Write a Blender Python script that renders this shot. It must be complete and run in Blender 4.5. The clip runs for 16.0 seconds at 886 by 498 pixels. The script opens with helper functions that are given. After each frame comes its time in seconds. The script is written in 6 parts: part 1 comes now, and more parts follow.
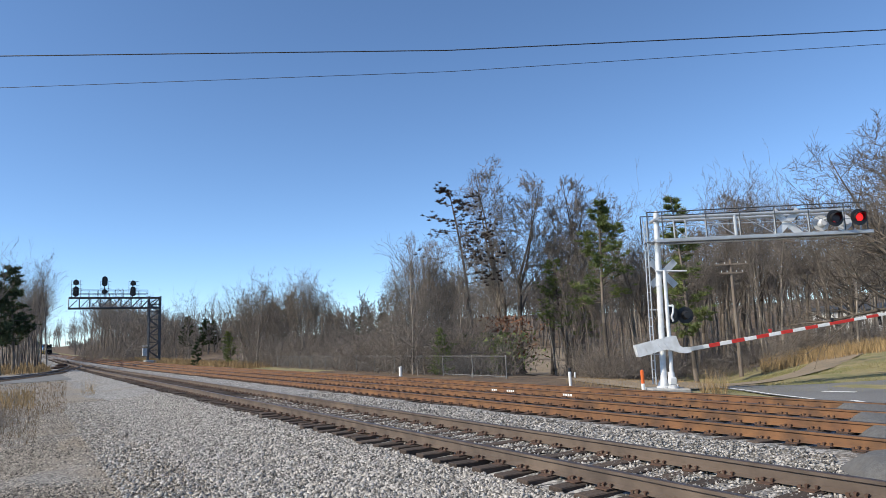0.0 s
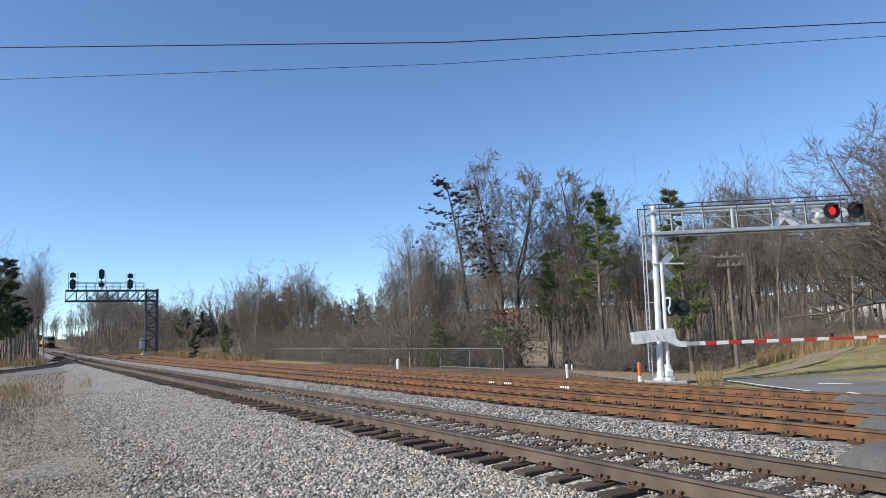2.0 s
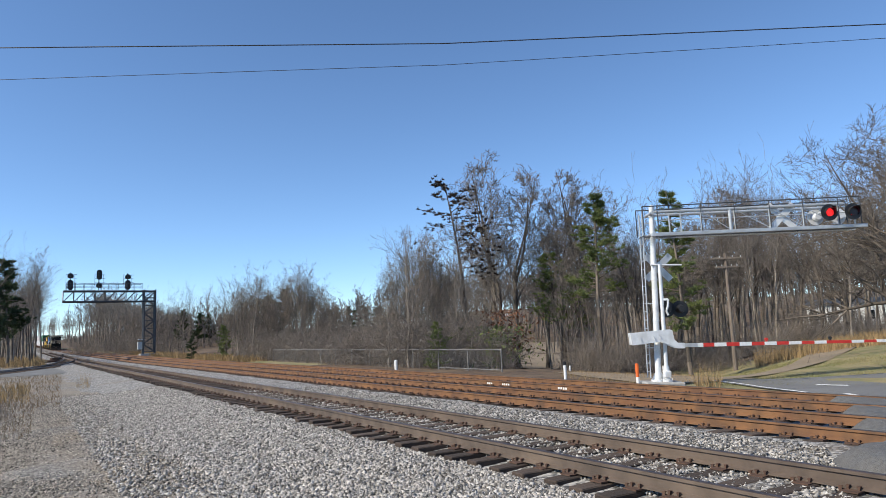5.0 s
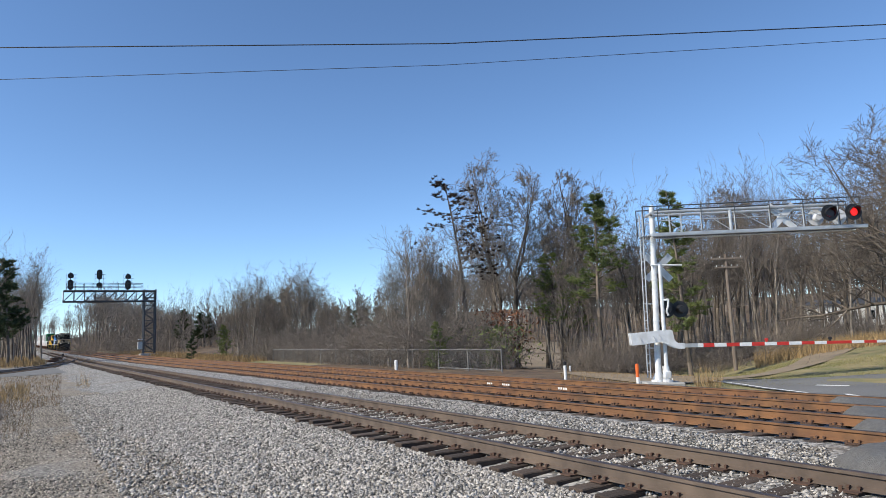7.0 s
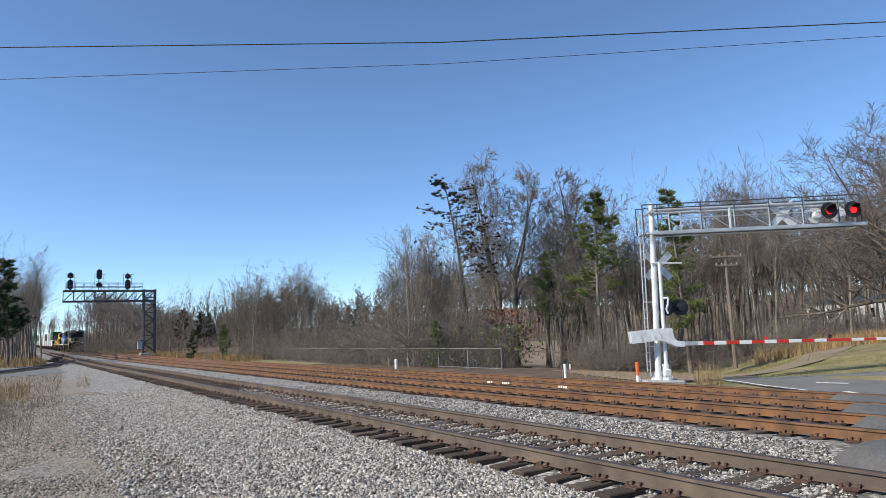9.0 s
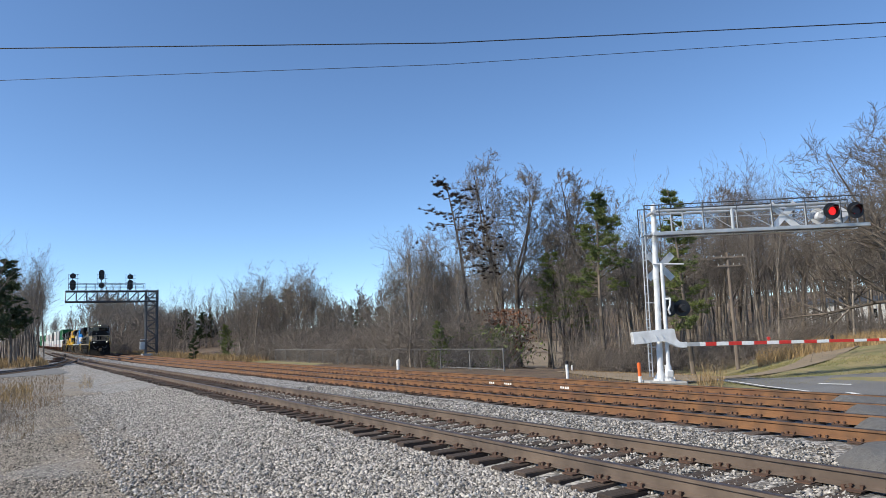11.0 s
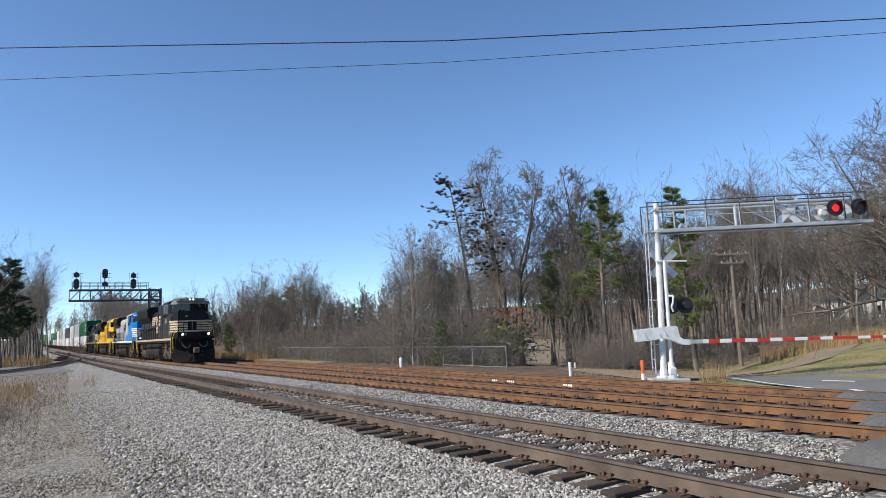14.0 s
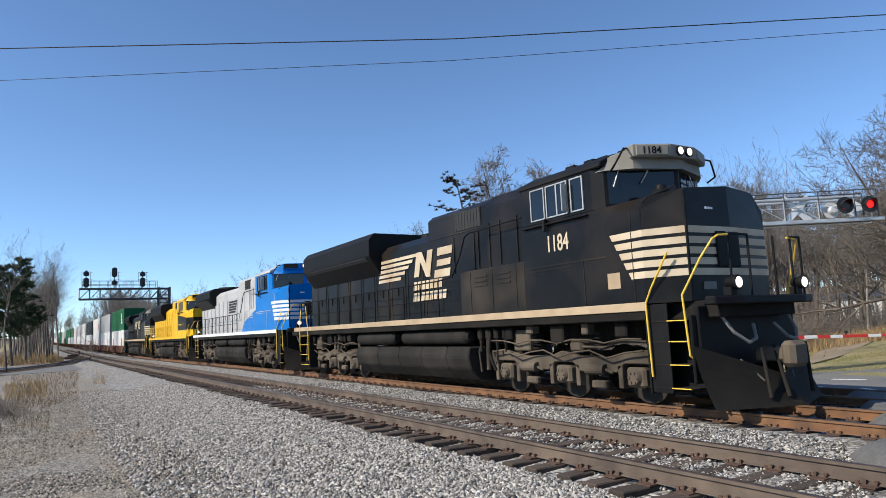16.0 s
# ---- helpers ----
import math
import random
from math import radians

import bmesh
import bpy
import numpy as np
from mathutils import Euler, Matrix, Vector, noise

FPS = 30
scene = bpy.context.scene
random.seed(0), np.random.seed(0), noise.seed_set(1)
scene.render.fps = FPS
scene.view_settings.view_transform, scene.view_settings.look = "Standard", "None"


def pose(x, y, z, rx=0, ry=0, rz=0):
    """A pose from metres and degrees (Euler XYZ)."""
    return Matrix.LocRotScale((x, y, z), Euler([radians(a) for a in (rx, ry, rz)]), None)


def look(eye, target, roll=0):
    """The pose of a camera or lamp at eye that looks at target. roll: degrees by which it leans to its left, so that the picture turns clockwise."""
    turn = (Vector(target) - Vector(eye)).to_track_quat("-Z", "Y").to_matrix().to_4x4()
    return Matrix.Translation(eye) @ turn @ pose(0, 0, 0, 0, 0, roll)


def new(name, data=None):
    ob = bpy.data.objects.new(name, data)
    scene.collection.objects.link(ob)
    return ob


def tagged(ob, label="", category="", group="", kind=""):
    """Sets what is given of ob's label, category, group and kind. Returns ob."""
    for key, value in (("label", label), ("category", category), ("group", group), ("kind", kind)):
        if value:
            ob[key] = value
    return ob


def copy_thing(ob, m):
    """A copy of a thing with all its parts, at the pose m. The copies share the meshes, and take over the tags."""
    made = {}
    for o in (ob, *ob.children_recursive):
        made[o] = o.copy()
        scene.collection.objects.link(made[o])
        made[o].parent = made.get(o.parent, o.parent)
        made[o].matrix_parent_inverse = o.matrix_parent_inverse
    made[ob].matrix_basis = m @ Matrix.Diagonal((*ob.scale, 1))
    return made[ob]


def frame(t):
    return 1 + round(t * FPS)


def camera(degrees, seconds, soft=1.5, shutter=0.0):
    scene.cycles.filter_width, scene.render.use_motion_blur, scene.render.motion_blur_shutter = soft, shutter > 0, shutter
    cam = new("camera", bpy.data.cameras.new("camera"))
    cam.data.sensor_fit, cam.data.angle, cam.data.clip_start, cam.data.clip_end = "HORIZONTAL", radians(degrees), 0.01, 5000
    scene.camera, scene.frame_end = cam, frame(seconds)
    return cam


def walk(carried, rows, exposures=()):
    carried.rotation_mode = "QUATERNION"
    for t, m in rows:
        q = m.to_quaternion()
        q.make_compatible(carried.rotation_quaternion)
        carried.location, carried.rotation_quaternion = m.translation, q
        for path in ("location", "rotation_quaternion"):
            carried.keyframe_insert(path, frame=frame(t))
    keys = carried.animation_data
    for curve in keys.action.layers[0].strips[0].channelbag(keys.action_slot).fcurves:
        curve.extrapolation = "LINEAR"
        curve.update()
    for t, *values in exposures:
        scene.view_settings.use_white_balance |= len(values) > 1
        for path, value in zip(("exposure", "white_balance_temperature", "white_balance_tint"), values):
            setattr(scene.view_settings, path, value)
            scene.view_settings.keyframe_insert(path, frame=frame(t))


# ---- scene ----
EYE = (0.0, 0.0, 1.577)
cam = camera(67.47, 16.0, 0.6)
# seconds, heading east of the tracks, tilt, roll: a hand-held camera standing on the gravel
AIM = [
    (0.0, 32.126, 7.812, -2.364),
    (0.5, 32.158, 7.678, -2.347),
    (1.0, 32.211, 7.515, -2.349),
    (1.5, 32.251, 7.331, -2.394),
    (2.0, 32.324, 7.171, -2.395),
    (2.5, 32.374, 7.099, -2.442),
    (3.0, 32.425, 7.102, -2.467),
    (3.5, 32.430, 7.166, -2.486),
    (4.0, 32.436, 7.226, -2.425),
    (6.5, 32.488, 7.266, -2.318),
    (7.0, 32.471, 7.264, -2.302),
    (7.5, 32.463, 7.236, -2.377),
    (8.0, 32.468, 7.216, -2.406),
    (8.5, 32.491, 7.158, -2.470),
    (9.0, 32.491, 7.158, -2.470),
    (11.5, 32.250, 7.256, -2.474),
    (12.0, 32.193, 7.299, -2.532),
    (12.5, 32.188, 7.298, -2.527),
    (13.0, 32.171, 7.225, -2.513),
    (13.5, 32.138, 7.140, -2.535),
    (14.0, 32.094, 7.047, -2.571),
    (14.5, 31.994, 6.955, -2.626),
    (15.0, 31.853, 6.931, -2.709),
    (15.5, 31.681, 6.911, -2.649),
    (16.0, 31.435, 6.934, -2.572),
]


def aim(heading, tilt, roll):
    a, b = radians(heading), radians(tilt)
    return look(EYE, (EYE[0] + math.sin(a) * math.cos(b), EYE[1] + math.cos(a) * math.cos(b), EYE[2] + math.sin(b)), roll)


walk(cam, [(t, aim(a, b, c)) for t, a, b, c in AIM], [(0.0, 0.4, 5880, 6), (16.0, 0.4, 5880, 6)])

# ---- light ----
SUN = Vector((-0.76, 0.10, 0.62)).normalized()
world = bpy.data.worlds.new("sky")
scene.world = world
world.use_nodes = True
wn = world.node_tree.nodes
sky = wn.new("ShaderNodeTexSky")
sky.sky_type = "NISHITA"
sky.sun_disc = False
sky.sun_elevation = math.asin(SUN.z)
sky.sun_rotation = math.atan2(SUN.x, SUN.y)
sky.altitude = 2900
sky.air_density, sky.dust_density, sky.ozone_density = 1.0, 1.0, 2.6
world.node_tree.links.new(sky.outputs[0], wn["Background"].inputs[0])
wn["Background"].inputs[1].default_value = 0.134
sun = new("sun", bpy.data.lights.new("sun", "SUN"))
sun.data.energy, sun.data.angle, sun.data.color = 4.6, radians(0.53), (1.0, 0.845, 0.65)
sun.matrix_world = look(SUN * 200, (0, 0, 0))

# ---- materials ----


def mat(name, color, rough=0.7, metal=0.0, color2=None, scale=8.0, detail=4.0, bump=0.0, bump_scale=40.0, spec=0.5,
        stain=None, stain_scale=1.5, stain_amount=0.5, piece=0.0, emit=0.0, coat=0.0, stretch=(1, 1, 1)):
    """A procedural surface: two tones of grain, a stain at a larger scale, fine relief, and a shift from piece to piece."""
    m = bpy.data.materials.new(name)
    m.use_nodes = True
    nt = m.node_tree
    b = nt.nodes["Principled BSDF"]
    N, L = nt.nodes.new, nt.links.new
    tc = N("ShaderNodeTexCoord")
    mp = N("ShaderNodeMapping")
    mp.inputs["Scale"].default_value = stretch
    L(tc.outputs["Object"], mp.inputs[0])
    n1 = N("ShaderNodeTexNoise")
    n1.inputs["Scale"].default_value, n1.inputs["Detail"].default_value = scale, detail
    L(mp.outputs[0], n1.inputs["Vector"])
    mix = N("ShaderNodeMix")
    mix.data_type = "RGBA"
    ramp = N("ShaderNodeValToRGB")
    ramp.color_ramp.elements[0].position, ramp.color_ramp.elements[1].position = 0.35, 0.65
    L(n1.outputs[0], ramp.inputs[0])
    L(ramp.outputs[0], mix.inputs[0])
    c2 = color2 or tuple(c * 0.72 for c in color)
    mix.inputs[6].default_value, mix.inputs[7].default_value = (*color, 1), (*c2, 1)
    out = mix.outputs[2]
    if stain:
        n2 = N("ShaderNodeTexNoise")
        n2.inputs["Scale"].default_value, n2.inputs["Detail"].default_value = stain_scale, 6
        L(mp.outputs[0], n2.inputs["Vector"])
        r2 = N("ShaderNodeValToRGB")
        r2.color_ramp.elements[0].position, r2.color_ramp.elements[1].position = 0.45, 0.7
        r2.color_ramp.elements[1].color = (stain_amount,) * 3 + (1,)
        L(n2.outputs[0], r2.inputs[0])
        mx = N("ShaderNodeMix")
        mx.data_type = "RGBA"
        L(r2.outputs[0], mx.inputs[0])
        L(out, mx.inputs[6])
        mx.inputs[7].default_value = (*stain, 1)
        out = mx.outputs[2]
    if piece:
        oi, gi, ad = N("ShaderNodeObjectInfo"), N("ShaderNodeNewGeometry"), N("ShaderNodeMath")
        ad.operation = "ADD"
        L(oi.outputs["Random"], ad.inputs[0])
        L(gi.outputs["Random Per Island"], ad.inputs[1])
        fr = N("ShaderNodeMath")
        fr.operation = "FRACT"
        L(ad.outputs[0], fr.inputs[0])
        mr = N("ShaderNodeMapRange")
        mr.inputs[3].default_value, mr.inputs[4].default_value = 1 - piece, 1 + piece
        L(fr.outputs[0], mr.inputs[0])
        hs = N("ShaderNodeHueSaturation")
        L(mr.outputs[0], hs.inputs["Value"])
        L(out, hs.inputs["Color"])
        out = hs.outputs[0]
    L(out, b.inputs["Base Color"])
    b.inputs["Roughness"].default_value, b.inputs["Metallic"].default_value = rough, metal
    b.inputs["Specular IOR Level"].default_value = spec
    b.inputs["Coat Weight"].default_value = coat
    if bump:
        nb = N("ShaderNodeTexNoise")
        nb.inputs["Scale"].default_value, nb.inputs["Detail"].default_value = bump_scale, 5
        L(mp.outputs[0], nb.inputs["Vector"])
        bp = N("ShaderNodeBump")
        bp.inputs["Strength"].default_value, bp.inputs["Distance"].default_value = bump, 0.02
        L(nb.outputs[0], bp.inputs["Height"])
        L(bp.outputs[0], b.inputs["Normal"])
    if emit:
        b.inputs["Emission Color"].default_value, b.inputs["Emission Strength"].default_value = (*color, 1), emit
    return m


def gravel_mat(name, tones, cell=18.0, dirt=None, dirt_scale=0.25, dirt_lo=0.45, dirt_hi=0.6):
    """Crushed stone: cells of several greys with relief between them, and dirt showing through in patches."""
    m = bpy.data.materials.new(name)
    m.use_nodes = True
    nt = m.node_tree
    b = nt.nodes["Principled BSDF"]
    N, L = nt.nodes.new, nt.links.new
    tc = N("ShaderNodeTexCoord")
    v = N("ShaderNodeTexVoronoi")
    v.inputs["Scale"].default_value = cell
    L(tc.outputs["Object"], v.inputs["Vector"])
    r = N("ShaderNodeValToRGB")
    r.color_ramp.interpolation = "CONSTANT"
    el = r.color_ramp.elements
    el[0].color = (*tones[0], 1)
    el[1].position, el[1].color = 1 / len(tones), (*tones[1], 1)
    for i in range(2, len(tones)):
        e = el.new(i / len(tones))
        e.color = (*tones[i], 1)
    sp = N("ShaderNodeSeparateColor")
    L(v.outputs["Color"], sp.inputs[0])
    L(sp.outputs[0], r.inputs[0])
    out = r.outputs[0]
    if dirt:
        n = N("ShaderNodeTexNoise")
        n.inputs["Scale"].default_value, n.inputs["Detail"].default_value = dirt_scale, 8
        L(tc.outputs["Object"], n.inputs["Vector"])
        rr = N("ShaderNodeValToRGB")
        rr.color_ramp.elements[0].position, rr.color_ramp.elements[1].position = dirt_lo, dirt_hi
        L(n.outputs[0], rr.inputs[0])
        mx = N("ShaderNodeMix")
        mx.data_type = "RGBA"
        L(rr.outputs[0], mx.inputs[0])
        L(out, mx.inputs[6])
        mx.inputs[7].default_value = (*dirt, 1)
        out = mx.outputs[2]
    L(out, b.inputs["Base Color"])
    b.inputs["Roughness"].default_value = 0.9
    bp = N("ShaderNodeBump")
    bp.inputs["Strength"].default_value, bp.inputs["Distance"].default_value, bp.invert = 0.9, 0.03, True
    L(v.outputs["Distance"], bp.inputs["Height"])
    L(bp.outputs[0], b.inputs["Normal"])
    return m


STONES = [(0.08, 0.078, 0.075), (0.29, 0.28, 0.265), (0.17, 0.163, 0.152), (0.44, 0.42, 0.395), (0.13, 0.122, 0.11), (0.33, 0.316, 0.295)]
M_BALLAST = gravel_mat("ballast_stone", STONES, 17.0, (0.19, 0.15, 0.11), 0.5, 0.55, 0.8)
M_YARD = gravel_mat("packed_gravel", [(0.12, 0.112, 0.1), (0.2, 0.185, 0.163), (0.28, 0.257, 0.225), (0.15, 0.138, 0.12), (0.34, 0.315, 0.28)], 26.0,
                    (0.27, 0.222, 0.165), 0.45, 0.42, 0.66)
M_STONE = mat("loose_stone", (0.355, 0.335, 0.31), 0.9, color2=(0.235, 0.222, 0.205), scale=30, piece=0.85, bump=0.3, bump_scale=60)
M_CHIP = mat("tan_stone_chip", (0.35, 0.312, 0.262), 0.9, color2=(0.225, 0.2, 0.17), scale=30, piece=0.85, bump=0.3, bump_scale=60)
M_GRASS = mat("winter_turf", (0.27, 0.22, 0.11), 0.95, color2=(0.16, 0.16, 0.06), scale=1.2, detail=8, bump=0.8, bump_scale=25, stain=(0.33, 0.27, 0.16), stain_scale=0.25)
M_LITTER = mat("leaf_litter", (0.13, 0.085, 0.05), 0.95, color2=(0.065, 0.046, 0.032), scale=2.5, detail=8, bump=1.0, bump_scale=20, stain=(0.24, 0.18, 0.1), stain_scale=0.4)
M_ASPHALT = mat("worn_asphalt", (0.17, 0.168, 0.165), 0.9, color2=(0.125, 0.124, 0.122), scale=30, bump=0.3, bump_scale=150, stain=(0.2, 0.2, 0.2), stain_scale=0.6)
M_PATCH = mat("dark_asphalt_patch", (0.14, 0.138, 0.135), 0.9, color2=(0.095, 0.094, 0.092), scale=14, bump=0.9, bump_scale=60, stain=(0.13, 0.12, 0.11), stain_scale=2)
M_DIRT = mat("dirt_road", (0.27, 0.21, 0.14), 0.95, color2=(0.19, 0.155, 0.11), scale=1.5, bump=0.5, bump_scale=30)
M_LINE = mat("road_paint", (0.78, 0.78, 0.76), 0.7, color2=(0.6, 0.6, 0.58), scale=9)
M_RAIL_RUST = mat("orange_rusted_rail", (0.2, 0.1, 0.042), 0.85, color2=(0.1, 0.055, 0.03), scale=3, stain=(0.16, 0.07, 0.035), stain_scale=1.2, bump=0.2, bump_scale=80)
M_RAIL_BROWN = mat("brown_rail", (0.115, 0.086, 0.066), 0.8, color2=(0.07, 0.052, 0.04), scale=4, stain=(0.19, 0.14, 0.1), stain_scale=0.8, bump=0.15, bump_scale=80)
M_RAIL_HEAD = mat("worn_rail_head", (0.12, 0.09, 0.08), 0.45, 0.6, color2=(0.07, 0.055, 0.05), scale=6)
M_TIE = mat("creosoted_tie", (0.05, 0.036, 0.028), 0.95, color2=(0.085, 0.062, 0.047), scale=5, piece=0.35, bump=0.8, bump_scale=25, stretch=(0.3, 4, 4))
M_SPIKE = mat("rusty_spike", (0.1, 0.055, 0.035), 0.9, color2=(0.06, 0.035, 0.025), scale=20)
M_GALV = mat("galvanised_steel", (0.55, 0.57, 0.59), 0.5, 0.45, color2=(0.44, 0.46, 0.48), scale=6, stain=(0.38, 0.37, 0.35), stain_scale=2)
M_ALU = mat("white_painted_aluminium", (0.72, 0.73, 0.74), 0.5, 0.1, color2=(0.62, 0.63, 0.64), scale=5, stain=(0.5, 0.49, 0.46), stain_scale=2.5)
M_FENCE = mat("dull_fence_wire", (0.2, 0.2, 0.195), 0.7, 0.2, color2=(0.13, 0.125, 0.12), scale=4)
M_GANTRY = mat("weathered_gantry_steel", (0.085, 0.09, 0.1), 0.6, 0.3, color2=(0.055, 0.06, 0.066), scale=4)
M_BLACK = mat("black_paint", (0.012, 0.012, 0.014), 0.5, color2=(0.02, 0.02, 0.021), scale=6)
M_RED = mat("red_reflective_band", (0.55, 0.03, 0.02), 0.45, color2=(0.45, 0.03, 0.02), scale=12)
M_WHITE = mat("white_band", (0.75, 0.75, 0.74), 0.5, color2=(0.65, 0.65, 0.64), scale=12)
M_ORANGE = mat("orange_plastic", (0.75, 0.14, 0.02), 0.5, color2=(0.62, 0.12, 0.02), scale=8)
M_LAMP_RED = mat("lit_red_lens", (0.9, 0.015, 0.012), 0.3, emit=0.8)
M_LENS_OFF = mat("unlit_lens_flap", (0.02, 0.008, 0.008), 0.3, color2=(0.03, 0.01, 0.01), scale=20)
M_BARK = mat("grey_brown_bark", (0.15, 0.124, 0.1), 0.95, color2=(0.085, 0.07, 0.056), scale=3, piece=0.45, bump=0.8, bump_scale=20, stretch=(2, 2, 0.4))
M_BARK_PALE = mat("pale_bark", (0.27, 0.235, 0.195), 0.95, color2=(0.16, 0.138, 0.115), scale=3, piece=0.35, bump=0.6, bump_scale=20, stretch=(2, 2, 0.4))
M_TWIG = mat("bare_twig", (0.15, 0.13, 0.113), 0.95, color2=(0.2, 0.174, 0.152), scale=0.5, piece=0.4)
M_TWIG_PALE = mat("pale_bare_twig", (0.225, 0.193, 0.163), 0.95, color2=(0.15, 0.128, 0.108), scale=0.5, piece=0.4)
M_NEEDLE = mat("pine_needle", (0.15, 0.175, 0.045), 0.7, color2=(0.075, 0.105, 0.028), scale=0.7, piece=0.5)
M_NEEDLE_DARK = mat("cedar_needle", (0.04, 0.06, 0.025), 0.85, color2=(0.05, 0.07, 0.025), scale=0.7, piece=0.5)
M_DEADLEAF = mat("dead_leaf", (0.16, 0.07, 0.035), 0.9, color2=(0.1, 0.045, 0.025), scale=2, piece=0.5)
M_NEEDLE_RUST = mat("browned_needle", (0.05, 0.03, 0.022), 0.85, color2=(0.03, 0.025, 0.018), scale=0.7, piece=0.5)
M_TURF = mat("turf_blade", (0.24, 0.2, 0.09), 0.9, color2=(0.15, 0.16, 0.055), scale=0.4, piece=0.4)
M_WEED = mat("weed_stalk", (0.2, 0.13, 0.07), 0.9, color2=(0.12, 0.09, 0.05), scale=1, piece=0.4)
M_STRAW = mat("dry_grass_blade", (0.33, 0.23, 0.11), 0.9, color2=(0.22, 0.15, 0.07), scale=2, piece=0.35)
M_WIRE = mat("cable", (0.02, 0.02, 0.022), 0.6)
M_BUILDING = mat("pale_siding", (0.62, 0.62, 0.6), 0.8, color2=(0.52, 0.52, 0.5), scale=1)
M_POLE = mat("weathered_pole", (0.21, 0.18, 0.15), 0.9, color2=(0.13, 0.1, 0.08), scale=4, stretch=(4, 4, 0.3))
M_CONCRETE = mat("concrete", (0.4, 0.39, 0.37), 0.9, color2=(0.3, 0.295, 0.28), scale=6, bump=0.4)

# ---- helpers of this scene ----


def mesh_of(name, verts, faces, material, smooth=False):
    me = bpy.data.meshes.new(name)
    me.from_pydata([tuple(v) for v in verts], [], faces)
    for m in (material if isinstance(material, (list, tuple)) else [material]):
        me.materials.append(m)
    if smooth:
        me.polygons.foreach_set("use_smooth", [True] * len(me.polygons))
    me.update()
    return me


def part(name, bm, material, parent=None, label="", m=None):
    """Link a bmesh as one mesh object, under a thing or a part."""
    me = bpy.data.meshes.new(name)
    bmesh.ops.recalc_face_normals(bm, faces=bm.faces)
    bm.to_mesh(me)
    bm.free()
    me.materials.append(material)
    ob = new(name, me)
    ob.parent = parent
    if m is not None:
        ob.matrix_basis = m
    return tagged(ob, label)


def pieces(name, bm, material, parent, label=""):
    """Link each unconnected piece of a bmesh as a part of its own."""
    left = set(bm.verts)
    while left:
        todo, island = [left.pop()], []
        while todo:
            v = todo.pop()
            island.append(v)
            for e in v.link_edges:
                w = e.other_vert(v)
                if w in left:
                    left.remove(w)
                    todo.append(w)
        b2, made = BM(), {}
        for v in sorted(island, key=lambda q: (q.co.x, q.co.y, q.co.z)):
            made[v] = b2.verts.new(v.co)
        for f in {f for v in island for f in v.link_faces}:
            b2.faces.new([made[v] for v in f.verts])
        part(name, b2, material, parent, label)
    bm.free()


def thing(name, m, label, category, group="", kind=""):
    ob = new(name)
    ob.matrix_basis = m
    return tagged(ob, label, category, group, kind)


def box(bm, a, b, bevel=0.0, m=None):
    """A box between two corners, its edges rounded by a bevel."""
    r = bmesh.ops.create_cube(bm, size=1.0)
    vs = r["verts"]
    a, b = Vector(a), Vector(b)
    for v in vs:
        v.co = Vector([(a[i] + b[i]) / 2 + v.co[i] * abs(b[i] - a[i]) for i in range(3)])
    if bevel:
        es = list({e for v in vs for e in v.link_edges})
        r = bmesh.ops.bevel(bm, geom=es, offset=bevel, segments=1, affect="EDGES", profile=0.7)
        vs = list(set(r["verts"]) | {v for v in vs if v.is_valid})
    if m is not None:
        for v in vs:
            v.co = m @ v.co
    return vs


def tube(bm, p, q, r0, r1=None, n=10):
    """A round bar from p to q."""
    p, q = Vector(p), Vector(q)
    d = q - p
    mtx = Matrix.Translation((p + q) / 2) @ d.to_track_quat("Z", "Y").to_matrix().to_4x4()
    return bmesh.ops.create_cone(bm, cap_ends=True, segments=n, radius1=r0, radius2=r0 if r1 is None else r1, depth=d.length, matrix=mtx)["verts"]


def path_tube(bm, pts, r, n=8):
    for a, b in zip(pts, pts[1:]):
        tube(bm, a, b, r, r, n)


def prism(bm, outline, x0, x1, axis="x", bevel=0.0):
    """An outline of two coordinates carried from x0 to x1 along an axis ('x': outline is y, z; 'y': x, z; 'z': x, y)."""
    def at(u, v, w):
        return {"x": (w, u, v), "y": (u, w, v), "z": (u, v, w)}[axis]
    a = [bm.verts.new(at(u, v, x0)) for u, v in outline]
    b = [bm.verts.new(at(u, v, x1)) for u, v in outline]
    n = len(outline)
    fs = [bm.faces.new(a), bm.faces.new(b[::-1])]
    for i in range(n):
        fs.append(bm.faces.new((a[i], b[i], b[(i + 1) % n], a[(i + 1) % n])))
    bmesh.ops.recalc_face_normals(bm, faces=fs)
    if bevel:
        es = list({e for f in fs for e in f.edges})
        bmesh.ops.bevel(bm, geom=es, offset=bevel, segments=1, affect="EDGES")


def BM():
    return bmesh.new()


def step(a, b, x):
    t = min(1.0, max(0.0, (x - a) / (b - a)))
    return t * t * (3 - 2 * t)


def table(x, rows):
    if x <= rows[0][0]:
        return rows[0][1]
    for (x0, y0), (x1, y1) in zip(rows, rows[1:]):
        if x <= x1:
            return y0 + (y1 - y0) * (x - x0) / (x1 - x0)
    return rows[-1][1]


# ---- the lie of the land ----
TRACKS = [(6.565, 0.0), (11.209, -0.077), (15.10, -0.179)]


def rise(y):
    """The railway's grade: level at the crossing, climbing in the distance."""
    d = max(0.0, min(y, 1200) - 80)
    e = max(0.0, min(y, 620) - 350)
    return 0.0012 * y + 0.0045 * d + 6e-6 * d * d + 6e-5 * e * e


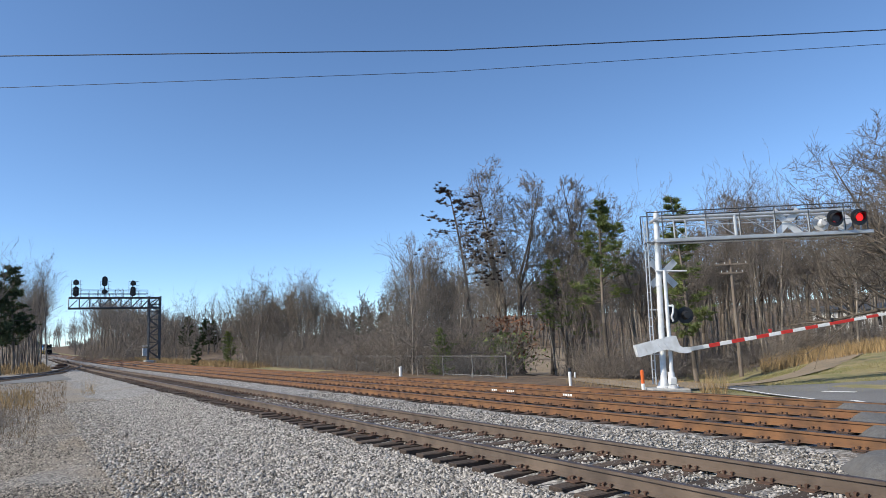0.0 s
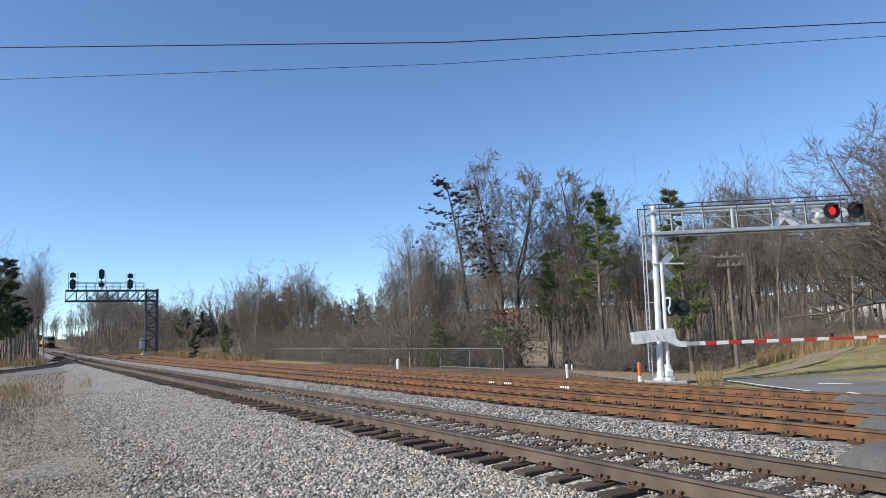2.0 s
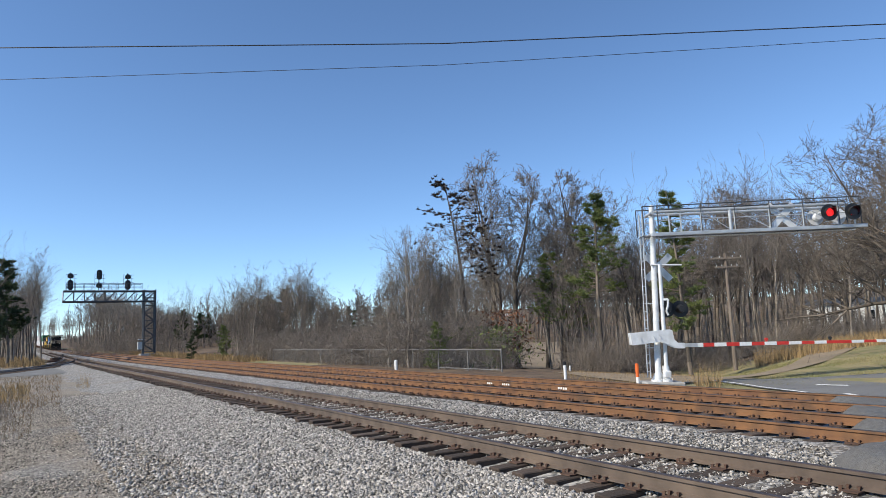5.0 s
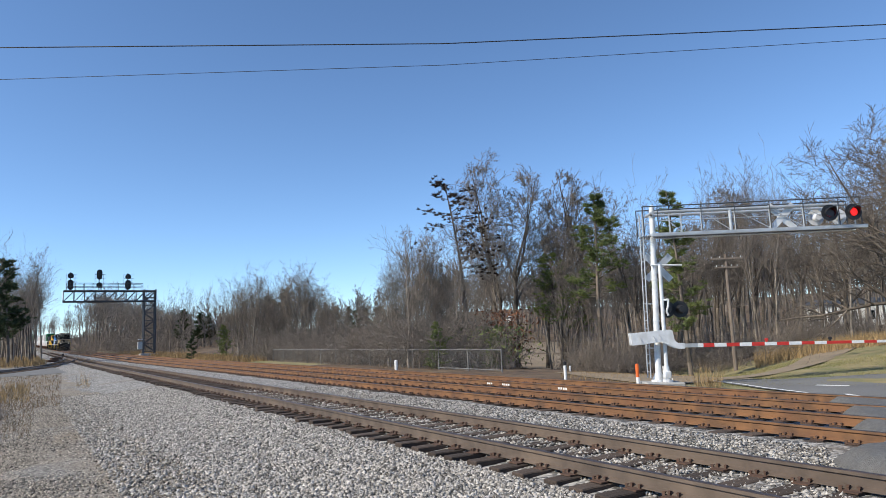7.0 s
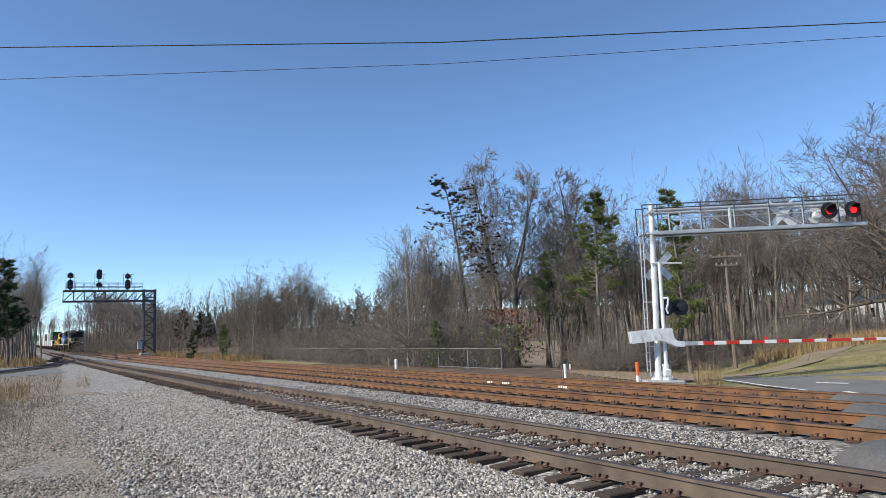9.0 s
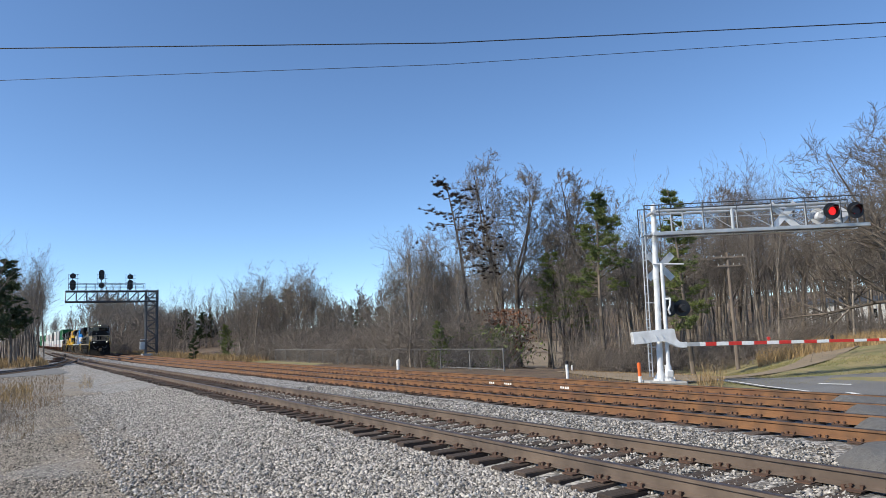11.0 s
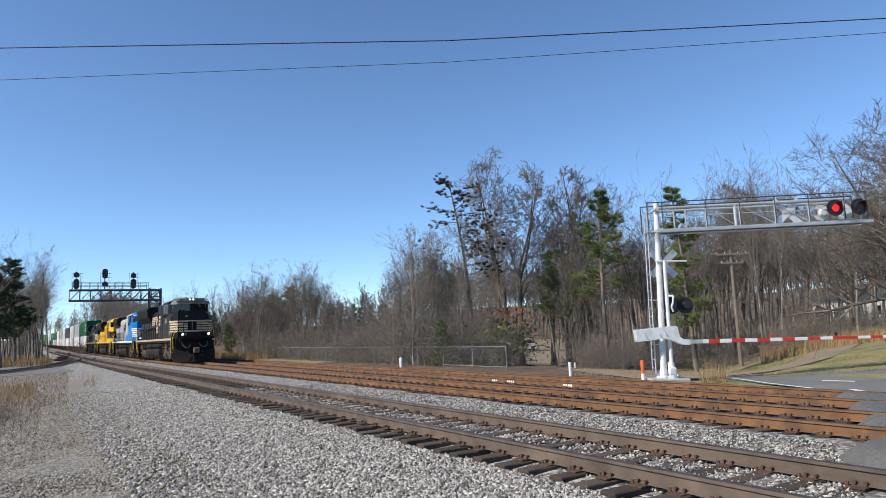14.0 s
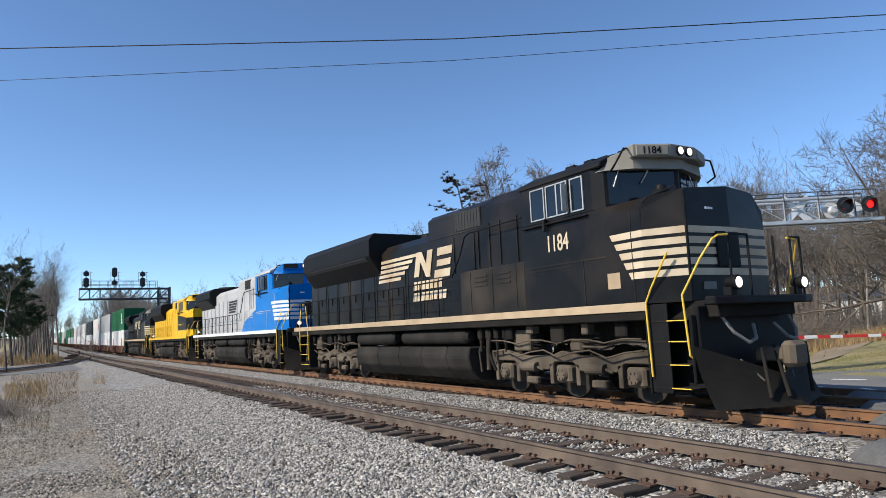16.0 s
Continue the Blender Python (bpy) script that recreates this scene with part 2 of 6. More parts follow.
def bend(y):
    """How far the railway leans west in the distance."""
    d = max(0.0, y - 40)
    return -0.0042 * d * d / (d + 30) - 0.00017 * max(0.0, min(y, 1200) - 330) ** 2


FAR = [(-180, -0.5), (0, -0.45), (10, -0.4), (25, -0.6), (35, -1.6), (45, -2.2), (54, -2.1), (60, -0.8), (64, -0.25), (70, 0.05), (180, 0.1)]
BED = [(-60, -0.55), (0, -0.42), (3.2, -0.4), (4.9, -0.27), (5.5, -0.265), (5.95, -0.225), (7.3, -0.22), (8.2, -0.25), (9.3, -0.265), (10.0, -0.264), (10.5, -0.325), (11.9, -0.325), (12.4, -0.28), (13.4, -0.34), (13.9, -0.37), (14.4, -0.42), (15.8, -0.42), (16.4, -0.39), (17.2, -0.5), (20, -0.5)]


def ground_z(x, y):
    u = x - bend(y)
    a = math.degrees(math.atan2(x, y))
    z = table(u, BED)
    w = step(19, 42, u)
    hill = (3.0 + 5.0 * step(27, 36, a)) * step(100, 235, math.hypot(x, y)) * step(9, 16, a) + 4.5 * step(235, 330, math.hypot(x, y)) * step(27, 33, a) + 5.5 * step(230, 380, math.hypot(x, y)) * step(3.6, 5.6, a) * (1 - step(9, 16, a))
    return z * (1 - w) + table(a, FAR) * w + rise(max(-50, y)) + hill


def spread(*stops):
    """Numbers from stop to stop, in steps: a, n, b, n, c ..."""
    out = [stops[0]]
    for i in range(1, len(stops), 2):
        n, b = stops[i], stops[i + 1]
        a = out[-1]
        out += [a + (b - a) * k / n for k in range(1, n + 1)]
    return out

# ---- ground ----


def zone(x, y):
    u = x - bend(y)
    a = math.degrees(math.atan2(x, y))
    edge = 2.6 + 0.5 * noise.noise((x * 0.3, y * 0.3, 7))
    if edge < u < 17.3 + 0.4 * noise.noise((x * 0.3, y * 0.3, 2)):
        return 0
    if -9 < u <= edge and y < 95:
        return 1
    if a > 51 and 17 < u and math.hypot(x, y) < 60:
        return 2
    if u < -9 or (17 < u < 20.5 and y > 50):
        return 2
    return 3


def make_ground():
    xs = spread(-3000, 4, -300, 8, -60, 12, -10, 20, 0, 60, 20, 30, 45, 20, 120, 10, 400, 4, 3000)
    ys = spread(-300, 6, -20, 10, 0, 60, 30, 40, 90, 30, 220, 20, 700, 4, 3500)
    nx = len(xs)
    vs = [(x, y, ground_z(x, y) + 0.03 * noise.noise((x * 0.8, y * 0.8, 3)) + (0.1 * noise.noise((x * 0.2, y * 0.2, 5)) if x > 22 or x < -6 else 0)) for y in ys for x in xs]
    fs, ix = [], []
    for j in range(len(ys) - 1):
        for i in range(nx - 1):
            fs.append((j * nx + i, j * nx + i + 1, (j + 1) * nx + i + 1, (j + 1) * nx + i))
            ix.append(zone((xs[i] + xs[i + 1]) / 2, (ys[j] + ys[j + 1]) / 2))
    me = mesh_of("ground", vs, fs, [M_BALLAST, M_YARD, M_GRASS, M_LITTER], True)
    me.polygons.foreach_set("material_index", ix)
    tagged(new("ground", me), "gravel yard, ballast, dry turf and leaf litter", "ground", kind="structure")


def stones(name, n, area, size, material, label, lift=0.0):
    """Loose crushed stones, each an uneven eight-sided lump, strewn over the ground."""
    rng = np.random.default_rng(5)
    octa = np.array([(1, 0, 0), (-1, 0, 0), (0, 1, 0), (0, -1, 0), (0, 0, 1), (0, 0, -1)], float)
    tri = np.array([(0, 2, 4), (2, 1, 4), (1, 3, 4), (3, 0, 4), (2, 0, 5), (1, 2, 5), (3, 1, 5), (0, 3, 5)])
    pts = []
    while len(pts) < n:
        x, y = area(rng)
        if x is not None:
            pts.append((x, y, ground_z(x, y) + lift))
    pts = np.array(pts)
    s = rng.uniform(0.55, 1.25, (n, 1, 1)) * size
    v = octa[None] * rng.uniform(0.55, 1.0, (n, 6, 1)) + rng.normal(0, 0.28, (n, 6, 3))
    v[:, :, 2] *= 0.75
    a = rng.uniform(0, 6.283, n)
    c, d = np.cos(a)[:, None], np.sin(a)[:, None]
    v = np.stack([v[:, :, 0] * c - v[:, :, 1] * d, v[:, :, 0] * d + v[:, :, 1] * c, v[:, :, 2]], 2)
    v = (v * s + pts[:, None, :]).reshape(-1, 3)
    f = (tri[None] + 6 * np.arange(n)[:, None, None]).reshape(-1, 3)
    me = bpy.data.meshes.new(name)
    me.vertices.add(len(v))
    me.vertices.foreach_set("co", v.ravel())
    me.loops.add(f.size)
    me.loops.foreach_set("vertex_index", f.ravel().astype(np.int32))
    me.polygons.add(len(f))
    me.polygons.foreach_set("loop_start", np.arange(0, f.size, 3, dtype=np.int32))
    me.update(calc_edges=True)
    me.materials.append(material)
    return tagged(new(name, me), label, "gravel", kind="stuff")


make_ground()

# ---- tracks ----
RAIL = [(-0.075, -0.18), (0.075, -0.18), (0.075, -0.168), (0.012, -0.145), (0.012, -0.05), (0.036, -0.04), (0.036, -0.006), (0.028, 0.0),
        (-0.028, 0.0), (-0.036, -0.006), (-0.036, -0.04), (-0.012, -0.05), (-0.012, -0.145), (-0.075, -0.168)]


def rail_mesh(x, z, material):
    """One rail along the line, x metres east of the eye, following the line's bend and grade."""
    ys = spread(-40, 20, 0, 30, 60, 60, 240, 40, 900)
    n = len(RAIL)
    vs = [(x + bend(y) + a, y, z + rise(y) + b) for y in ys for a, b in RAIL]
    fs, ix = [], []
    for j in range(len(ys) - 1):
        for i in range(n):
            fs.append((j * n + i, j * n + (i + 1) % n, (j + 1) * n + (i + 1) % n, (j + 1) * n + i))
            ix.append(1 if 5 < i < 9 else 0)
    me = mesh_of("rail", vs, fs, [material, M_RAIL_HEAD])
    me.polygons.foreach_set("material_index", ix)
    return me


def tie_mesh():
    bm = BM()
    box(bm, (-1.3, -0.115, -0.17), (1.3, 0.115, 0.0), 0.012)
    me = bpy.data.meshes.new("tie")
    bm.to_mesh(me)
    bm.free()
    me.materials.append(M_TIE)
    return me


def fastening_mesh():
    """The plate under a rail with its four spikes and the rail anchors beside it."""
    bm = BM()
    box(bm, (-0.19, -0.09, -0.001), (0.19, 0.09, 0.014))
    for sx in (-1, 1):
        for sy in (-0.055, 0.055):
            box(bm, (sx * 0.088 - 0.011, sy - 0.011, 0.0), (sx * 0.088 + 0.011, sy + 0.011, 0.045))
            box(bm, (sx * 0.08 - 0.02, sy - 0.017, 0.04), (sx * 0.08 + 0.02, sy + 0.017, 0.058))
        box(bm, (sx * 0.05 - 0.035, 0.12, -0.03), (sx * 0.05 + 0.035, 0.16, 0.035))
    me = bpy.data.meshes.new("tie_plate")
    bm.to_mesh(me)
    bm.free()
    me.materials.append(M_SPIKE)
    return me


TIE, PLATE = tie_mesh(), fastening_mesh()


def joined(name, mesh, places, parent, label=""):
    """Many copies of one small mesh joined into one."""
    v = np.array([tuple(p.co) for p in mesh.vertices])
    f = [tuple(p.vertices) for p in mesh.polygons]
    vs, fs = [], []
    for m in places:
        k = len(vs)
        R, T = np.array(m.to_3x3()), np.array(m.translation)
        vs += (v @ R.T + T).tolist()
        fs += [tuple(i + k for i in q) for q in f]
    ob = new(name, mesh_of(name, vs, fs, list(mesh.materials)))
    ob.parent = parent
    return tagged(ob, label, kind="stuff")


def make_track(k, rail_material, label, near_ties):
    cx, cz = TRACKS[k]
    tr = thing("railway_track", pose(0, 0, 0), label, "railway track", "railway tracks", "structure")
    for s in (-1, 1):
        r = new("rail", rail_mesh(cx + s * 0.755, cz, rail_material))
        r.parent = tr
    rng = random.Random(k)
    far, plates = [], []
    y, count = -12.0, 0
    while y < 210:
        y += 0.508
        m = pose(cx + bend(y) + rng.uniform(-0.09, 0.09), y + rng.uniform(-0.02, 0.02), cz + rise(y) - 0.19 + rng.uniform(-0.012, 0.006), 0, rng.uniform(-0.6, 0.6), rng.uniform(-1.2, 1.2))
        if y > 2 and count < near_ties:
            t = new("tie", TIE)
            t.parent, t.matrix_basis = tr, m
            count += 1
        else:
            far.append(m)
        if 1 < y < 50:
            for s in (-1, 1):
                plates.append(pose(cx + bend(y) + s * 0.755, y, cz + rise(y) - 0.193))
    joined("tie_row", TIE, far, tr)
    joined("tie_plates", PLATE, plates, tr)
    return tr


make_track(0, M_RAIL_BROWN, "brown steel rails on creosoted timber ties in grey ballast", 120)
make_track(1, M_RAIL_RUST, "orange rusted rails on timber ties in grey ballast", 100)
make_track(2, M_RAIL_RUST, "dark rusted rails on timber ties beside the gravel verge", 80)

# ---- crossing signal with its gate ----
SIGNAL = pose(18.25, 15.45, -0.30, 0, 0, -32.5) @ pose(0, 0, 0, 0, 2.2, 0)


def flasher(bm_hood, bm_back, bm_lens, at, toward=-1.0):
    """One red lamp: a round backing plate, a deep visor over the lens, the lens and the housing behind it."""
    x, y, z = at
    tube(bm_back, (x, y, z), (x, y + toward * 0.015, z), 0.285, 0.285, 24)
    n = 20
    for i in range(n):
        a0, a1 = radians(-40 + 260 * i / n), radians(-40 + 260 * (i + 1) / n)
        d0, d1 = 0.3 * (0.35 + 0.65 * max(0, math.sin(a0))), 0.3 * (0.35 + 0.65 * max(0, math.sin(a1)))
        q = []
        for r in (0.168, 0.176):
            for a, d in ((a0, d0), (a1, d1)):
                q += [(x + r * math.cos(a), y, z + r * math.sin(a)), (x + r * math.cos(a), y + toward * d, z + r * math.sin(a))]
        v = [bm_hood.verts.new(c) for c in q]
        for f in ((0, 1, 3, 2), (4, 6, 7, 5), (1, 5, 7, 3), (0, 2, 6, 4)):
            bm_hood.faces.new([v[k] for k in f])
    tube(bm_back, (x, y, z), (x, y - toward * 0.2, z), 0.16, 0.11, 16)
    tube(bm_lens, (x, y + toward * 0.02, z), (x, y + toward * 0.045, z), 0.14, 0.11, 20)


BLINK_FLAPS = []


def crossing_signal():
    s = thing("crossing_signal", SIGNAL, "white cantilever railroad crossing signal with a gate on a concrete base", "crossing signal")
    bm = BM()
    box(bm, (-0.55, -0.5, -0.5), (0.75, 0.45, -0.02), 0.04)
    part("foundation", bm, M_CONCRETE, s, "weathered concrete block")
    bm = BM()
    tube(bm, (0, 0, -0.02), (0, 0, 5.98), 0.105, 0.088, 20)
    tube(bm, (0, 0, 5.98), (0, 0, 6.03), 0.1, 0.05, 16)
    for z in (1.0, 2.0, 3.4, 4.72, 5.6):
        tube(bm, (0, 0, z), (0, 0, z + 0.05), 0.112, 0.112, 20)
    tube(bm, (0, 0, -0.02), (0, 0, 0.04), 0.24, 0.24, 12)
    prism(bm, [(-0.22, 0.03), (0.22, 0.03), (0.1, 0.3), (-0.1, 0.3)], -0.008, 0.008, "y")
    part("mast", bm, M_ALU, s)
    bm = BM()
    tube(bm, (0.24, -0.12, 0.45), (0.16, -0.12, 3.95), 0.066, 0.06, 16)
    part("gate_mast", bm, M_ALU, s)
    bm = BM()
    tube(bm, (0.25, -0.12, -0.02), (0.25, -0.12, 0.05), 0.2, 0.2, 12)
    tube(bm, (0.25, -0.12, 0.05), (0.245, -0.12, 0.5), 0.125, 0.085, 12)
    box(bm, (0.13, -0.26, 0.1), (0.37, -0.02, 0.34), 0.03)
    for sx in (-0.13, 0.13):
        for sy in (-0.13, 0.13):
            tube(bm, (0.25 + sx, -0.12 + sy, 0.0), (0.25 + sx, -0.12 + sy, 0.11), 0.02, 0.02, 6)
    part("mast_base", bm, M_ALU, s, "cast base bolted down")
    # ladder
    bm = BM()
    for y in (-0.05, 0.3):
        tube(bm, (-0.27, y, 0.1), (-0.36, y, 5.72), 0.022, 0.022, 8)
    for i in range(19):
        z = 0.3 + i * 0.29
        x = -0.27 - 0.09 * (z - 0.1) / 5.6
        tube(bm, (x, -0.05, z), (x, 0.3, z), 0.012, 0.012, 6)
    for z in (1.1, 2.6, 4.1, 5.4):
        tube(bm, (-0.31, 0.12, z), (-0.05, 0.02, z), 0.018, 0.018, 6)
    part("ladder", bm, M_GALV, s, "galvanised steel ladder")
    CAMBER = Matrix.Translation((0, 0, 4.9)) @ pose(0, 0, 0, 0, -2.4, 0) @ Matrix.Translation((0, 0, -4.9))
    # the arm over the road: two planes of pipes with walkway between
    bm = BM()
    for y in (-0.35, 0.35):
        box(bm, (-0.15, y - 0.05, 4.88), (7.25, y + 0.05, 5.0), 0.01)
        tube(bm, (0.0, y, 5.72), (6.5, y, 5.72), 0.05, 0.05, 12)
        if y > 0:
            continue
        xs = [0.5, 0.9, 1.6, 2.75, 3.95, 5.1, 6.3, 6.85]
        for i, x in enumerate(xs):
            tube(bm, (x, y, 4.98), (x, y, 5.74), 0.025, 0.025, 8)
        tube(bm, (2.6, y, 4.98), (2.6, y, 5.72), 0.055, 0.055, 10)
        for a, b in ((0.15, 0.9), (1.6, 2.6), (2.75, 3.95), (3.95, 5.1), (5.1, 6.3)):
            tube(bm, (a, y, 5.7), (b, y, 5.0), 0.014, 0.014, 6)
        tube(bm, (0.0, y, 5.42), (2.6, y, 5.42), 0.016, 0.016, 6)
        tube(bm, (2.6, y, 5.42), (5.4, y, 5.42), 0.012, 0.012, 6)
    for x in [0.0 + 0.62 * k for k in range(12)]:
        tube(bm, (x, -0.35, 4.94), (x, 0.35, 4.94), 0.02, 0.02, 6)
    for z in (4.98, 5.7):
        tube(bm, (-0.05, -0.36, z), (-0.05, 0.36, z), 0.06, 0.06, 10)
    part("truss_arm", bm, M_GALV, s, "galvanised pipe truss reaching over the road", CAMBER)
    bm = BM()
    for x in [-0.4 + 0.09 * k for k in range(84)]:
        box(bm, (x, -0.3, 4.9), (x + 0.02, 0.3, 4.925))
    part("walkway_grating", bm, M_GANTRY, s, "", CAMBER)
    bm = BM()
    for y in (-0.4, 0.4):
        path_tube(bm, [(-0.4, y, 4.95), (-0.4, y, 5.92), (7.05, y, 5.95), (7.05, y, 5.0)], 0.02)
        for x in (0.1, 1.6, 2.75, 3.95, 5.1, 6.3) if y < 0 else (2.75, 5.1):
            tube(bm, (x, y, 5.0), (x, y, 5.93), 0.016, 0.016, 6)
    part("guard_rail", bm, M_GANTRY, s, "dark steel guard rail", CAMBER)
    bm = BM()
    for sg in (-1, 1):
        box(bm, (-0.6, 0.0, -0.11), (0.6, 0.02, 0.11), 0, pose(4.4, -0.29 + 0.012 * sg, 5.38, 0, 45 * sg, 0))
    part("crossbuck", bm, M_ALU, s, "bare metal back of a crossbuck sign", CAMBER)
    bm = BM()
    for sg in (-1, 1):
        box(bm, (-0.6, 0.0, -0.11), (0.6, 0.02, 0.11), 0, pose(0.16, 0.02 + 0.012 * sg, 3.85, 0, 45 * sg, 0))
    part("crossbuck", bm, M_GALV, s, "bare metal back of a crossbuck sign")
    # lamps on the arm
    for x in (5.93, 6.74):
        hood, back, lens = BM(), BM(), BM()
        flasher(hood, back, lens, (x, -0.48, 5.42))
        o = part("lamp_back", back, M_BLACK, s, "round black lamp backing", CAMBER)
        part("lamp_visor", hood, M_BLACK, o, "black lamp visor")
        part("lamp_lens", lens, M_LAMP_RED, o, "lit red lens")
        # added flap, no part of the lamp: hides the lens so it looks unlit
        bm = BM()
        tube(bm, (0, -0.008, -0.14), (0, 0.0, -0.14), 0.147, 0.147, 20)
        BLINK_FLAPS.append((part("lamp_shutter", bm, M_LENS_OFF, o, "added dark flap standing in for the unlit lens"), (x, -0.53, 5.56)))
    for x in (6.0, 6.8):
        hood, back, lens = BM(), BM(), BM()
        flasher(hood, back, lens, (x, 0.5, 5.42), 1.0)
        o = part("lamp_housing", back, M_ALU, s, "white lamp housing seen from behind", CAMBER)
        part("lamp_visor", hood, M_BLACK, o, "black lamp visor")
        lens.free()
    bm = BM()
    tube(bm, (5.6, -0.38, 5.42), (6.9, -0.38, 5.42), 0.03)
    part("lamp_bracket", bm, M_ALU, s, "", CAMBER)
    # lower bracket on the gate mast
    bm = BM()
    tube(bm, (-0.15, -0.12, 3.92), (0.92, -0.12, 3.92), 0.03, 0.03, 10)
    part("cross_pipe", bm, M_ALU, s)
    for x in (0.42, 0.88):
        hood, back, lens = BM(), BM(), BM()
        flasher(hood, back, lens, (x, 0.12, 2.42), 1.0)
        o = part("lamp_back", back, M_BLACK, s)
        part("lamp_visor", hood, M_BLACK, o, "black lamp visor")
        lens.free()
    bm = BM()
    path_tube(bm, [(0.2, -0.14, 2.72), (0.38, -0.2, 2.74), (0.36, -0.2, 2.5), (0.3, -0.2, 2.35), (0.36, -0.2, 2.2)], 0.035)
    part("lamp_bracket", bm, M_ALU, s)
    # the gate: its pivot is the origin of the arm
    g = new("gate_arm")
    bm = BM()
    prism(bm, [(-1.28, 0.2), (0.02, 0.33), (0.12, 0.3), (0.18, -0.02), (0.3, -0.12), (0.52, -0.12), (0.52, -0.3), (0.28, -0.3), (0.02, -0.2), (-0.25, -0.08), (-1.24, -0.2)], -0.24, -0.21, "y")
    prism(bm, [(-1.28, 0.2), (0.02, 0.33), (0.12, 0.3), (0.18, -0.02), (0.3, -0.12), (0.52, -0.12), (0.52, -0.3), (0.28, -0.3), (0.02, -0.2), (-0.25, -0.08), (-1.24, -0.2)], 0.06, 0.09, "y")
    box(bm, (-1.22, -0.21, -0.17), (-0.75, 0.06, 0.16), 0.03)
    for x, z in ((-1.0, 0.0), (-0.55, 0.06), (-0.35, 0.1)):
        tube(bm, (x, -0.27, z + 0.05), (x + 0.07, -0.27, z - 0.07), 0.014, 0.014, 6)
    gm = bpy.data.meshes.new("gate_arm")
    bmesh.ops.recalc_face_normals(bm, faces=bm.faces)
    bm.to_mesh(gm)
    bm.free()
    gm.materials.append(M_ALU)
    bpy.data.objects.remove(g)
    g = new("gate_arm", gm)
    g.parent = s
    tagged(g, "white gate arm with its counterweight plates")
    g.matrix_basis = pose(0.3, -0.12, 1.39)
    slope = math.tan(radians(-1.2))
    def bar(a, b, material, name, label=""):
        half = 0.068 - 0.0035 * a
        b2 = BM()
        box(b2, (a, -0.1, -half), (b, -0.05, half), 0.006)
        part(name, b2, material, g, label, pose(0, 0, -0.215) @ pose(0, 0, 0, 0, -1.2, 0))
    bar(0.35, 1.0, M_GALV, "arm_root")
    x, red = 1.0, False
    for edge in (1.19, 1.56, 1.97, 2.41, 2.82, 3.25, 3.66, 4.07, 4.5, 4.93, 5.34, 6.18, 6.6, 7.02, 7.45, 7.86, 8.3, 8.7, 9.1):
        bar(x, edge, M_RED if red else M_WHITE, "band", "red reflective band" if red else "white band")
        x, red = edge, not red
    for i, x in enumerate((3.33, 5.47, 7.9)):
        b3 = BM()
        z = -0.215 - x * slope + 0.14
        tube(b3, (x, -0.1, z), (x, -0.02, z), 0.05, 0.05, 12)
        box(b3, (x - 0.03, -0.08, z - 0.1), (x + 0.03, -0.04, z), 0.004)
        part("gate_lamp", b3, M_RED if i != 1 else M_BLACK, g, "small lamp on top of the arm")
    return g


GATE = crossing_signal()

# ---- signal gantry over the tracks ----


def signal_head(bm, x, y, z, tall):
    """A dark backing plate with rounded top and foot, lamp tubes behind it."""
    hh, w = (0.42, 0.4) if tall else (0.1, 0.42)
    out = []
    for k in range(9):
        a = math.pi * k / 8
        out.append((x + w * math.cos(a), z + hh + w * 0.95 * math.sin(a)))
    for k in range(9):
        a = math.pi + math.pi * k / 8
        out.append((x + w * math.cos(a), z - hh + w * (0.95 if tall else 0.5) * math.sin(a)))
    prism(bm, out, y - 0.04, y + 0.04, "y")
    for dz in ((-0.36, 0.0, 0.36) if tall else (0.1,)):
        tube(bm, (x, y + 0.04, z + dz), (x, y - 0.45, z + dz), 0.17, 0.17, 12)
        box(bm, (x - 0.14, y + 0.04, z + dz - 0.14), (x + 0.14, y + 0.3, z + dz + 0.14), 0.02)


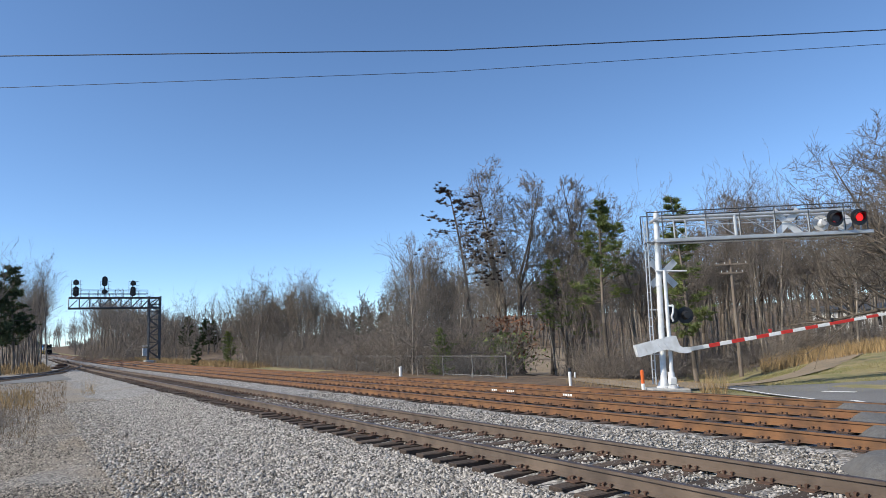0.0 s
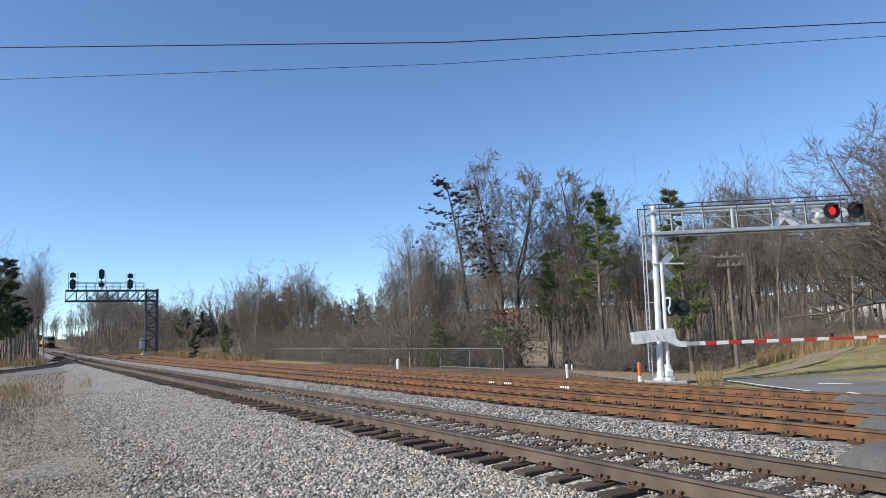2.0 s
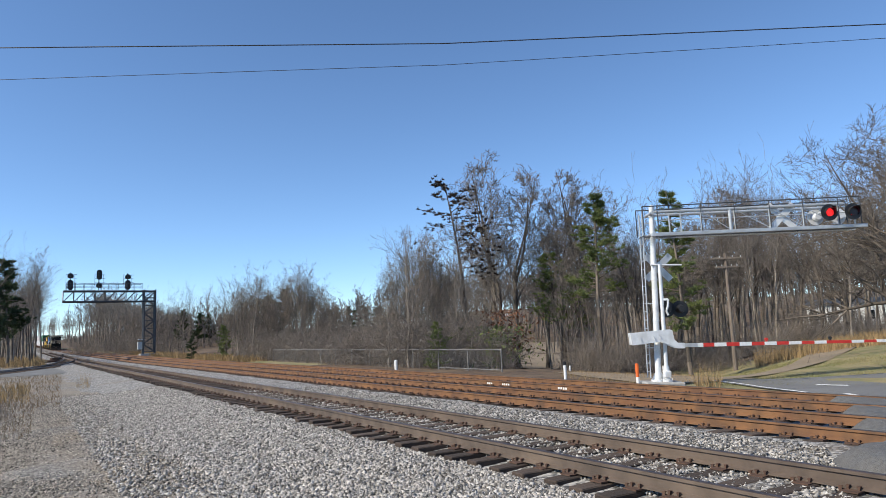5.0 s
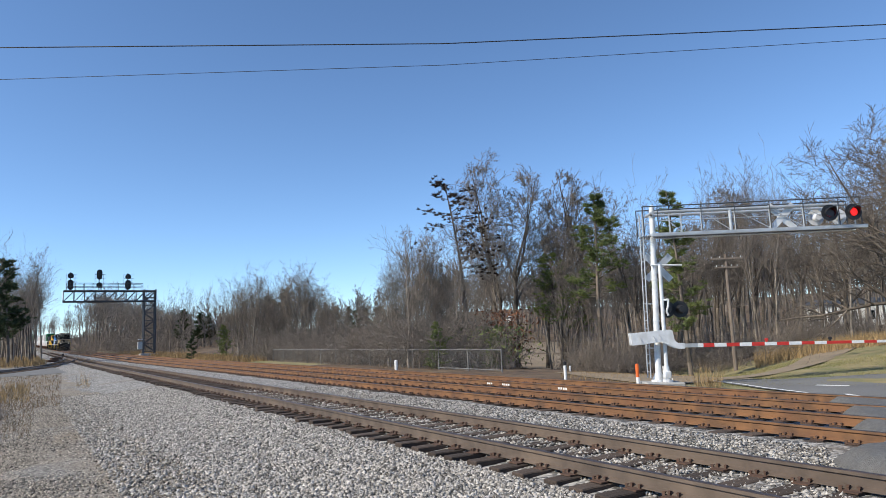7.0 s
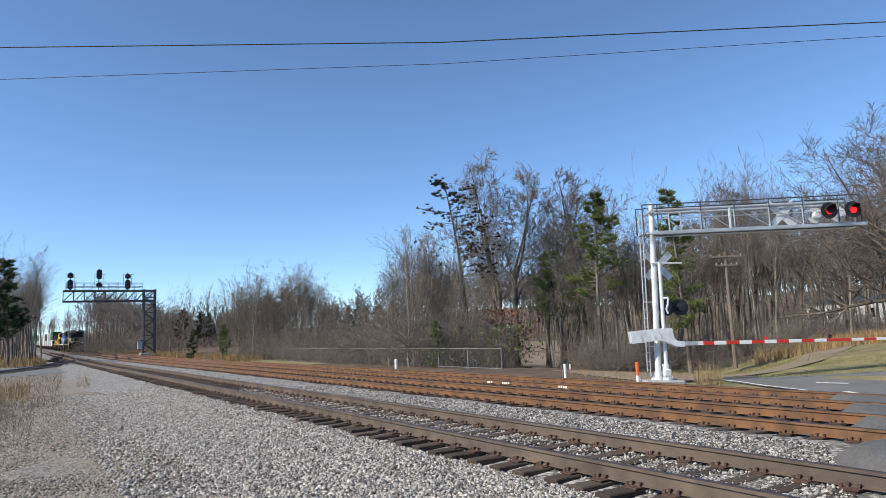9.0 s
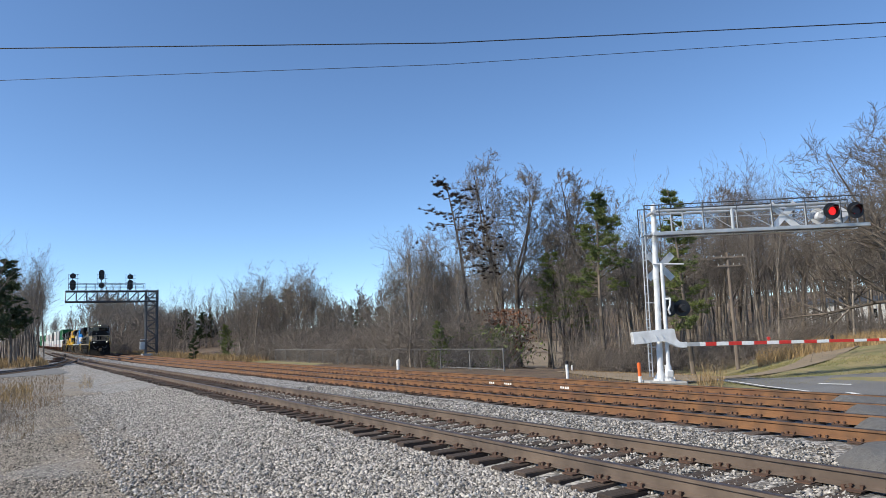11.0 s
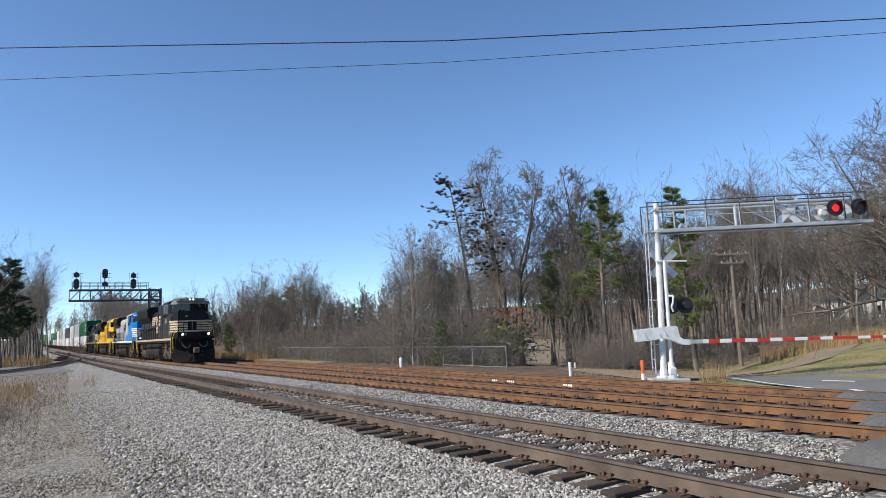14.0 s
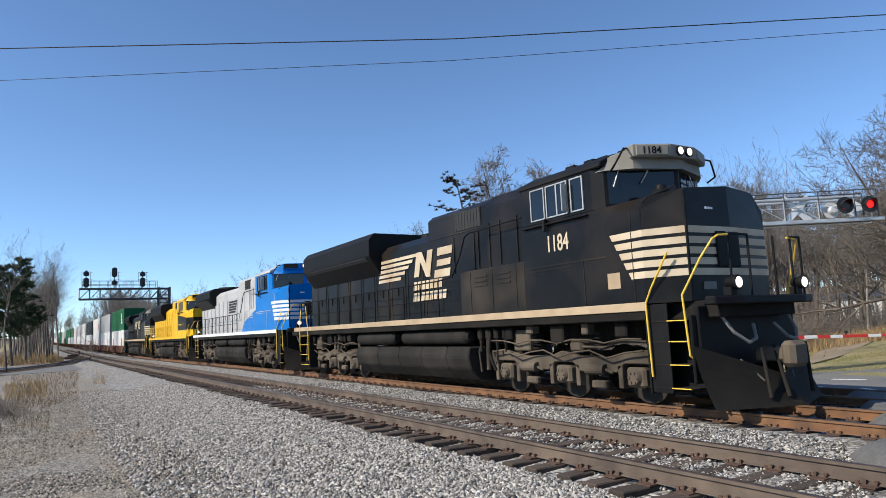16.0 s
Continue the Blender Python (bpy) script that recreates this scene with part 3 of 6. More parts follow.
def signal_gantry():
    y0, z0 = 118.0, rise(118)
    s = thing("signal_gantry", pose(0, y0, z0), "grey steel signal bridge carrying black signal heads over the tracks", "signal gantry")
    bm = BM()
    box(bm, (16.2, -1.0, -0.7), (18.9, 1.0, -0.02), 0.05)
    part("foundation", bm, M_CONCRETE, s)
    bm = BM()
    for x in (16.7, 18.4):
        for y in (-0.6, 0.6):
            tube(bm, (x, y, -0.02), (x, y, 10.35), 0.13, 0.13, 8)
    for k in range(8):
        z = 0.3 + k * 1.25
        for y in (-0.6, 0.6):
            a, b = (16.7, 18.4) if k % 2 else (18.4, 16.7)
            tube(bm, (a, y, z), (b, y, z + 1.25), 0.06, 0.06, 6)
            tube(bm, (16.7, y, z), (18.4, y, z), 0.05, 0.05, 6)
        for x in (16.7, 18.4):
            tube(bm, (x, -0.6, z), (x, 0.6, z + 1.25), 0.05, 0.05, 6)
    part("tower", bm, M_GANTRY, s, "lattice steel leg")
    bm = BM()
    box(bm, (15.9, -0.5, 0.7), (16.55, 0.4, 1.9), 0.03)
    box(bm, (15.95, -0.55, 2.2), (16.95, 0.45, 2.35), 0.02)
    part("equipment_case", bm, M_GALV, s)
    bm = BM()
    x0, x1 = 5.2, 18.4
    for y in (-0.7, 0.7):
        for z in (8.45, 10.1):
            tube(bm, (x0, y, z), (x1, y, z), 0.12, 0.12, 8)
        n = 9
        for k in range(n):
            a, b = x0 + (x1 - x0) * k / n, x0 + (x1 - x0) * (k + 1) / n
            tube(bm, (a, y, 8.45), (b, y, 10.1), 0.055, 0.055, 6)
            tube(bm, (a, y, 8.45), (a, y, 10.1), 0.05, 0.05, 6)
    for k in range(12):
        x = x0 + (x1 - x0) * k / 11
        for z in (8.45, 10.1):
            tube(bm, (x, -0.7, z), (x, 0.7, z), 0.05, 0.05, 6)
    part("truss", bm, M_GANTRY, s, "lattice truss over the tracks")
    bm = BM()
    box(bm, (x0 - 0.1, -0.75, 8.7), (x0, 0.2, 10.0), 0.02)
    part("end_plate", bm, M_ALU, s, "white plate at the open end")
    bm = BM()
    for y in (-0.95, 0.95):
        for z in (10.75, 11.3):
            tube(bm, (5.6, y, z), (16.4, y, z), 0.035, 0.035, 6)
        for k in range(10):
            tube(bm, (5.6 + 1.2 * k, y, 10.1), (5.6 + 1.2 * k, y, 11.3), 0.035, 0.035, 6)
    part("guard_rail", bm, M_GANTRY, s)
    for x, tall_top, zt, zb in ((6.15, False, 12.45, 11.1), (10.15, True, 12.75, 11.0), (14.3, False, 12.4, 11.15)):
        bm = BM()
        tube(bm, (x, 0.5, 10.1), (x, 0.5, 13.6 if tall_top else 13.1), 0.07, 0.07, 8)
        for dx in (-0.25, 0.25):
            tube(bm, (x + dx * 2.4, 0.4, 11.0), (x + dx * 2.4, 0.4, 12.9), 0.025, 0.025, 6)
        for z in (11.6, 12.2, 12.8):
            tube(bm, (x - 0.6, 0.4, z), (x + 0.9, 0.4, z), 0.025, 0.025, 6)
        part("signal_mast", bm, M_GANTRY, s)
        for z, tall in ((zt, tall_top), (zb, not tall_top)):
            bm = BM()
            signal_head(bm, x, 0.0, z, tall)
            part("signal_head", bm, M_BLACK, s, "black backing plate and hooded lamps")


signal_gantry()

# ---- road and crossing ----


def on_land(name, rows, material, lift, label, category, thick=0.0):
    """A strip over the land given by its two edges, finely divided."""
    vs, fs = [], []
    for (a, b) in rows:
        for k in range(7):
            x, y = a[0] + (b[0] - a[0]) * k / 6, a[1] + (b[1] - a[1]) * k / 6
            vs.append((x, y, ground_z(x, y) + lift))
    for j in range(len(rows) - 1):
        for k in range(6):
            i = j * 7 + k
            fs.append((i, i + 1, i + 8, i + 7))
    return tagged(new(name, mesh_of(name, vs, fs, material, True)), label, category, kind="structure")


def fine(rows, n):
    out = []
    for (a, b), (c, d) in zip(rows, rows[1:]):
        for k in range(n):
            w = k / n
            out.append(((a[0] + (c[0] - a[0]) * w, a[1] + (c[1] - a[1]) * w), (b[0] + (d[0] - b[0]) * w, b[1] + (d[1] - b[1]) * w)))
    return out + [rows[-1]]


def crossing():
    """Asphalt laid up to the rail heads where the road goes over, with a ragged mounded edge."""
    vs, fs = [], []
    n, cols = 90, [0.0, 0.12, 0.3, 0.5, 0.8, 1.5, 3, 6, 12]
    for i in range(n + 1):
        x = 4.6 + 13.6 * i / n
        y = 2.0 + (x - 5.0) * 0.62 + 0.5 * step(7.6, 8.4, x) * (1 - step(9.2, 9.9, x)) + 0.22 * noise.noise((x * 1.3, 0, 1)) + 0.1 * noise.noise((x * 4.0, 2, 1))
        lvl = table(x, [(4, -0.3), (5, -0.02), (8.2, -0.012), (10.4, -0.09), (12.5, -0.09), (14.4, -0.19), (15.9, -0.19), (18.3, -0.44)])
        for k, d in enumerate(cols):
            up = step(0, 0.55, d)
            z = (lvl - 0.33) * (1 - up) + (lvl - 0.006) * up + 0.02 * noise.noise((x * 2, (y - d) * 2, 4))
            vs.append((x, y - d, z))
    m = len(cols)
    for i in range(n):
        for k in range(m - 1):
            fs.append((i * m + k, i * m + k + 1, (i + 1) * m + k + 1, (i + 1) * m + k))
    tagged(new("crossing_surface", mesh_of("crossing_surface", vs, fs, M_PATCH, True)), "dark patched asphalt laid between the rails at the crossing", "road crossing", kind="structure")


crossing()
on_land("road", fine([((16.8, -20), (60, -20)), ((16.8, 4), (50, -4)), ((17.0, 8.6), (33, 6.5)), ((18.3, 10.3), (25.3, 11.5)), ((19.1, 12.4), (23.0, 13.65)), ((20.7, 15.2), (21.6, 15.7))], 8),
        M_ASPHALT, 0.035, "worn grey asphalt road beyond the tracks", "road")
on_land("dirt_road", fine([((18.4, 15.6), (22.6, 14.5)), ((20.0, 20.5), (25.5, 18.5)), ((23.0, 27), (28, 24.5)), ((29.5, 37), (35, 34)), ((40, 50), (45.5, 47)), ((56, 70), (61, 66)), ((80, 100), (86, 96))], 6),
        M_DIRT, 0.03, "pale dirt lane leading into the trees", "dirt road")
on_land("dirt_track", fine([((21.0, 15.2), (23.2, 16.6)), ((26, 16.0), (27, 17.6)), ((33, 17.6), (34, 20)), ((43, 21), (44, 24.5))], 6), M_DIRT, 0.05, "worn dirt track up the turf bank", "dirt track")


def line(pts, w):
    rows = []
    for i, p in enumerate(pts):
        a, b = Vector(pts[max(0, i - 1)]), Vector(pts[min(len(pts) - 1, i + 1)])
        nrm = Vector((-(b - a).y, (b - a).x)).normalized() * w / 2
        rows.append(((p[0] - nrm.x, p[1] - nrm.y), (p[0] + nrm.x, p[1] + nrm.y)))
    return fine(rows, 8)


on_land("edge_line", line([(20.85, 15.2), (20.2, 13.95), (19.25, 12.35), (18.7, 11.1), (18.45, 10.5)], 0.12), M_LINE, 0.045, "white painted edge line", "road marking")
on_land("edge_line", line([(18.66, 9.6), (18.1, 8.85), (16.95, 7.85)], 0.17), M_LINE, 0.045, "white painted stop line", "road marking")
on_land("edge_line", line([(20.7, 11.5), (20.85, 10.6)], 0.25), M_LINE, 0.045, "worn white road marking", "road marking")

# ---- trees ----


def tubes_mesh(name, segs, material, sides=3):
    """Tapered bars joined into one mesh."""
    n = len(segs)
    p = np.array([s[0] for s in segs], float)
    q = np.array([s[1] for s in segs], float)
    r = np.array([(s[2], s[3]) for s in segs], float)
    d = q - p
    d /= np.linalg.norm(d, axis=1)[:, None] + 1e-9
    ref = np.where(np.abs(d[:, 2:3]) > 0.9, np.array([[1.0, 0, 0]]), np.array([[0, 0, 1.0]]))
    u = np.cross(d, ref)
    u /= np.linalg.norm(u, axis=1)[:, None] + 1e-9
    w = np.cross(d, u)
    ang = 2 * np.pi * np.arange(sides) / sides
    ring = u[:, None, :] * np.cos(ang)[None, :, None] + w[:, None, :] * np.sin(ang)[None, :, None]
    v = np.concatenate([p[:, None, :] + ring * r[:, 0, None, None], q[:, None, :] + ring * r[:, 1, None, None]], 1).reshape(-1, 3)
    k = np.arange(sides)
    quad = np.stack([k, (k + 1) % sides, (k + 1) % sides + sides, k + sides], 1)
    f = (quad[None] + 2 * sides * np.arange(n)[:, None, None]).reshape(-1, 4)
    me = bpy.data.meshes.new(name)
    me.vertices.add(len(v))
    me.vertices.foreach_set("co", v.ravel())
    me.loops.add(f.size)
    me.loops.foreach_set("vertex_index", f.ravel().astype(np.int32))
    me.polygons.add(len(f))
    me.polygons.foreach_set("loop_start", np.arange(0, f.size, 4, dtype=np.int32))
    me.update(calc_edges=True)
    me.materials.append(material)
    return me


def tris_mesh(name, v, material):
    """Loose triangles (n, 3, 3): needles, leaves and blades."""
    v = np.asarray(v, float).reshape(-1, 3)
    me = bpy.data.meshes.new(name)
    me.vertices.add(len(v))
    me.vertices.foreach_set("co", v.ravel())
    me.loops.add(len(v))
    me.loops.foreach_set("vertex_index", np.arange(len(v), dtype=np.int32))
    me.polygons.add(len(v) // 3)
    me.polygons.foreach_set("loop_start", np.arange(0, len(v), 3, dtype=np.int32))
    me.update(calc_edges=True)
    me.materials.append(material)
    return me


def turn(rng, d, angle):
    """A direction leaning by an angle from d, to a random side."""
    d = Vector(d)
    side = d.orthogonal().normalized()
    side.rotate(Matrix.Rotation(rng.uniform(0, 6.283), 3, d))
    return (d * math.cos(angle) + side * math.sin(angle)).normalized()


def limb(rng, out, p, d, length, r, pieces, up, wob, r_end=0.3):
    """A wandering bar that bends upward; gives the points along it."""
    pts = [(Vector(p), Vector(d), r)]
    for k in range(pieces):
        p, d, r0 = pts[-1]
        d = (d + Vector((rng.gauss(0, wob), rng.gauss(0, wob), rng.gauss(0, wob) + up))).normalized()
        r1 = r * (1 - (1 - r_end) * (k + 1) / pieces)
        q = p + d * (length / pieces)
        out.append((p, q, r0, r1))
        pts.append((q, d, r1))
    return pts


def bare_tree(seed, H, r0, first=0.35, mains=16, subs=6, twigs=5, fine_=3, angle=45, up=0.12, forks=1, twig_r=0.009, spread_=0.36):
    """Segments of a leafless tree: trunk, and crown of limbs, branches and twigs."""
    rng = random.Random(seed)
    trunk, crown = [], []
    stems = []
    base = limb(rng, trunk, (0, 0, -0.4), (rng.gauss(0, 0.03), rng.gauss(0, 0.03), 1), H * (0.5 if forks > 1 else 0.97), r0, 8, 0.05, 0.045, 0.55 if forks > 1 else 0.12)
    stems.append(base)
    if forks > 1:
        for k in range(forks):
            p, d, r = base[-1 - (k % 2)]
            stems.append(limb(rng, trunk, p, turn(rng, d, radians(rng.uniform(12, 28))), H * 0.5, r * 0.75, 6, 0.12, 0.06, 0.12))
    for i in range(mains):
        t = first + (0.97 - first) * (i + rng.random()) / mains
        st = stems[0] if forks == 1 or t < 0.5 else stems[1 + i % forks]
        f = t if forks == 1 else (t / 0.5 if t < 0.5 else (t - 0.5) / 0.5)
        j = min(len(st) - 2, int(f * (len(st) - 1)))
        p = st[j][0].lerp(st[j + 1][0], rng.random())
        ln = H * spread_ * (1.12 - 0.75 * (t - first) / (1 - first)) * rng.uniform(0.7, 1.15)
        r = max(0.02, st[j][2] * 0.5)
        a = limb(rng, crown, p, turn(rng, st[j][1], radians(angle * rng.uniform(0.7, 1.3))), ln, r, 5, up, 0.13, 0.25)
        for s in range(subs):
            m = rng.randint(1, len(a) - 1)
            q, d, r2 = a[m]
            l2 = ln * rng.uniform(0.3, 0.55)
            b = limb(rng, crown, q, turn(rng, d, radians(rng.uniform(25, 60))), l2, max(0.013, r2 * 0.6), 3, up, 0.15, 0.35)
            for w in range(twigs):
                q3, d3, r3 = b[rng.randint(1, len(b) - 1)]
                l3 = l2 * rng.uniform(0.3, 0.6)
                c = limb(rng, crown, q3, turn(rng, d3, radians(rng.uniform(20, 55))), l3, max(twig_r, r3 * 0.6), 2, up * 0.6, 0.15, 0.6)
                for z in range(fine_):
                    q4, d4, r4 = c[rng.randint(1, len(c) - 1)]
                    limb(rng, crown, q4, turn(rng, d4, radians(rng.uniform(20, 50))), l3 * rng.uniform(0.35, 0.7), twig_r, 1, up * 0.5, 0.1, 0.6)
    return trunk, crown


def pine(seed, H, r0, start=0.45, limbs=46, reach=0.24, tufts=9, blades=13, needle=0.34, droop=-0.02, width=0.03, lean=0.0):
    rng = random.Random(seed)
    nr = np.random.default_rng(seed)
    trunk, wood, leaf = [], [], []
    st = limb(rng, trunk, (0, 0, -0.4), (lean, 0.02, 1), H * 1.02, r0, 9, 0.02, 0.03, 0.15)
    for i in range(limbs):
        t = start + (0.99 - start) * (i + rng.random()) / limbs
        j = min(len(st) - 2, int(t * (len(st) - 1)))
        p = st[j][0].lerp(st[j + 1][0], t * (len(st) - 1) - j)
        ln = H * reach * (1.05 - 0.8 * ((t - start) / (1 - start)) ** 1.5) * rng.uniform(0.55, 1.2)
        a = limb(rng, wood, p, turn(rng, Vector((0, 0, 1)), radians(rng.uniform(60, 95))), ln, max(0.02, 0.22 * r0), 4, droop + 0.07, 0.1, 0.3)
        for k in range(tufts):
            q, d, _ = a[rng.randint(2, len(a) - 1)]
            c = np.array(q) + nr.normal(0, ln * 0.13, 3) * (1, 1, 0.6)
            for b in range(blades):
                v = nr.normal(0, 1, 3)
                v[2] = abs(v[2]) * 0.8 + 0.1
                v /= np.linalg.norm(v)
                s = np.cross(v, nr.normal(0, 1, 3))
                s /= np.linalg.norm(s) + 1e-9
                L = needle * nr.uniform(0.6, 1.2)
                leaf.append((c + s * width, c - s * width, c + v * L))
    return trunk, wood, leaf


def tree(name, label, trunk, crown, leaf, bark, twig, leaf_mat, place, category="tree", group=""):
    t = thing(name, place, label, category, group)
    o = new("trunk", tubes_mesh("trunk", trunk, bark, 7))
    o.parent = t
    if crown:
        o = new("limbs" if leaf else "crown", tubes_mesh("crown", crown, twig, 3))
        o.parent = t
    if leaf:
        o = new("crown", tris_mesh("crown", leaf, leaf_mat))
        o.parent = t
    return t


def spot(heading, dist, sink=0.0):
    x, y = math.sin(radians(heading)) * dist, math.cos(radians(heading)) * dist
    return x, y, ground_z(x, y) - sink


def put(ob, heading, dist, size=1.0, rz=0.0, tilt=0.0, sink=0.0):
    x, y, z = spot(heading, dist, sink)
    return copy_thing(ob, pose(x, y, z, 0, tilt, rz) @ Matrix.Scale(size, 4))




def first_place(heading, dist, rz=0.0):
    x, y, z = spot(heading, dist)
    return pose(x, y, z, 0, 0, rz)


G = "bare trees of the wood"
TALL_A = tree("bare_tree", "tall leafless hardwood with a high spreading crown", *bare_tree(11, 17.3, 0.3, 0.34, 20, 8, 6, 4, 38, 0.1, 2, 0.016, 0.25), None, M_BARK, M_TWIG, None, first_place(36.8, 56), group=G)
TALL_B = tree("bare_tree", "tall leafless hardwood with a rounded fine crown", *bare_tree(23, 17.2, 0.28, 0.4, 22, 8, 6, 4, 42, 0.1, 3, 0.016, 0.25), None, M_BARK, M_TWIG, None, first_place(43.3, 58), group=G)
TALL_C = tree("bare_tree", "slender pale leafless tree among brush", *bare_tree(31, 15.0, 0.15, 0.4, 14, 5, 3, 3, 32, 0.2), None, M_BARK_PALE, M_TWIG, None, first_place(48.0, 60), group=G)
TALL_D = tree("bare_tree", "thin leafless tree of the crowded wood", *bare_tree(47, 15.0, 0.14, 0.5, 11, 4, 3, 2, 30, 0.2, twig_r=0.011), None, M_BARK, M_TWIG, None, first_place(50.5, 62), group=G)
SPREAD = tree("bare_tree", "wide leafless tree with long drooping limbs on the turf bank", *bare_tree(59, 10.4, 0.26, 0.2, 22, 8, 6, 3, 62, 0.04, 2, 0.009, 0.48), None, M_BARK, M_BARK, None, first_place(67.0, 37), group=G)
BUSHY = tree("bare_tree", "leafless tree with many fine upright twigs", *bare_tree(67, 9.0, 0.12, 0.12, 22, 6, 5, 2, 30, 0.18, twig_r=0.009, spread_=0.42), None, M_BARK_PALE, M_TWIG_PALE, None, first_place(16.2, 75), group=G)
YOUNG = tree("bare_tree", "clump of pale young leafless saplings", *bare_tree(71, 8.5, 0.07, 0.06, 26, 4, 4, 2, 24, 0.16, twig_r=0.007, spread_=0.5), None, M_BARK_PALE, M_TWIG_PALE, None, first_place(29.4, 46), group=G)

put(TALL_A, 38.4, 55, 0.95, 130)
put(TALL_B, 40.9, 60, 0.76, 20)
put(TALL_A, 37.3, 62, 0.8, 250)
put(TALL_B, 42.4, 57, 0.88, 70)
put(TALL_B, 44.6, 63, 0.78, 200)
put(TALL_A, 66.6, 58, 0.86, 40)
put(SPREAD, 69.0, 33, 0.98, 150)
put(SPREAD, 63.5, 60, 0.95, 60)
rng = random.Random(8)
# the wood behind the road, thick with thin trunks
for i in range(92):
    a = 46.2 + 23.5 * (i + rng.random()) / 92
    d = rng.uniform(56, 92)
    top = table(a, [(46, 13.2), (48, 14.5), (52, 15.5), (55, 17.5), (57.5, 17.5), (60, 14.8), (66, 13.8), (70, 14)])
    src, h0 = rng.choice([(TALL_C, 15), (TALL_D, 15), (TALL_D, 15), (TALL_C, 15), (TALL_B, 18)])
    put(src, a, d, top / h0 * rng.uniform(0.72, 1.02) * d / 74, rng.uniform(0, 360), rng.uniform(-3, 3))
# the clump west of the lane
for i in range(34):
    a = 31.2 + 14.5 * (i + rng.random()) / 34
    d = rng.uniform(50, 70)
    src, h0 = rng.choice([(TALL_C, 15), (TALL_D, 15), (TALL_D, 15), (BUSHY, 9)])
    top = table(a, [(31, 7.5), (35, 8.5), (38, 11.0), (46, 11.0)])
    if 37.6 < a < 41.2:
        continue
    put(src, a, d, top / h0 * rng.uniform(0.65, 1.0), rng.uniform(0, 360), rng.uniform(-4, 4))
for i in range(15):
    a = 27.0 + 6.5 * (i + rng.random()) / 15
    put(YOUNG, a, rng.uniform(42, 54), table(a, [(27, 0.72), (29, 1.0), (34, 1.05)]) * rng.uniform(0.75, 1.0), rng.uniform(0, 360))
# the low wood along the line
for i in range(30):
    a = 14.6 + 8.6 * (i + rng.random()) / 30
    d = rng.uniform(72, 92)
    put(rng.choice([BUSHY, BUSHY, YOUNG]), a, d, table(a, [(14.5, 0.7), (16, 0.92), (18, 0.8), (20, 1.2), (21.5, 0.95), (23, 0.6)]) * rng.uniform(0.75, 1.02) * d / 76, rng.uniform(0, 360))
for i in range(16):
    put(BUSHY, 21.5 + 7 * rng.random(), rng.uniform(70, 130), rng.uniform(0.5, 0.75), rng.uniform(0, 360))
for i in range(26):
    a = 7.5 + 9.5 * (i + rng.random()) / 26
    d = rng.uniform(130, 190)
    put(rng.choice([BUSHY, TALL_D, TALL_C]), a, d, rng.uniform(0.55, 0.85) * d / 150, rng.uniform(0, 360))
# the west side of the line
for i in range(44):
    y = rng.uniform(116, 420)
    x = 3.2 - 7 * rng.random() ** 1.6 - 0.0045 * y
    put(rng.choice([TALL_D, TALL_C, BUSHY]), math.degrees(math.atan2(x, y)), math.hypot(x, y), rng.uniform(0.75, 1.05), rng.uniform(0, 360))
for i in range(22):
    y = rng.uniform(108, 170)
    x = 2.4 - 6.0 * rng.random()
    put(rng.choice([TALL_D, TALL_C]), math.degrees(math.atan2(x, y)), math.hypot(x, y), rng.uniform(0.75, 1.0), rng.uniform(0, 360))
put(TALL_D, -1.9, 66, 0.68, 30)

# ---- pines and cedars ----
tr, wd, lf = pine(3, 13.0, 0.19, 0.42, 46, 0.19, 12, 36, 0.32, 0.0, 0.024, -0.03)
PINE = tree("pine_tree", "tall pine with yellow-green needles on its upper half", tr, wd, lf, M_BARK, M_BARK, M_NEEDLE, first_place(45.6, 48), group="pines")
tr, wd, lf = pine(5, 14.0, 0.2, 0.48, 26, 0.25, 13, 26, 0.24, -0.04, 0.028, 0.0)
tree("pine_tree", "dark sparse pine with browned needles in flat layers", tr, wd, lf, M_BARK, M_BARK, M_NEEDLE_RUST, first_place(34.5, 50), group="pines")
tr, wd, lf = pine(9, 11.4, 0.16, 0.25, 50, 0.14, 11, 28, 0.32, 0.0, 0.02)
tree("pine_tree", "slim pine hung with needles almost to its foot", tr, wd, lf, M_BARK, M_BARK, M_NEEDLE, first_place(52.3, 42), group="pines")
put(PINE, 42.2, 53, 0.72, 100)
put(PINE, 43.4, 55, 0.6, 200)
tr, wd, lf = pine(13, 13.0, 0.2, 0.25, 56, 0.22, 12, 14, 0.5, 0.0, 0.075)
DARKPINE = tree("pine_tree", "dark green pine at the edge of the far wood", tr, wd, lf, M_BARK, M_BARK, M_NEEDLE_DARK, first_place(-0.8, 95), group="pines")
put(DARKPINE, -1.6, 88, 0.85, 80)
for i in range(12):
    a = 22.3 + 5.2 * (i + rng.random()) / 12
    put(DARKPINE, a, rng.uniform(170, 200), table(a, [(22, 0.5), (23.5, 0.62), (25, 0.55), (27, 0.6)]) * rng.uniform(0.9, 1.05), rng.uniform(0, 360))
for a, d, s in ((10.6, 150, 0.66), (12.0, 155, 0.6), (13.0, 155, 0.55), (18.5, 100, 0.72), (17.6, 105, 0.66), (15.2, 120, 0.5)):
    put(DARKPINE, a, d, s, rng.uniform(0, 360))
tr, wd, lf = pine(17, 4.2, 0.08, 0.05, 46, 0.34, 8, 14, 0.26, 0.03, 0.03)
CEDAR = tree("cedar_tree", "bushy green cedar in dry grass", tr, wd, lf, M_BARK, M_BARK, M_NEEDLE, first_place(14.3, 85), group="cedars")
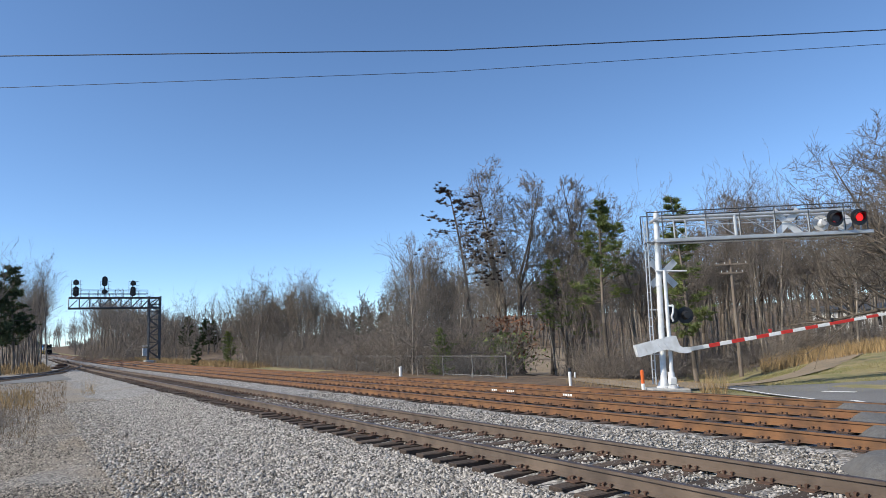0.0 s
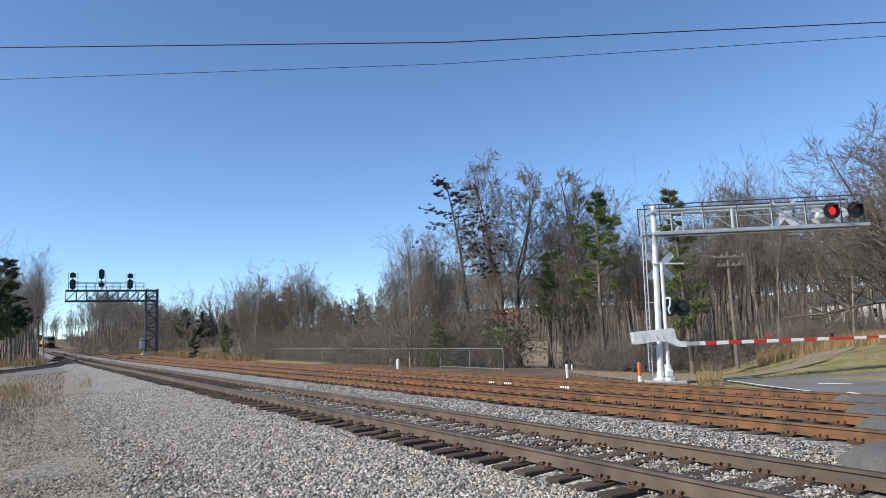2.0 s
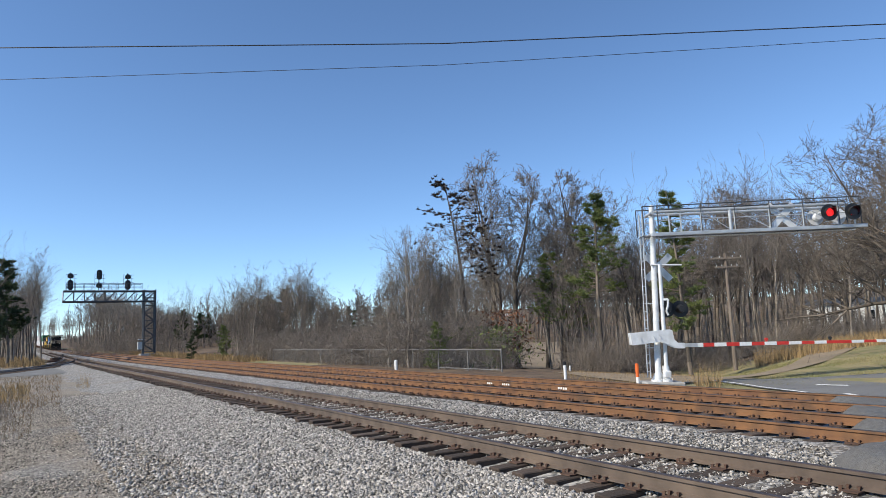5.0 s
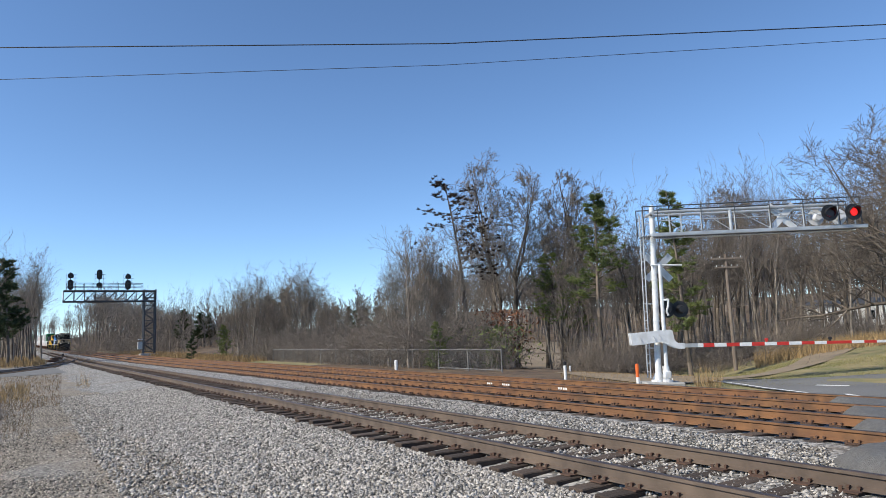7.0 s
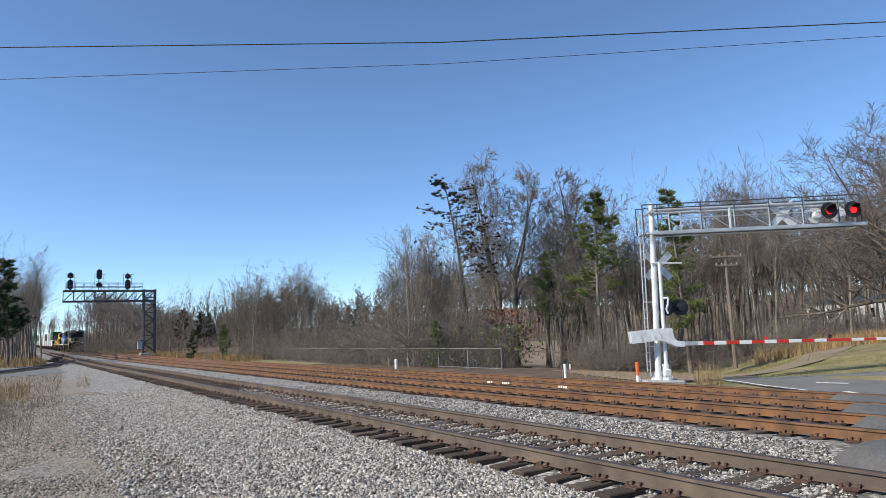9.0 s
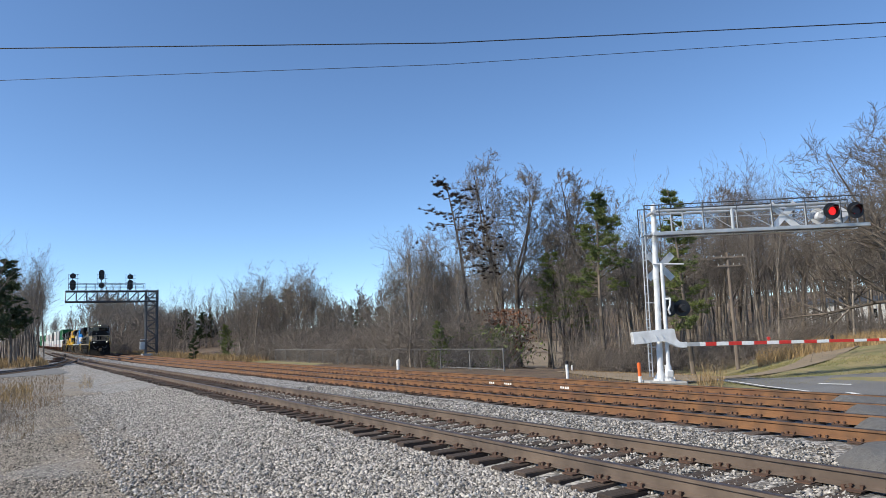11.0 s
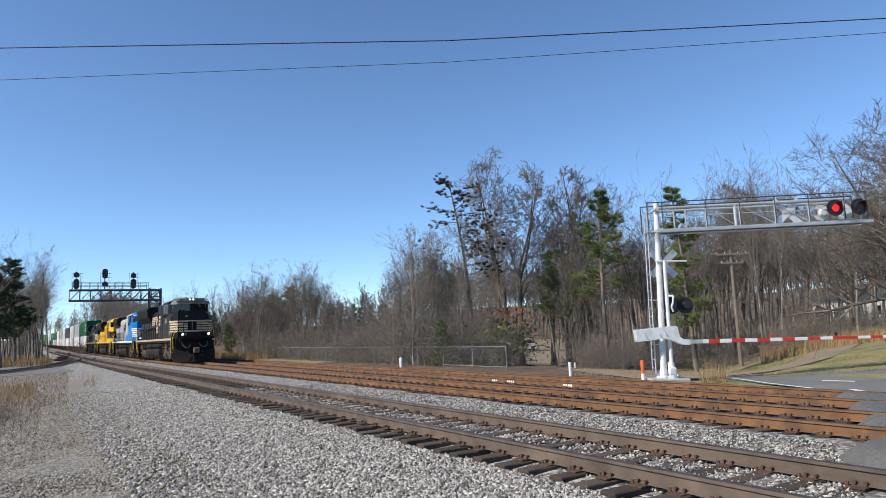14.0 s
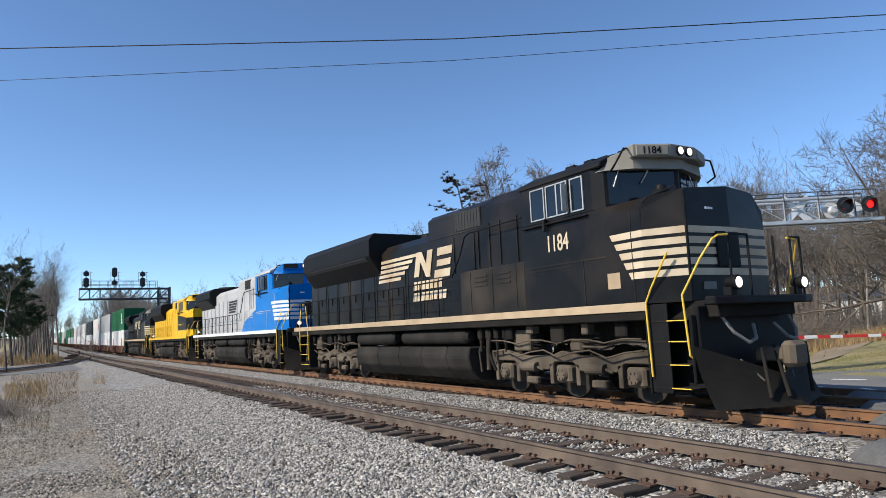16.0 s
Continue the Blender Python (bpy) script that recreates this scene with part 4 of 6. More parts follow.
tr, wd, lf = pine(19, 3.2, 0.06, 0.05, 40, 0.22, 7, 14, 0.22, 0.0, 0.03)
tree("cedar_tree", "small dark pointed cedar in dry grass", tr, wd, lf, M_BARK, M_BARK, M_NEEDLE_DARK, first_place(11.6, 88), group="cedars")
put(CEDAR, 31.8, 40, 0.68, 40)
put(CEDAR, 36.2, 40, 0.5, 140)

# ---- brush, dry grass, dead leaves ----


def brush(seed, H, stems, spread_):
    rng_ = random.Random(seed)
    out = []
    for s in range(stems):
        p = Vector((rng_.gauss(0, spread_), rng_.gauss(0, spread_), -0.1))
        a = limb(rng_, out, p, turn(rng_, Vector((0, 0, 1)), radians(rng_.uniform(3, 40))), H * rng_.uniform(0.5, 1.1), 0.016, 4, -0.03, 0.2, 0.5)
        for k in range(5):
            q, d, r = a[rng_.randint(1, 4)]
            b = limb(rng_, out, q, turn(rng_, d, radians(rng_.uniform(25, 75))), H * rng_.uniform(0.2, 0.5), 0.009, 2, 0.0, 0.2, 0.6)
            for j in range(3):
                q, d, r = b[rng_.randint(1, 2)]
                limb(rng_, out, q, turn(rng_, d, radians(rng_.uniform(20, 60))), H * rng_.uniform(0.1, 0.25), 0.007, 1, 0, 0.1, 0.6)
    return out


def bush(label, segs, material, place):
    return tagged(_placed(new("brush", tubes_mesh("brush", segs, material, 3)), place), label, "shrub", "brush along the wood")


def _placed(ob, m):
    ob.matrix_basis = m
    return ob


B1 = bush("tangle of bare grey-brown brush", brush(1, 2.4, 30, 0.7), M_TWIG_PALE, first_place(24.0, 52))
B2 = bush("tangle of dark bare brush and vines", brush(2, 3.2, 26, 0.9), M_TWIG, first_place(33.0, 42))
B3 = bush("low mound of pale bare brush", brush(3, 1.6, 40, 0.8), M_TWIG_PALE, first_place(22.0, 60))
for i in range(84):
    a = 15.5 + 30 * (i + rng.random()) / 84
    if 37.0 < a < 43.4:
        continue
    d = table(a, [(15, 74), (20, 62), (24, 50), (30, 41), (36, 36), (38.5, 36), (41, 40), (46, 40)]) + abs(rng.gauss(0, 7)) + 1.5
    put(rng.choice([B1, B1, B2, B3]), a, d, rng.uniform(0.75, 1.35), rng.uniform(0, 360))
for i in range(60):
    a = 44.6 + 24.6 * (i + rng.random()) / 60
    put(rng.choice([B1, B2, B3]), a, table(a, [(42, 44), (52, 46), (56, 48), (62, 52), (70, 56)]) + rng.uniform(0, 22), rng.uniform(0.55, 1.1), rng.uniform(0, 360))
for i in range(26):
    a = 3.5 + 11 * (i + rng.random()) / 26
    put(rng.choice([B1, B2]), a, rng.uniform(135, 190), rng.uniform(0.9, 1.6), rng.uniform(0, 360))


def blades(name, label, n, area, height, width, material, seed):
    nr = np.random.default_rng(seed)
    r2 = random.Random(seed)
    out = []
    for i in range(n):
        x, y = area(r2)
        z = ground_z(x, y) - 0.03
        h = height * nr.uniform(0.5, 1.2)
        a = nr.uniform(0, 6.283)
        s = np.array((math.cos(a), math.sin(a), 0)) * width
        c = np.array((x, y, z))
        out.append((c - s, c + s, c + (nr.normal(0, 0.22) * h, nr.normal(0, 0.22) * h, h)))
    return tagged(new(name, tris_mesh(name, out, material)), label, "dry grass", kind="stuff")


def polar_area(a0, a1, d0, d1):
    def f(r):
        a, d = radians(r.uniform(a0, a1)), r.uniform(d0, d1)
        return math.sin(a) * d, math.cos(a) * d
    return f


blades("tall_grass", "tall tan dry grass beside the line", 9000, lambda r: ((lambda y: (r.uniform(17.6, 21) + bend(y), y))(r.uniform(66, 160))), 0.75, 0.03, M_STRAW, 1)
blades("tall_grass", "tuft of tall dry grass by the road edge", 170, polar_area(52.6, 54.4, 22.6, 24.2), 0.85, 0.007, M_STRAW, 2)
blades("tall_grass", "tan broomsedge on the bank below the wood", 7000, polar_area(57, 70, 46, 62), 0.8, 0.02, M_STRAW, 3)
blades("verge_grass", "short dry grass and weeds along the verge", 5000, polar_area(42, 53.5, 24, 40), 0.13, 0.01, M_STRAW, 4)
blades("turf_blades", "short winter turf on the bank", 26000, polar_area(53.6, 69, 23.5, 45), 0.09, 0.012, M_TURF, 5)
blades("weed_tuft", "tall dry weed on the gravel", 60, polar_area(3.6, 4.5, 36, 41), 0.85, 0.008, M_STRAW, 6)
blades("yard_weeds", "dry weeds at the edge of the gravel path", 1100, polar_area(-5.5, 0.9, 18, 30), 0.24, 0.008, M_WEED, 7)
blades("yard_weeds", "brown dry weeds scattered over the packed yard", 2200, polar_area(-1.6, 2.6, 27, 58), 0.2, 0.012, M_WEED, 9)
blades("yard_weeds", "low dry weeds beside the gravel", 700, polar_area(-2.0, 0.6, 30, 44), 0.42, 0.012, M_STRAW, 10)
blades("west_grass", "dry grass west of the line", 6000, lambda r: ((lambda y: (2.6 - r.uniform(0, 8), y))(r.uniform(88, 150))), 0.7, 0.03, M_STRAW, 8)


def leaves(name, label, n, a, d, z0, z1, sx, material, seed, size=0.09):
    """A cloud of single leaves still hanging on a shrub."""
    nr = np.random.default_rng(seed)
    x, y, z = spot(a, d)
    c = np.stack([nr.normal(x, sx, n), nr.normal(y, sx, n), z + nr.uniform(z0, z1, n)], 1)
    out = [(p + nr.normal(0, size, 3), p + nr.normal(0, size, 3), p + nr.normal(0, size, 3)) for p in c]
    return tagged(new(name, tris_mesh(name, out, material)), label, "shrub", kind="stuff")


leaves("dead_leaves", "rust-brown dead leaves hanging in the brush", 1100, 37.5, 47, 0.8, 4.0, 1.0, M_DEADLEAF, 1)
leaves("ivy_leaves", "green leaves of vines climbing the brush", 1300, 36.3, 44, 0.2, 2.6, 1.2, M_NEEDLE, 2)



def distant_wood():
    """The depth of the wood behind the nearer trees, too far to tell one tree from the next."""
    r = random.Random(77)
    kinds, plain = [], []
    for sd in range(5):
        for out, mains, subs, twigs in ((kinds, 13, 4, 2), (plain, 10, 3, 1)):
            t_, c_ = bare_tree(300 + sd, 15.0, 0.12, 0.4, mains, subs, twigs, 0, 34, 0.18, 2 if sd % 2 else 1, 0.022)
            out.append(np.array([(*p, *q, a, b) for p, q, a, b in t_ + c_], float))
    spots = []
    for i in range(170):
        a = 29 + 42 * (i + r.random()) / 170
        if not 38.2 < a < 40.4:
            spots.append((a, r.uniform(88, 150), r.uniform(0.7, 1.0)))
            spots.append((a + 0.1, r.uniform(150, 230), r.uniform(0.7, 0.95)))
    for i in range(130):
        a = 41 + 30 * (i + r.random()) / 130
        spots.append((a, r.uniform(125, 200), r.uniform(0.42, 0.72)))
    for i in range(330):
        a = 2.0 + 9.5 * (i + r.random()) / 330
        d = r.uniform(175, 330)
        if d * math.sin(radians(a)) > 20.5:
            spots.append((a, d, table(a, [(2, 1.0), (4.5, 1.22), (7, 1.0), (9, 0.85), (11.5, 0.6)]) * r.uniform(0.7, 1.0) * d / 235))
    for i in range(130):
        d = r.uniform(320, 760)
        spots.append((math.degrees(math.atan2(bend(d) + r.choice([19.5 + r.uniform(0, 40), 2.5 - r.uniform(0, 20)]), d)), d, r.uniform(0.9, 1.25)))
    for i in range(60):
        x_ = r.uniform(-130, 40)
        d = r.uniform(905, 1000)
        spots.append((math.degrees(math.atan2(x_, d)), d, r.uniform(1.5, 2.3)))
    for i in range(60):
        a = 10 + 20 * (i + r.random()) / 60
        spots.append((a, r.uniform(120, 200), r.uniform(0.45, 0.7)))
    for i in range(70):
        y = r.uniform(125, 330)
        x_ = 2.8 - 6.5 * r.random() ** 1.3 - 0.0045 * y
        spots.append((math.degrees(math.atan2(x_, y)), math.hypot(x_, y), r.uniform(0.65, 1.05)))
    for i in range(300):
        a = 2.5 + 13 * (i + r.random()) / 300
        d = max(150, 21 / math.sin(radians(a))) + r.uniform(0, 110)
        spots.append((a, d, r.uniform(0.2, 0.5)))
    for i in range(40):
        spots.append((r.uniform(38.7, 41.0), r.uniform(125, 235), r.uniform(0.6, 0.9)))
    segs = []
    for a, d, k in spots:
        x, y, z = spot(a, d)
        g = r.choice(plain if d > 150 or k < 0.5 else kinds) * k
        w = r.uniform(0, 6.283)
        c, s_ = math.cos(w), math.sin(w)
        o = g.copy()
        if d > 120:
            o[:, 6:8] = np.maximum(g[:, 6:8] * 1.6, 0.042)
        for j in (0, 3):
            o[:, j], o[:, j + 1] = g[:, j] * c - g[:, j + 1] * s_ + x, g[:, j] * s_ + g[:, j + 1] * c + y
            o[:, j + 2] = g[:, j + 2] + z
        segs.append(o)
    m = np.concatenate(segs)
    tagged(new("distant_wood", tubes_mesh("distant_wood", [(q[0:3], q[3:6], q[6], q[7]) for q in m], M_TWIG, 3)), "grey-brown leafless wood in the distance", "wood", kind="stuff")


distant_wood()

# unseen pines west of the service lane, added to cast shade over it
for x, y, k in ((-17, 74, 1.0), (-21, 66, 0.9), (-15, 82, 1.05)):
    put(DARKPINE, math.degrees(math.atan2(x, y)), math.hypot(x, y), k, 15 * y)
for i in range(6):
    a = rng.uniform(-4.5, -0.6)
    put(B3, a, rng.uniform(22, 32), rng.uniform(0.2, 0.34), rng.uniform(0, 360))

# ---- the train: locomotives ----
# a vehicle's own space: y forward from its front coupler at 0, x to its right side, z up from the rail head


def paint(name, c, rough=0.45, grime=(0.09, 0.075, 0.06), amount=0.35):
    return mat(name, c, rough, spec=0.16, color2=tuple(min(1, v * 0.86 + 0.004) for v in c), scale=2.5, stain=grime, stain_scale=0.7, stain_amount=amount, bump=0.04, bump_scale=8)


P_BLACK = paint("locomotive_black", (0.0055, 0.0052, 0.0055), 0.35, (0.035, 0.026, 0.019), 0.6)
P_ROOF = paint("sooty_black", (0.005, 0.005, 0.006), 0.6, (0.013, 0.012, 0.011), 0.6)
P_UNDER = paint("grimy_underframe", (0.01, 0.009, 0.008), 0.85, (0.04, 0.033, 0.027), 0.6)
P_TRUCK = paint("dusty_truck_frame", (0.13, 0.104, 0.078), 0.9, (0.028, 0.024, 0.02), 0.9)
P_TANK = paint("dusty_fuel_tank", (0.018, 0.0165, 0.015), 0.8, (0.045, 0.039, 0.033), 0.7)
P_SILL = paint("dusty_cream_sill", (0.46, 0.35, 0.23), 0.7, (0.25, 0.18, 0.12), 0.6)
P_DUSTY = paint("dusty_black_panel", (0.014, 0.0125, 0.011), 0.5, (0.06, 0.047, 0.034), 0.7)
P_CREAM = paint("cream_white_paint", (0.6, 0.5, 0.36), 0.5, (0.33, 0.225, 0.135), 0.75)
P_PLOW = paint("scraped_plow_steel", (0.05, 0.044, 0.038), 0.7, (0.02, 0.018, 0.016), 0.7)
P_VISOR = paint("grey_tan_visor", (0.24, 0.225, 0.195), 0.6, (0.16, 0.14, 0.12), 0.5)
P_BLUE = paint("bright_blue_paint", (0.012, 0.17, 0.55), 0.35, (0.05, 0.12, 0.28), 0.3)
P_GREY = paint("pale_grey_paint", (0.46, 0.46, 0.47), 0.5, (0.28, 0.26, 0.24), 0.4)
P_WHITE = paint("white_paint", (0.78, 0.79, 0.8), 0.45, (0.5, 0.48, 0.45), 0.3)
P_YELLOW = paint("yellow_paint", (0.78, 0.47, 0.01), 0.4, (0.4, 0.25, 0.05), 0.3)
P_RAILYEL = mat("yellow_handrail", (0.75, 0.5, 0.04), 0.5, color2=(0.6, 0.4, 0.05), scale=10)
P_STEEL = mat("worn_wheel_steel", (0.03, 0.026, 0.022), 0.85, 0.0, spec=0.15, color2=(0.03, 0.026, 0.022), scale=6)
P_HOSE = mat("grey_hose", (0.16, 0.155, 0.15), 0.7)
P_GLASS = mat("dark_cab_glass", (0.006, 0.009, 0.013), 0.08, spec=0.5)
P_FRAME = mat("bare_window_frame", (0.5, 0.5, 0.49), 0.45, 0.4)
P_HEAD = mat("lit_headlight", (1.0, 0.84, 0.6), 0.3, emit=1.3)
P_DITCH = mat("lit_ditch_light", (1.0, 0.88, 0.68), 0.3, emit=1.1)
P_GRILLE = mat("dark_grille", (0.02, 0.02, 0.021), 0.7, bump=0.6, bump_scale=60)


def plan_prism(bm, plan, z0, z1, grow=0.0, bevel=0.0):
    """A plan of x, y carried up from z0 to z1, pushed out a little all round."""
    c = Vector((sum(p[0] for p in plan) / len(plan), sum(p[1] for p in plan) / len(plan)))
    out = []
    for p in plan:
        d = Vector(p) - c
        out.append((p[0] + d.x / max(d.length, 0.01) * grow, p[1] + d.y / max(d.length, 0.01) * grow))
    prism(bm, out, z0, z1, "z", bevel)


def rounded_tank(bm, x, z, r, y0, y1):
    tube(bm, (x, y0 - 0.12, z), (x, y1 + 0.12, z), r, r, 18)
    tube(bm, (x, y0, z), (x, y0 - 0.12, z), r * 0.6, r, 18)
    tube(bm, (x, y1 + 0.12, z), (x, y1, z), r, r * 0.6, 18)


def wheelset(parent, y):
    bm = BM()
    for s in (-1, 1):
        x = s * 0.755
        tube(bm, (x - 0.06 * s, y, 0.53), (x + 0.06 * s, y, 0.53), 0.525, 0.515, 28)
        tube(bm, (x - 0.09 * s, y, 0.53), (x - 0.06 * s, y, 0.53), 0.55, 0.55, 28)
        tube(bm, (x + 0.05 * s, y, 0.53), (x + 0.075 * s, y, 0.53), 0.2, 0.17, 16)
    tube(bm, (-0.95, y, 0.53), (0.95, y, 0.53), 0.09, 0.09, 10)
    part("wheelset", bm, P_STEEL, parent)


def truck(loco, yc, gaps):
    """A three-axle truck: cast side frames, axle boxes, springs, brake cylinders and dampers."""
    bm = BM()
    ys = [yc + gaps, yc, yc - gaps]
    for s in (-1, 1):
        x0, x1 = (0.98, 1.16) if s > 0 else (-1.16, -0.98)
        top = [(yc - gaps - 0.85, 0.72), (yc - gaps - 0.75, 1.02), (yc - gaps - 0.2, 1.05), (yc - gaps * 0.6, 0.9), (yc - 0.35, 0.94), (yc, 1.04),
               (yc + 0.35, 0.94), (yc + gaps * 0.6, 0.9), (yc + gaps + 0.2, 1.05), (yc + gaps + 0.75, 1.02), (yc + gaps + 0.85, 0.72)]
        low = []
        for y in ys:
            low += [(y + 0.5, 0.6), (y + 0.3, 0.78), (y - 0.3, 0.78), (y - 0.5, 0.6)]
        prism(bm, top + low, x0, x1, "x", 0.02)
        for y in ys:
            for e in (-0.42, 0.42):
                box(bm, (x0, y + e - 0.06, 0.3), (x1, y + e + 0.06, 0.75), 0.015)
    t = part("truck", bm, P_TRUCK, loco, "dusty cast truck frame")
    for y in ys:
        wheelset(t, y)
        for s in (-1, 1):
            bm = BM()
            box(bm, (s * 0.95, y - 0.24, 0.34), (s * 1.2, y + 0.24, 0.72), 0.05)
            tube(bm, (s * 1.2, y, 0.53), (s * 1.27, y, 0.53), 0.17, 0.13, 16)
            for k in range(6):
                a = k * math.pi / 3
                tube(bm, (s * 1.26, y + 0.1 * math.cos(a), 0.53 + 0.1 * math.sin(a)), (s * 1.29, y + 0.1 * math.cos(a), 0.53 + 0.1 * math.sin(a)), 0.022, 0.022, 6)
            part("axle_box", bm, P_TRUCK, t)
    bm = BM()
    for s in (-1, 1):
        for y in (yc + gaps * 0.52, yc - gaps * 0.52):
            tube(bm, (s * 1.2, y - 0.3, 0.66), (s * 1.2, y + 0.22, 0.66), 0.11, 0.11, 14)
            tube(bm, (s * 1.2, y + 0.22, 0.66), (s * 1.2, y + 0.42, 0.6), 0.03, 0.03, 8)
            box(bm, (s * 1.08, y - 0.2, 0.28), (s * 1.22, y + 0.2, 0.44), 0.03)
        for y in (yc + gaps + 0.62, yc - gaps - 0.62):
            tube(bm, (s * 1.26, y, 0.55), (s * 1.22, y - 0.05, 1.3), 0.06, 0.045, 10)
        box(bm, (s * 1.0, yc + 0.35, 1.0), (s * 1.3, yc + 0.75, 1.25), 0.06)
        box(bm, (s * 1.0, yc - gaps * 0.8, 1.02), (s * 1.24, yc - gaps * 0.5, 1.5), 0.03)
        path_tube(bm, [(s * 1.28, yc - gaps - 0.9, 0.5), (s * 1.3, yc - gaps - 0.95, 1.0), (s * 1.2, yc - gaps - 0.8, 1.45)], 0.03)
        path_tube(bm, [(s * 1.24, yc + 0.6, 1.12), (s * 1.26, yc + 1.3, 1.1), (s * 1.26, yc + 1.8, 1.22), (s * 1.2, yc + 2.4, 1.2)], 0.028)
    pieces("brake_gear", bm, P_TRUCK, t)
    bm = BM()
    for s in (-1, 1):
        for y in (yc + 0.95, yc - 0.95):
            for k in range(5):
                tube(bm, (s * 1.05, y, 1.06 + 0.07 * k), (s * 1.05, y, 1.1 + 0.07 * k), 0.14, 0.14, 14)
    part("spring", bm, P_UNDER, t)


def lettering(text, size, parent, m, material, name="number"):
    cu = bpy.data.curves.new(name, "FONT")
    cu.body, cu.size, cu.extrude, cu.offset = text, size, 0.004, 0.012 * size
    cu.materials.append(material)
    tmp = bpy.data.objects.new("tmp", cu)
    scene.collection.objects.link(tmp)
    bpy.context.view_layer.update()
    me = bpy.data.meshes.new_from_object(tmp)
    bpy.data.objects.remove(tmp)
    ob = new(name, me)
    ob.parent = parent
    ob.matrix_basis = m
    return ob




def plates(bm, rows):
    """Flat thin plates on the right side: x, y0, z0, y1, z1, slant."""
    for x, y0, z0, y1, z1, sl in rows:
        prism(bm, [(y0, z0), (y1, z0), (y1 + sl, z1), (y0 + sl, z1)], x, x + 0.006, "x")


def rail_run(bm, x, ys, z0, h, r=0.02):
    for y in ys:
        tube(bm, (x, y, z0), (x, y, z0 + h), r, r, 8)
    for a, b in zip(ys, ys[1:]):
        tube(bm, (x, a, z0 + h), (x, b, z0 + h), r, r, 8)
        tube(bm, (x, a, z0 + h * 0.5), (x, b, z0 + h * 0.5), r * 0.7, r * 0.7, 6)


def locomotive(label, S):
    """A six-axle freight locomotive in parts; S names its paints and its make."""
    ge = S.get("ge", False)
    L = thing("locomotive", pose(0, 0, 0), label, "locomotive", "locomotives of the train")
    Y1 = -21.95
    bm = BM()
    box(bm, (-1.5, Y1, 1.6), (1.5, -2.42, 1.9), 0.02)
    box(bm, (-1.1, -2.42, 1.6), (1.1, -1.22, 1.9), 0.02)
    box(bm, (-0.6, Y1 + 1, 1.15), (0.6, -1.6, 1.6))
    part("frame", bm, P_UNDER, L)
    for s in (-1, 1):
        bm = BM()
        box(bm, (s * 1.5, Y1 + 0.1, 1.77), (s * 1.528, -2.43, 1.93), 0.006)
        part("sill", bm, S["sill"], L, "painted side sill")
    # the front platform, plow, coupler and hoses
    for front in (1, -1):
        def fy(v):
            return v - 0.5 if front == 1 else Y1 - 0.65 - v
        bm = BM()
        prism(bm, [(-1.42, fy(-0.75)), (-1.42, fy(-0.55)), (-0.9, fy(-0.38)), (0.9, fy(-0.38)), (1.42, fy(-0.55)), (1.42, fy(-0.75))], 1.81, 1.95, "z", 0.02)
        box(bm, (-1.35, min(fy(-0.95), fy(-1.05)), 0.75), (1.35, max(fy(-0.95), fy(-1.05)), 1.81), 0.02)
        near, back = (-1.06, -1.94) if front == 1 else (-1.4, -2.5)
        for s in (-1, 1):
            box(bm, (s * 1.12, min(fy(near + 0.06), fy(near)), 0.5), (s * 1.48, max(fy(near + 0.06), fy(near)), 1.66), 0.02)
            box(bm, (s * 0.9, min(fy(near), fy(back)), 0.3), (s * 1.1, max(fy(near), fy(back)), 1.62), 0.01)
            box(bm, (s * 0.95, min(fy(back), fy(back - 0.05)), 0.3), (s * 1.5, max(fy(back), fy(back - 0.05)), 1.9), 0.01)
            if front == 1:
                box(bm, (s * 1.44, fy(back), 0.32), (s * 1.47, fy(-1.5), 1.88), 0.008)
        pieces("pilot", bm, P_ROOF, L)
        if front == 1:
            bm = BM()
            grid = []
            for i in range(15):
                x = -1.52 + 3.04 * i / 14
                colv = []
                for k in range(7):
                    z = 0.1 + (0.5 + 0.36 * abs(x)) * k / 6
                    curl = 0.34 * (1 - k / 6) ** 1.6
                    colv.append(bm.verts.new((x, -0.86 - 0.4 * abs(x) + curl, z)))
                grid.append(colv)
            for i in range(14):
                for k in range(6):
                    bm.faces.new((grid[i][k], grid[i + 1][k], grid[i + 1][k + 1], grid[i][k + 1]))
            bmesh.ops.solidify(bm, geom=bm.faces[:], thickness=0.03)
            part("snow_plow", bm, P_PLOW, L, "dusty black snow plow")
            bm = BM()
            for s in (-0.75, 0.2, 0.55):
                tube(bm, (s, -0.62 - 0.3 * abs(s), 0.25), (s - 0.1, -0.95, 1.1), 0.035, 0.03, 8)
            pieces("plow_brace", bm, P_UNDER, L)
        bm = BM()
        box(bm, (-0.14, min(fy(-0.8), fy(-0.2)), 0.82), (0.14, max(fy(-0.8), fy(-0.2)), 1.06), 0.03)
        box(bm, (-0.24, min(fy(-0.28), fy(-0.03)), 0.72), (0.22, max(fy(-0.28), fy(-0.03)), 1.16), 0.07)
        part("coupler", bm, P_TRUCK, L, "dusty steel coupler")
        for s in (-1, 1):
            for run in ([(s * 0.95, fy(-0.8), 1.62), (s * 0.9, fy(-0.62), 1.34), (s * 0.68, fy(-0.5), 1.16), (s * 0.45, fy(-0.52), 1.22), (s * 0.3, fy(-0.66), 1.46)],
                        [(s * 0.55, fy(-0.8), 0.85), (s * 0.5, fy(-0.55), 0.62), (s * 0.42, fy(-0.48), 0.5)]):
                bm = BM()
                path_tube(bm, run, 0.03)
                part("hose", bm, P_HOSE, L, "grey air hose")
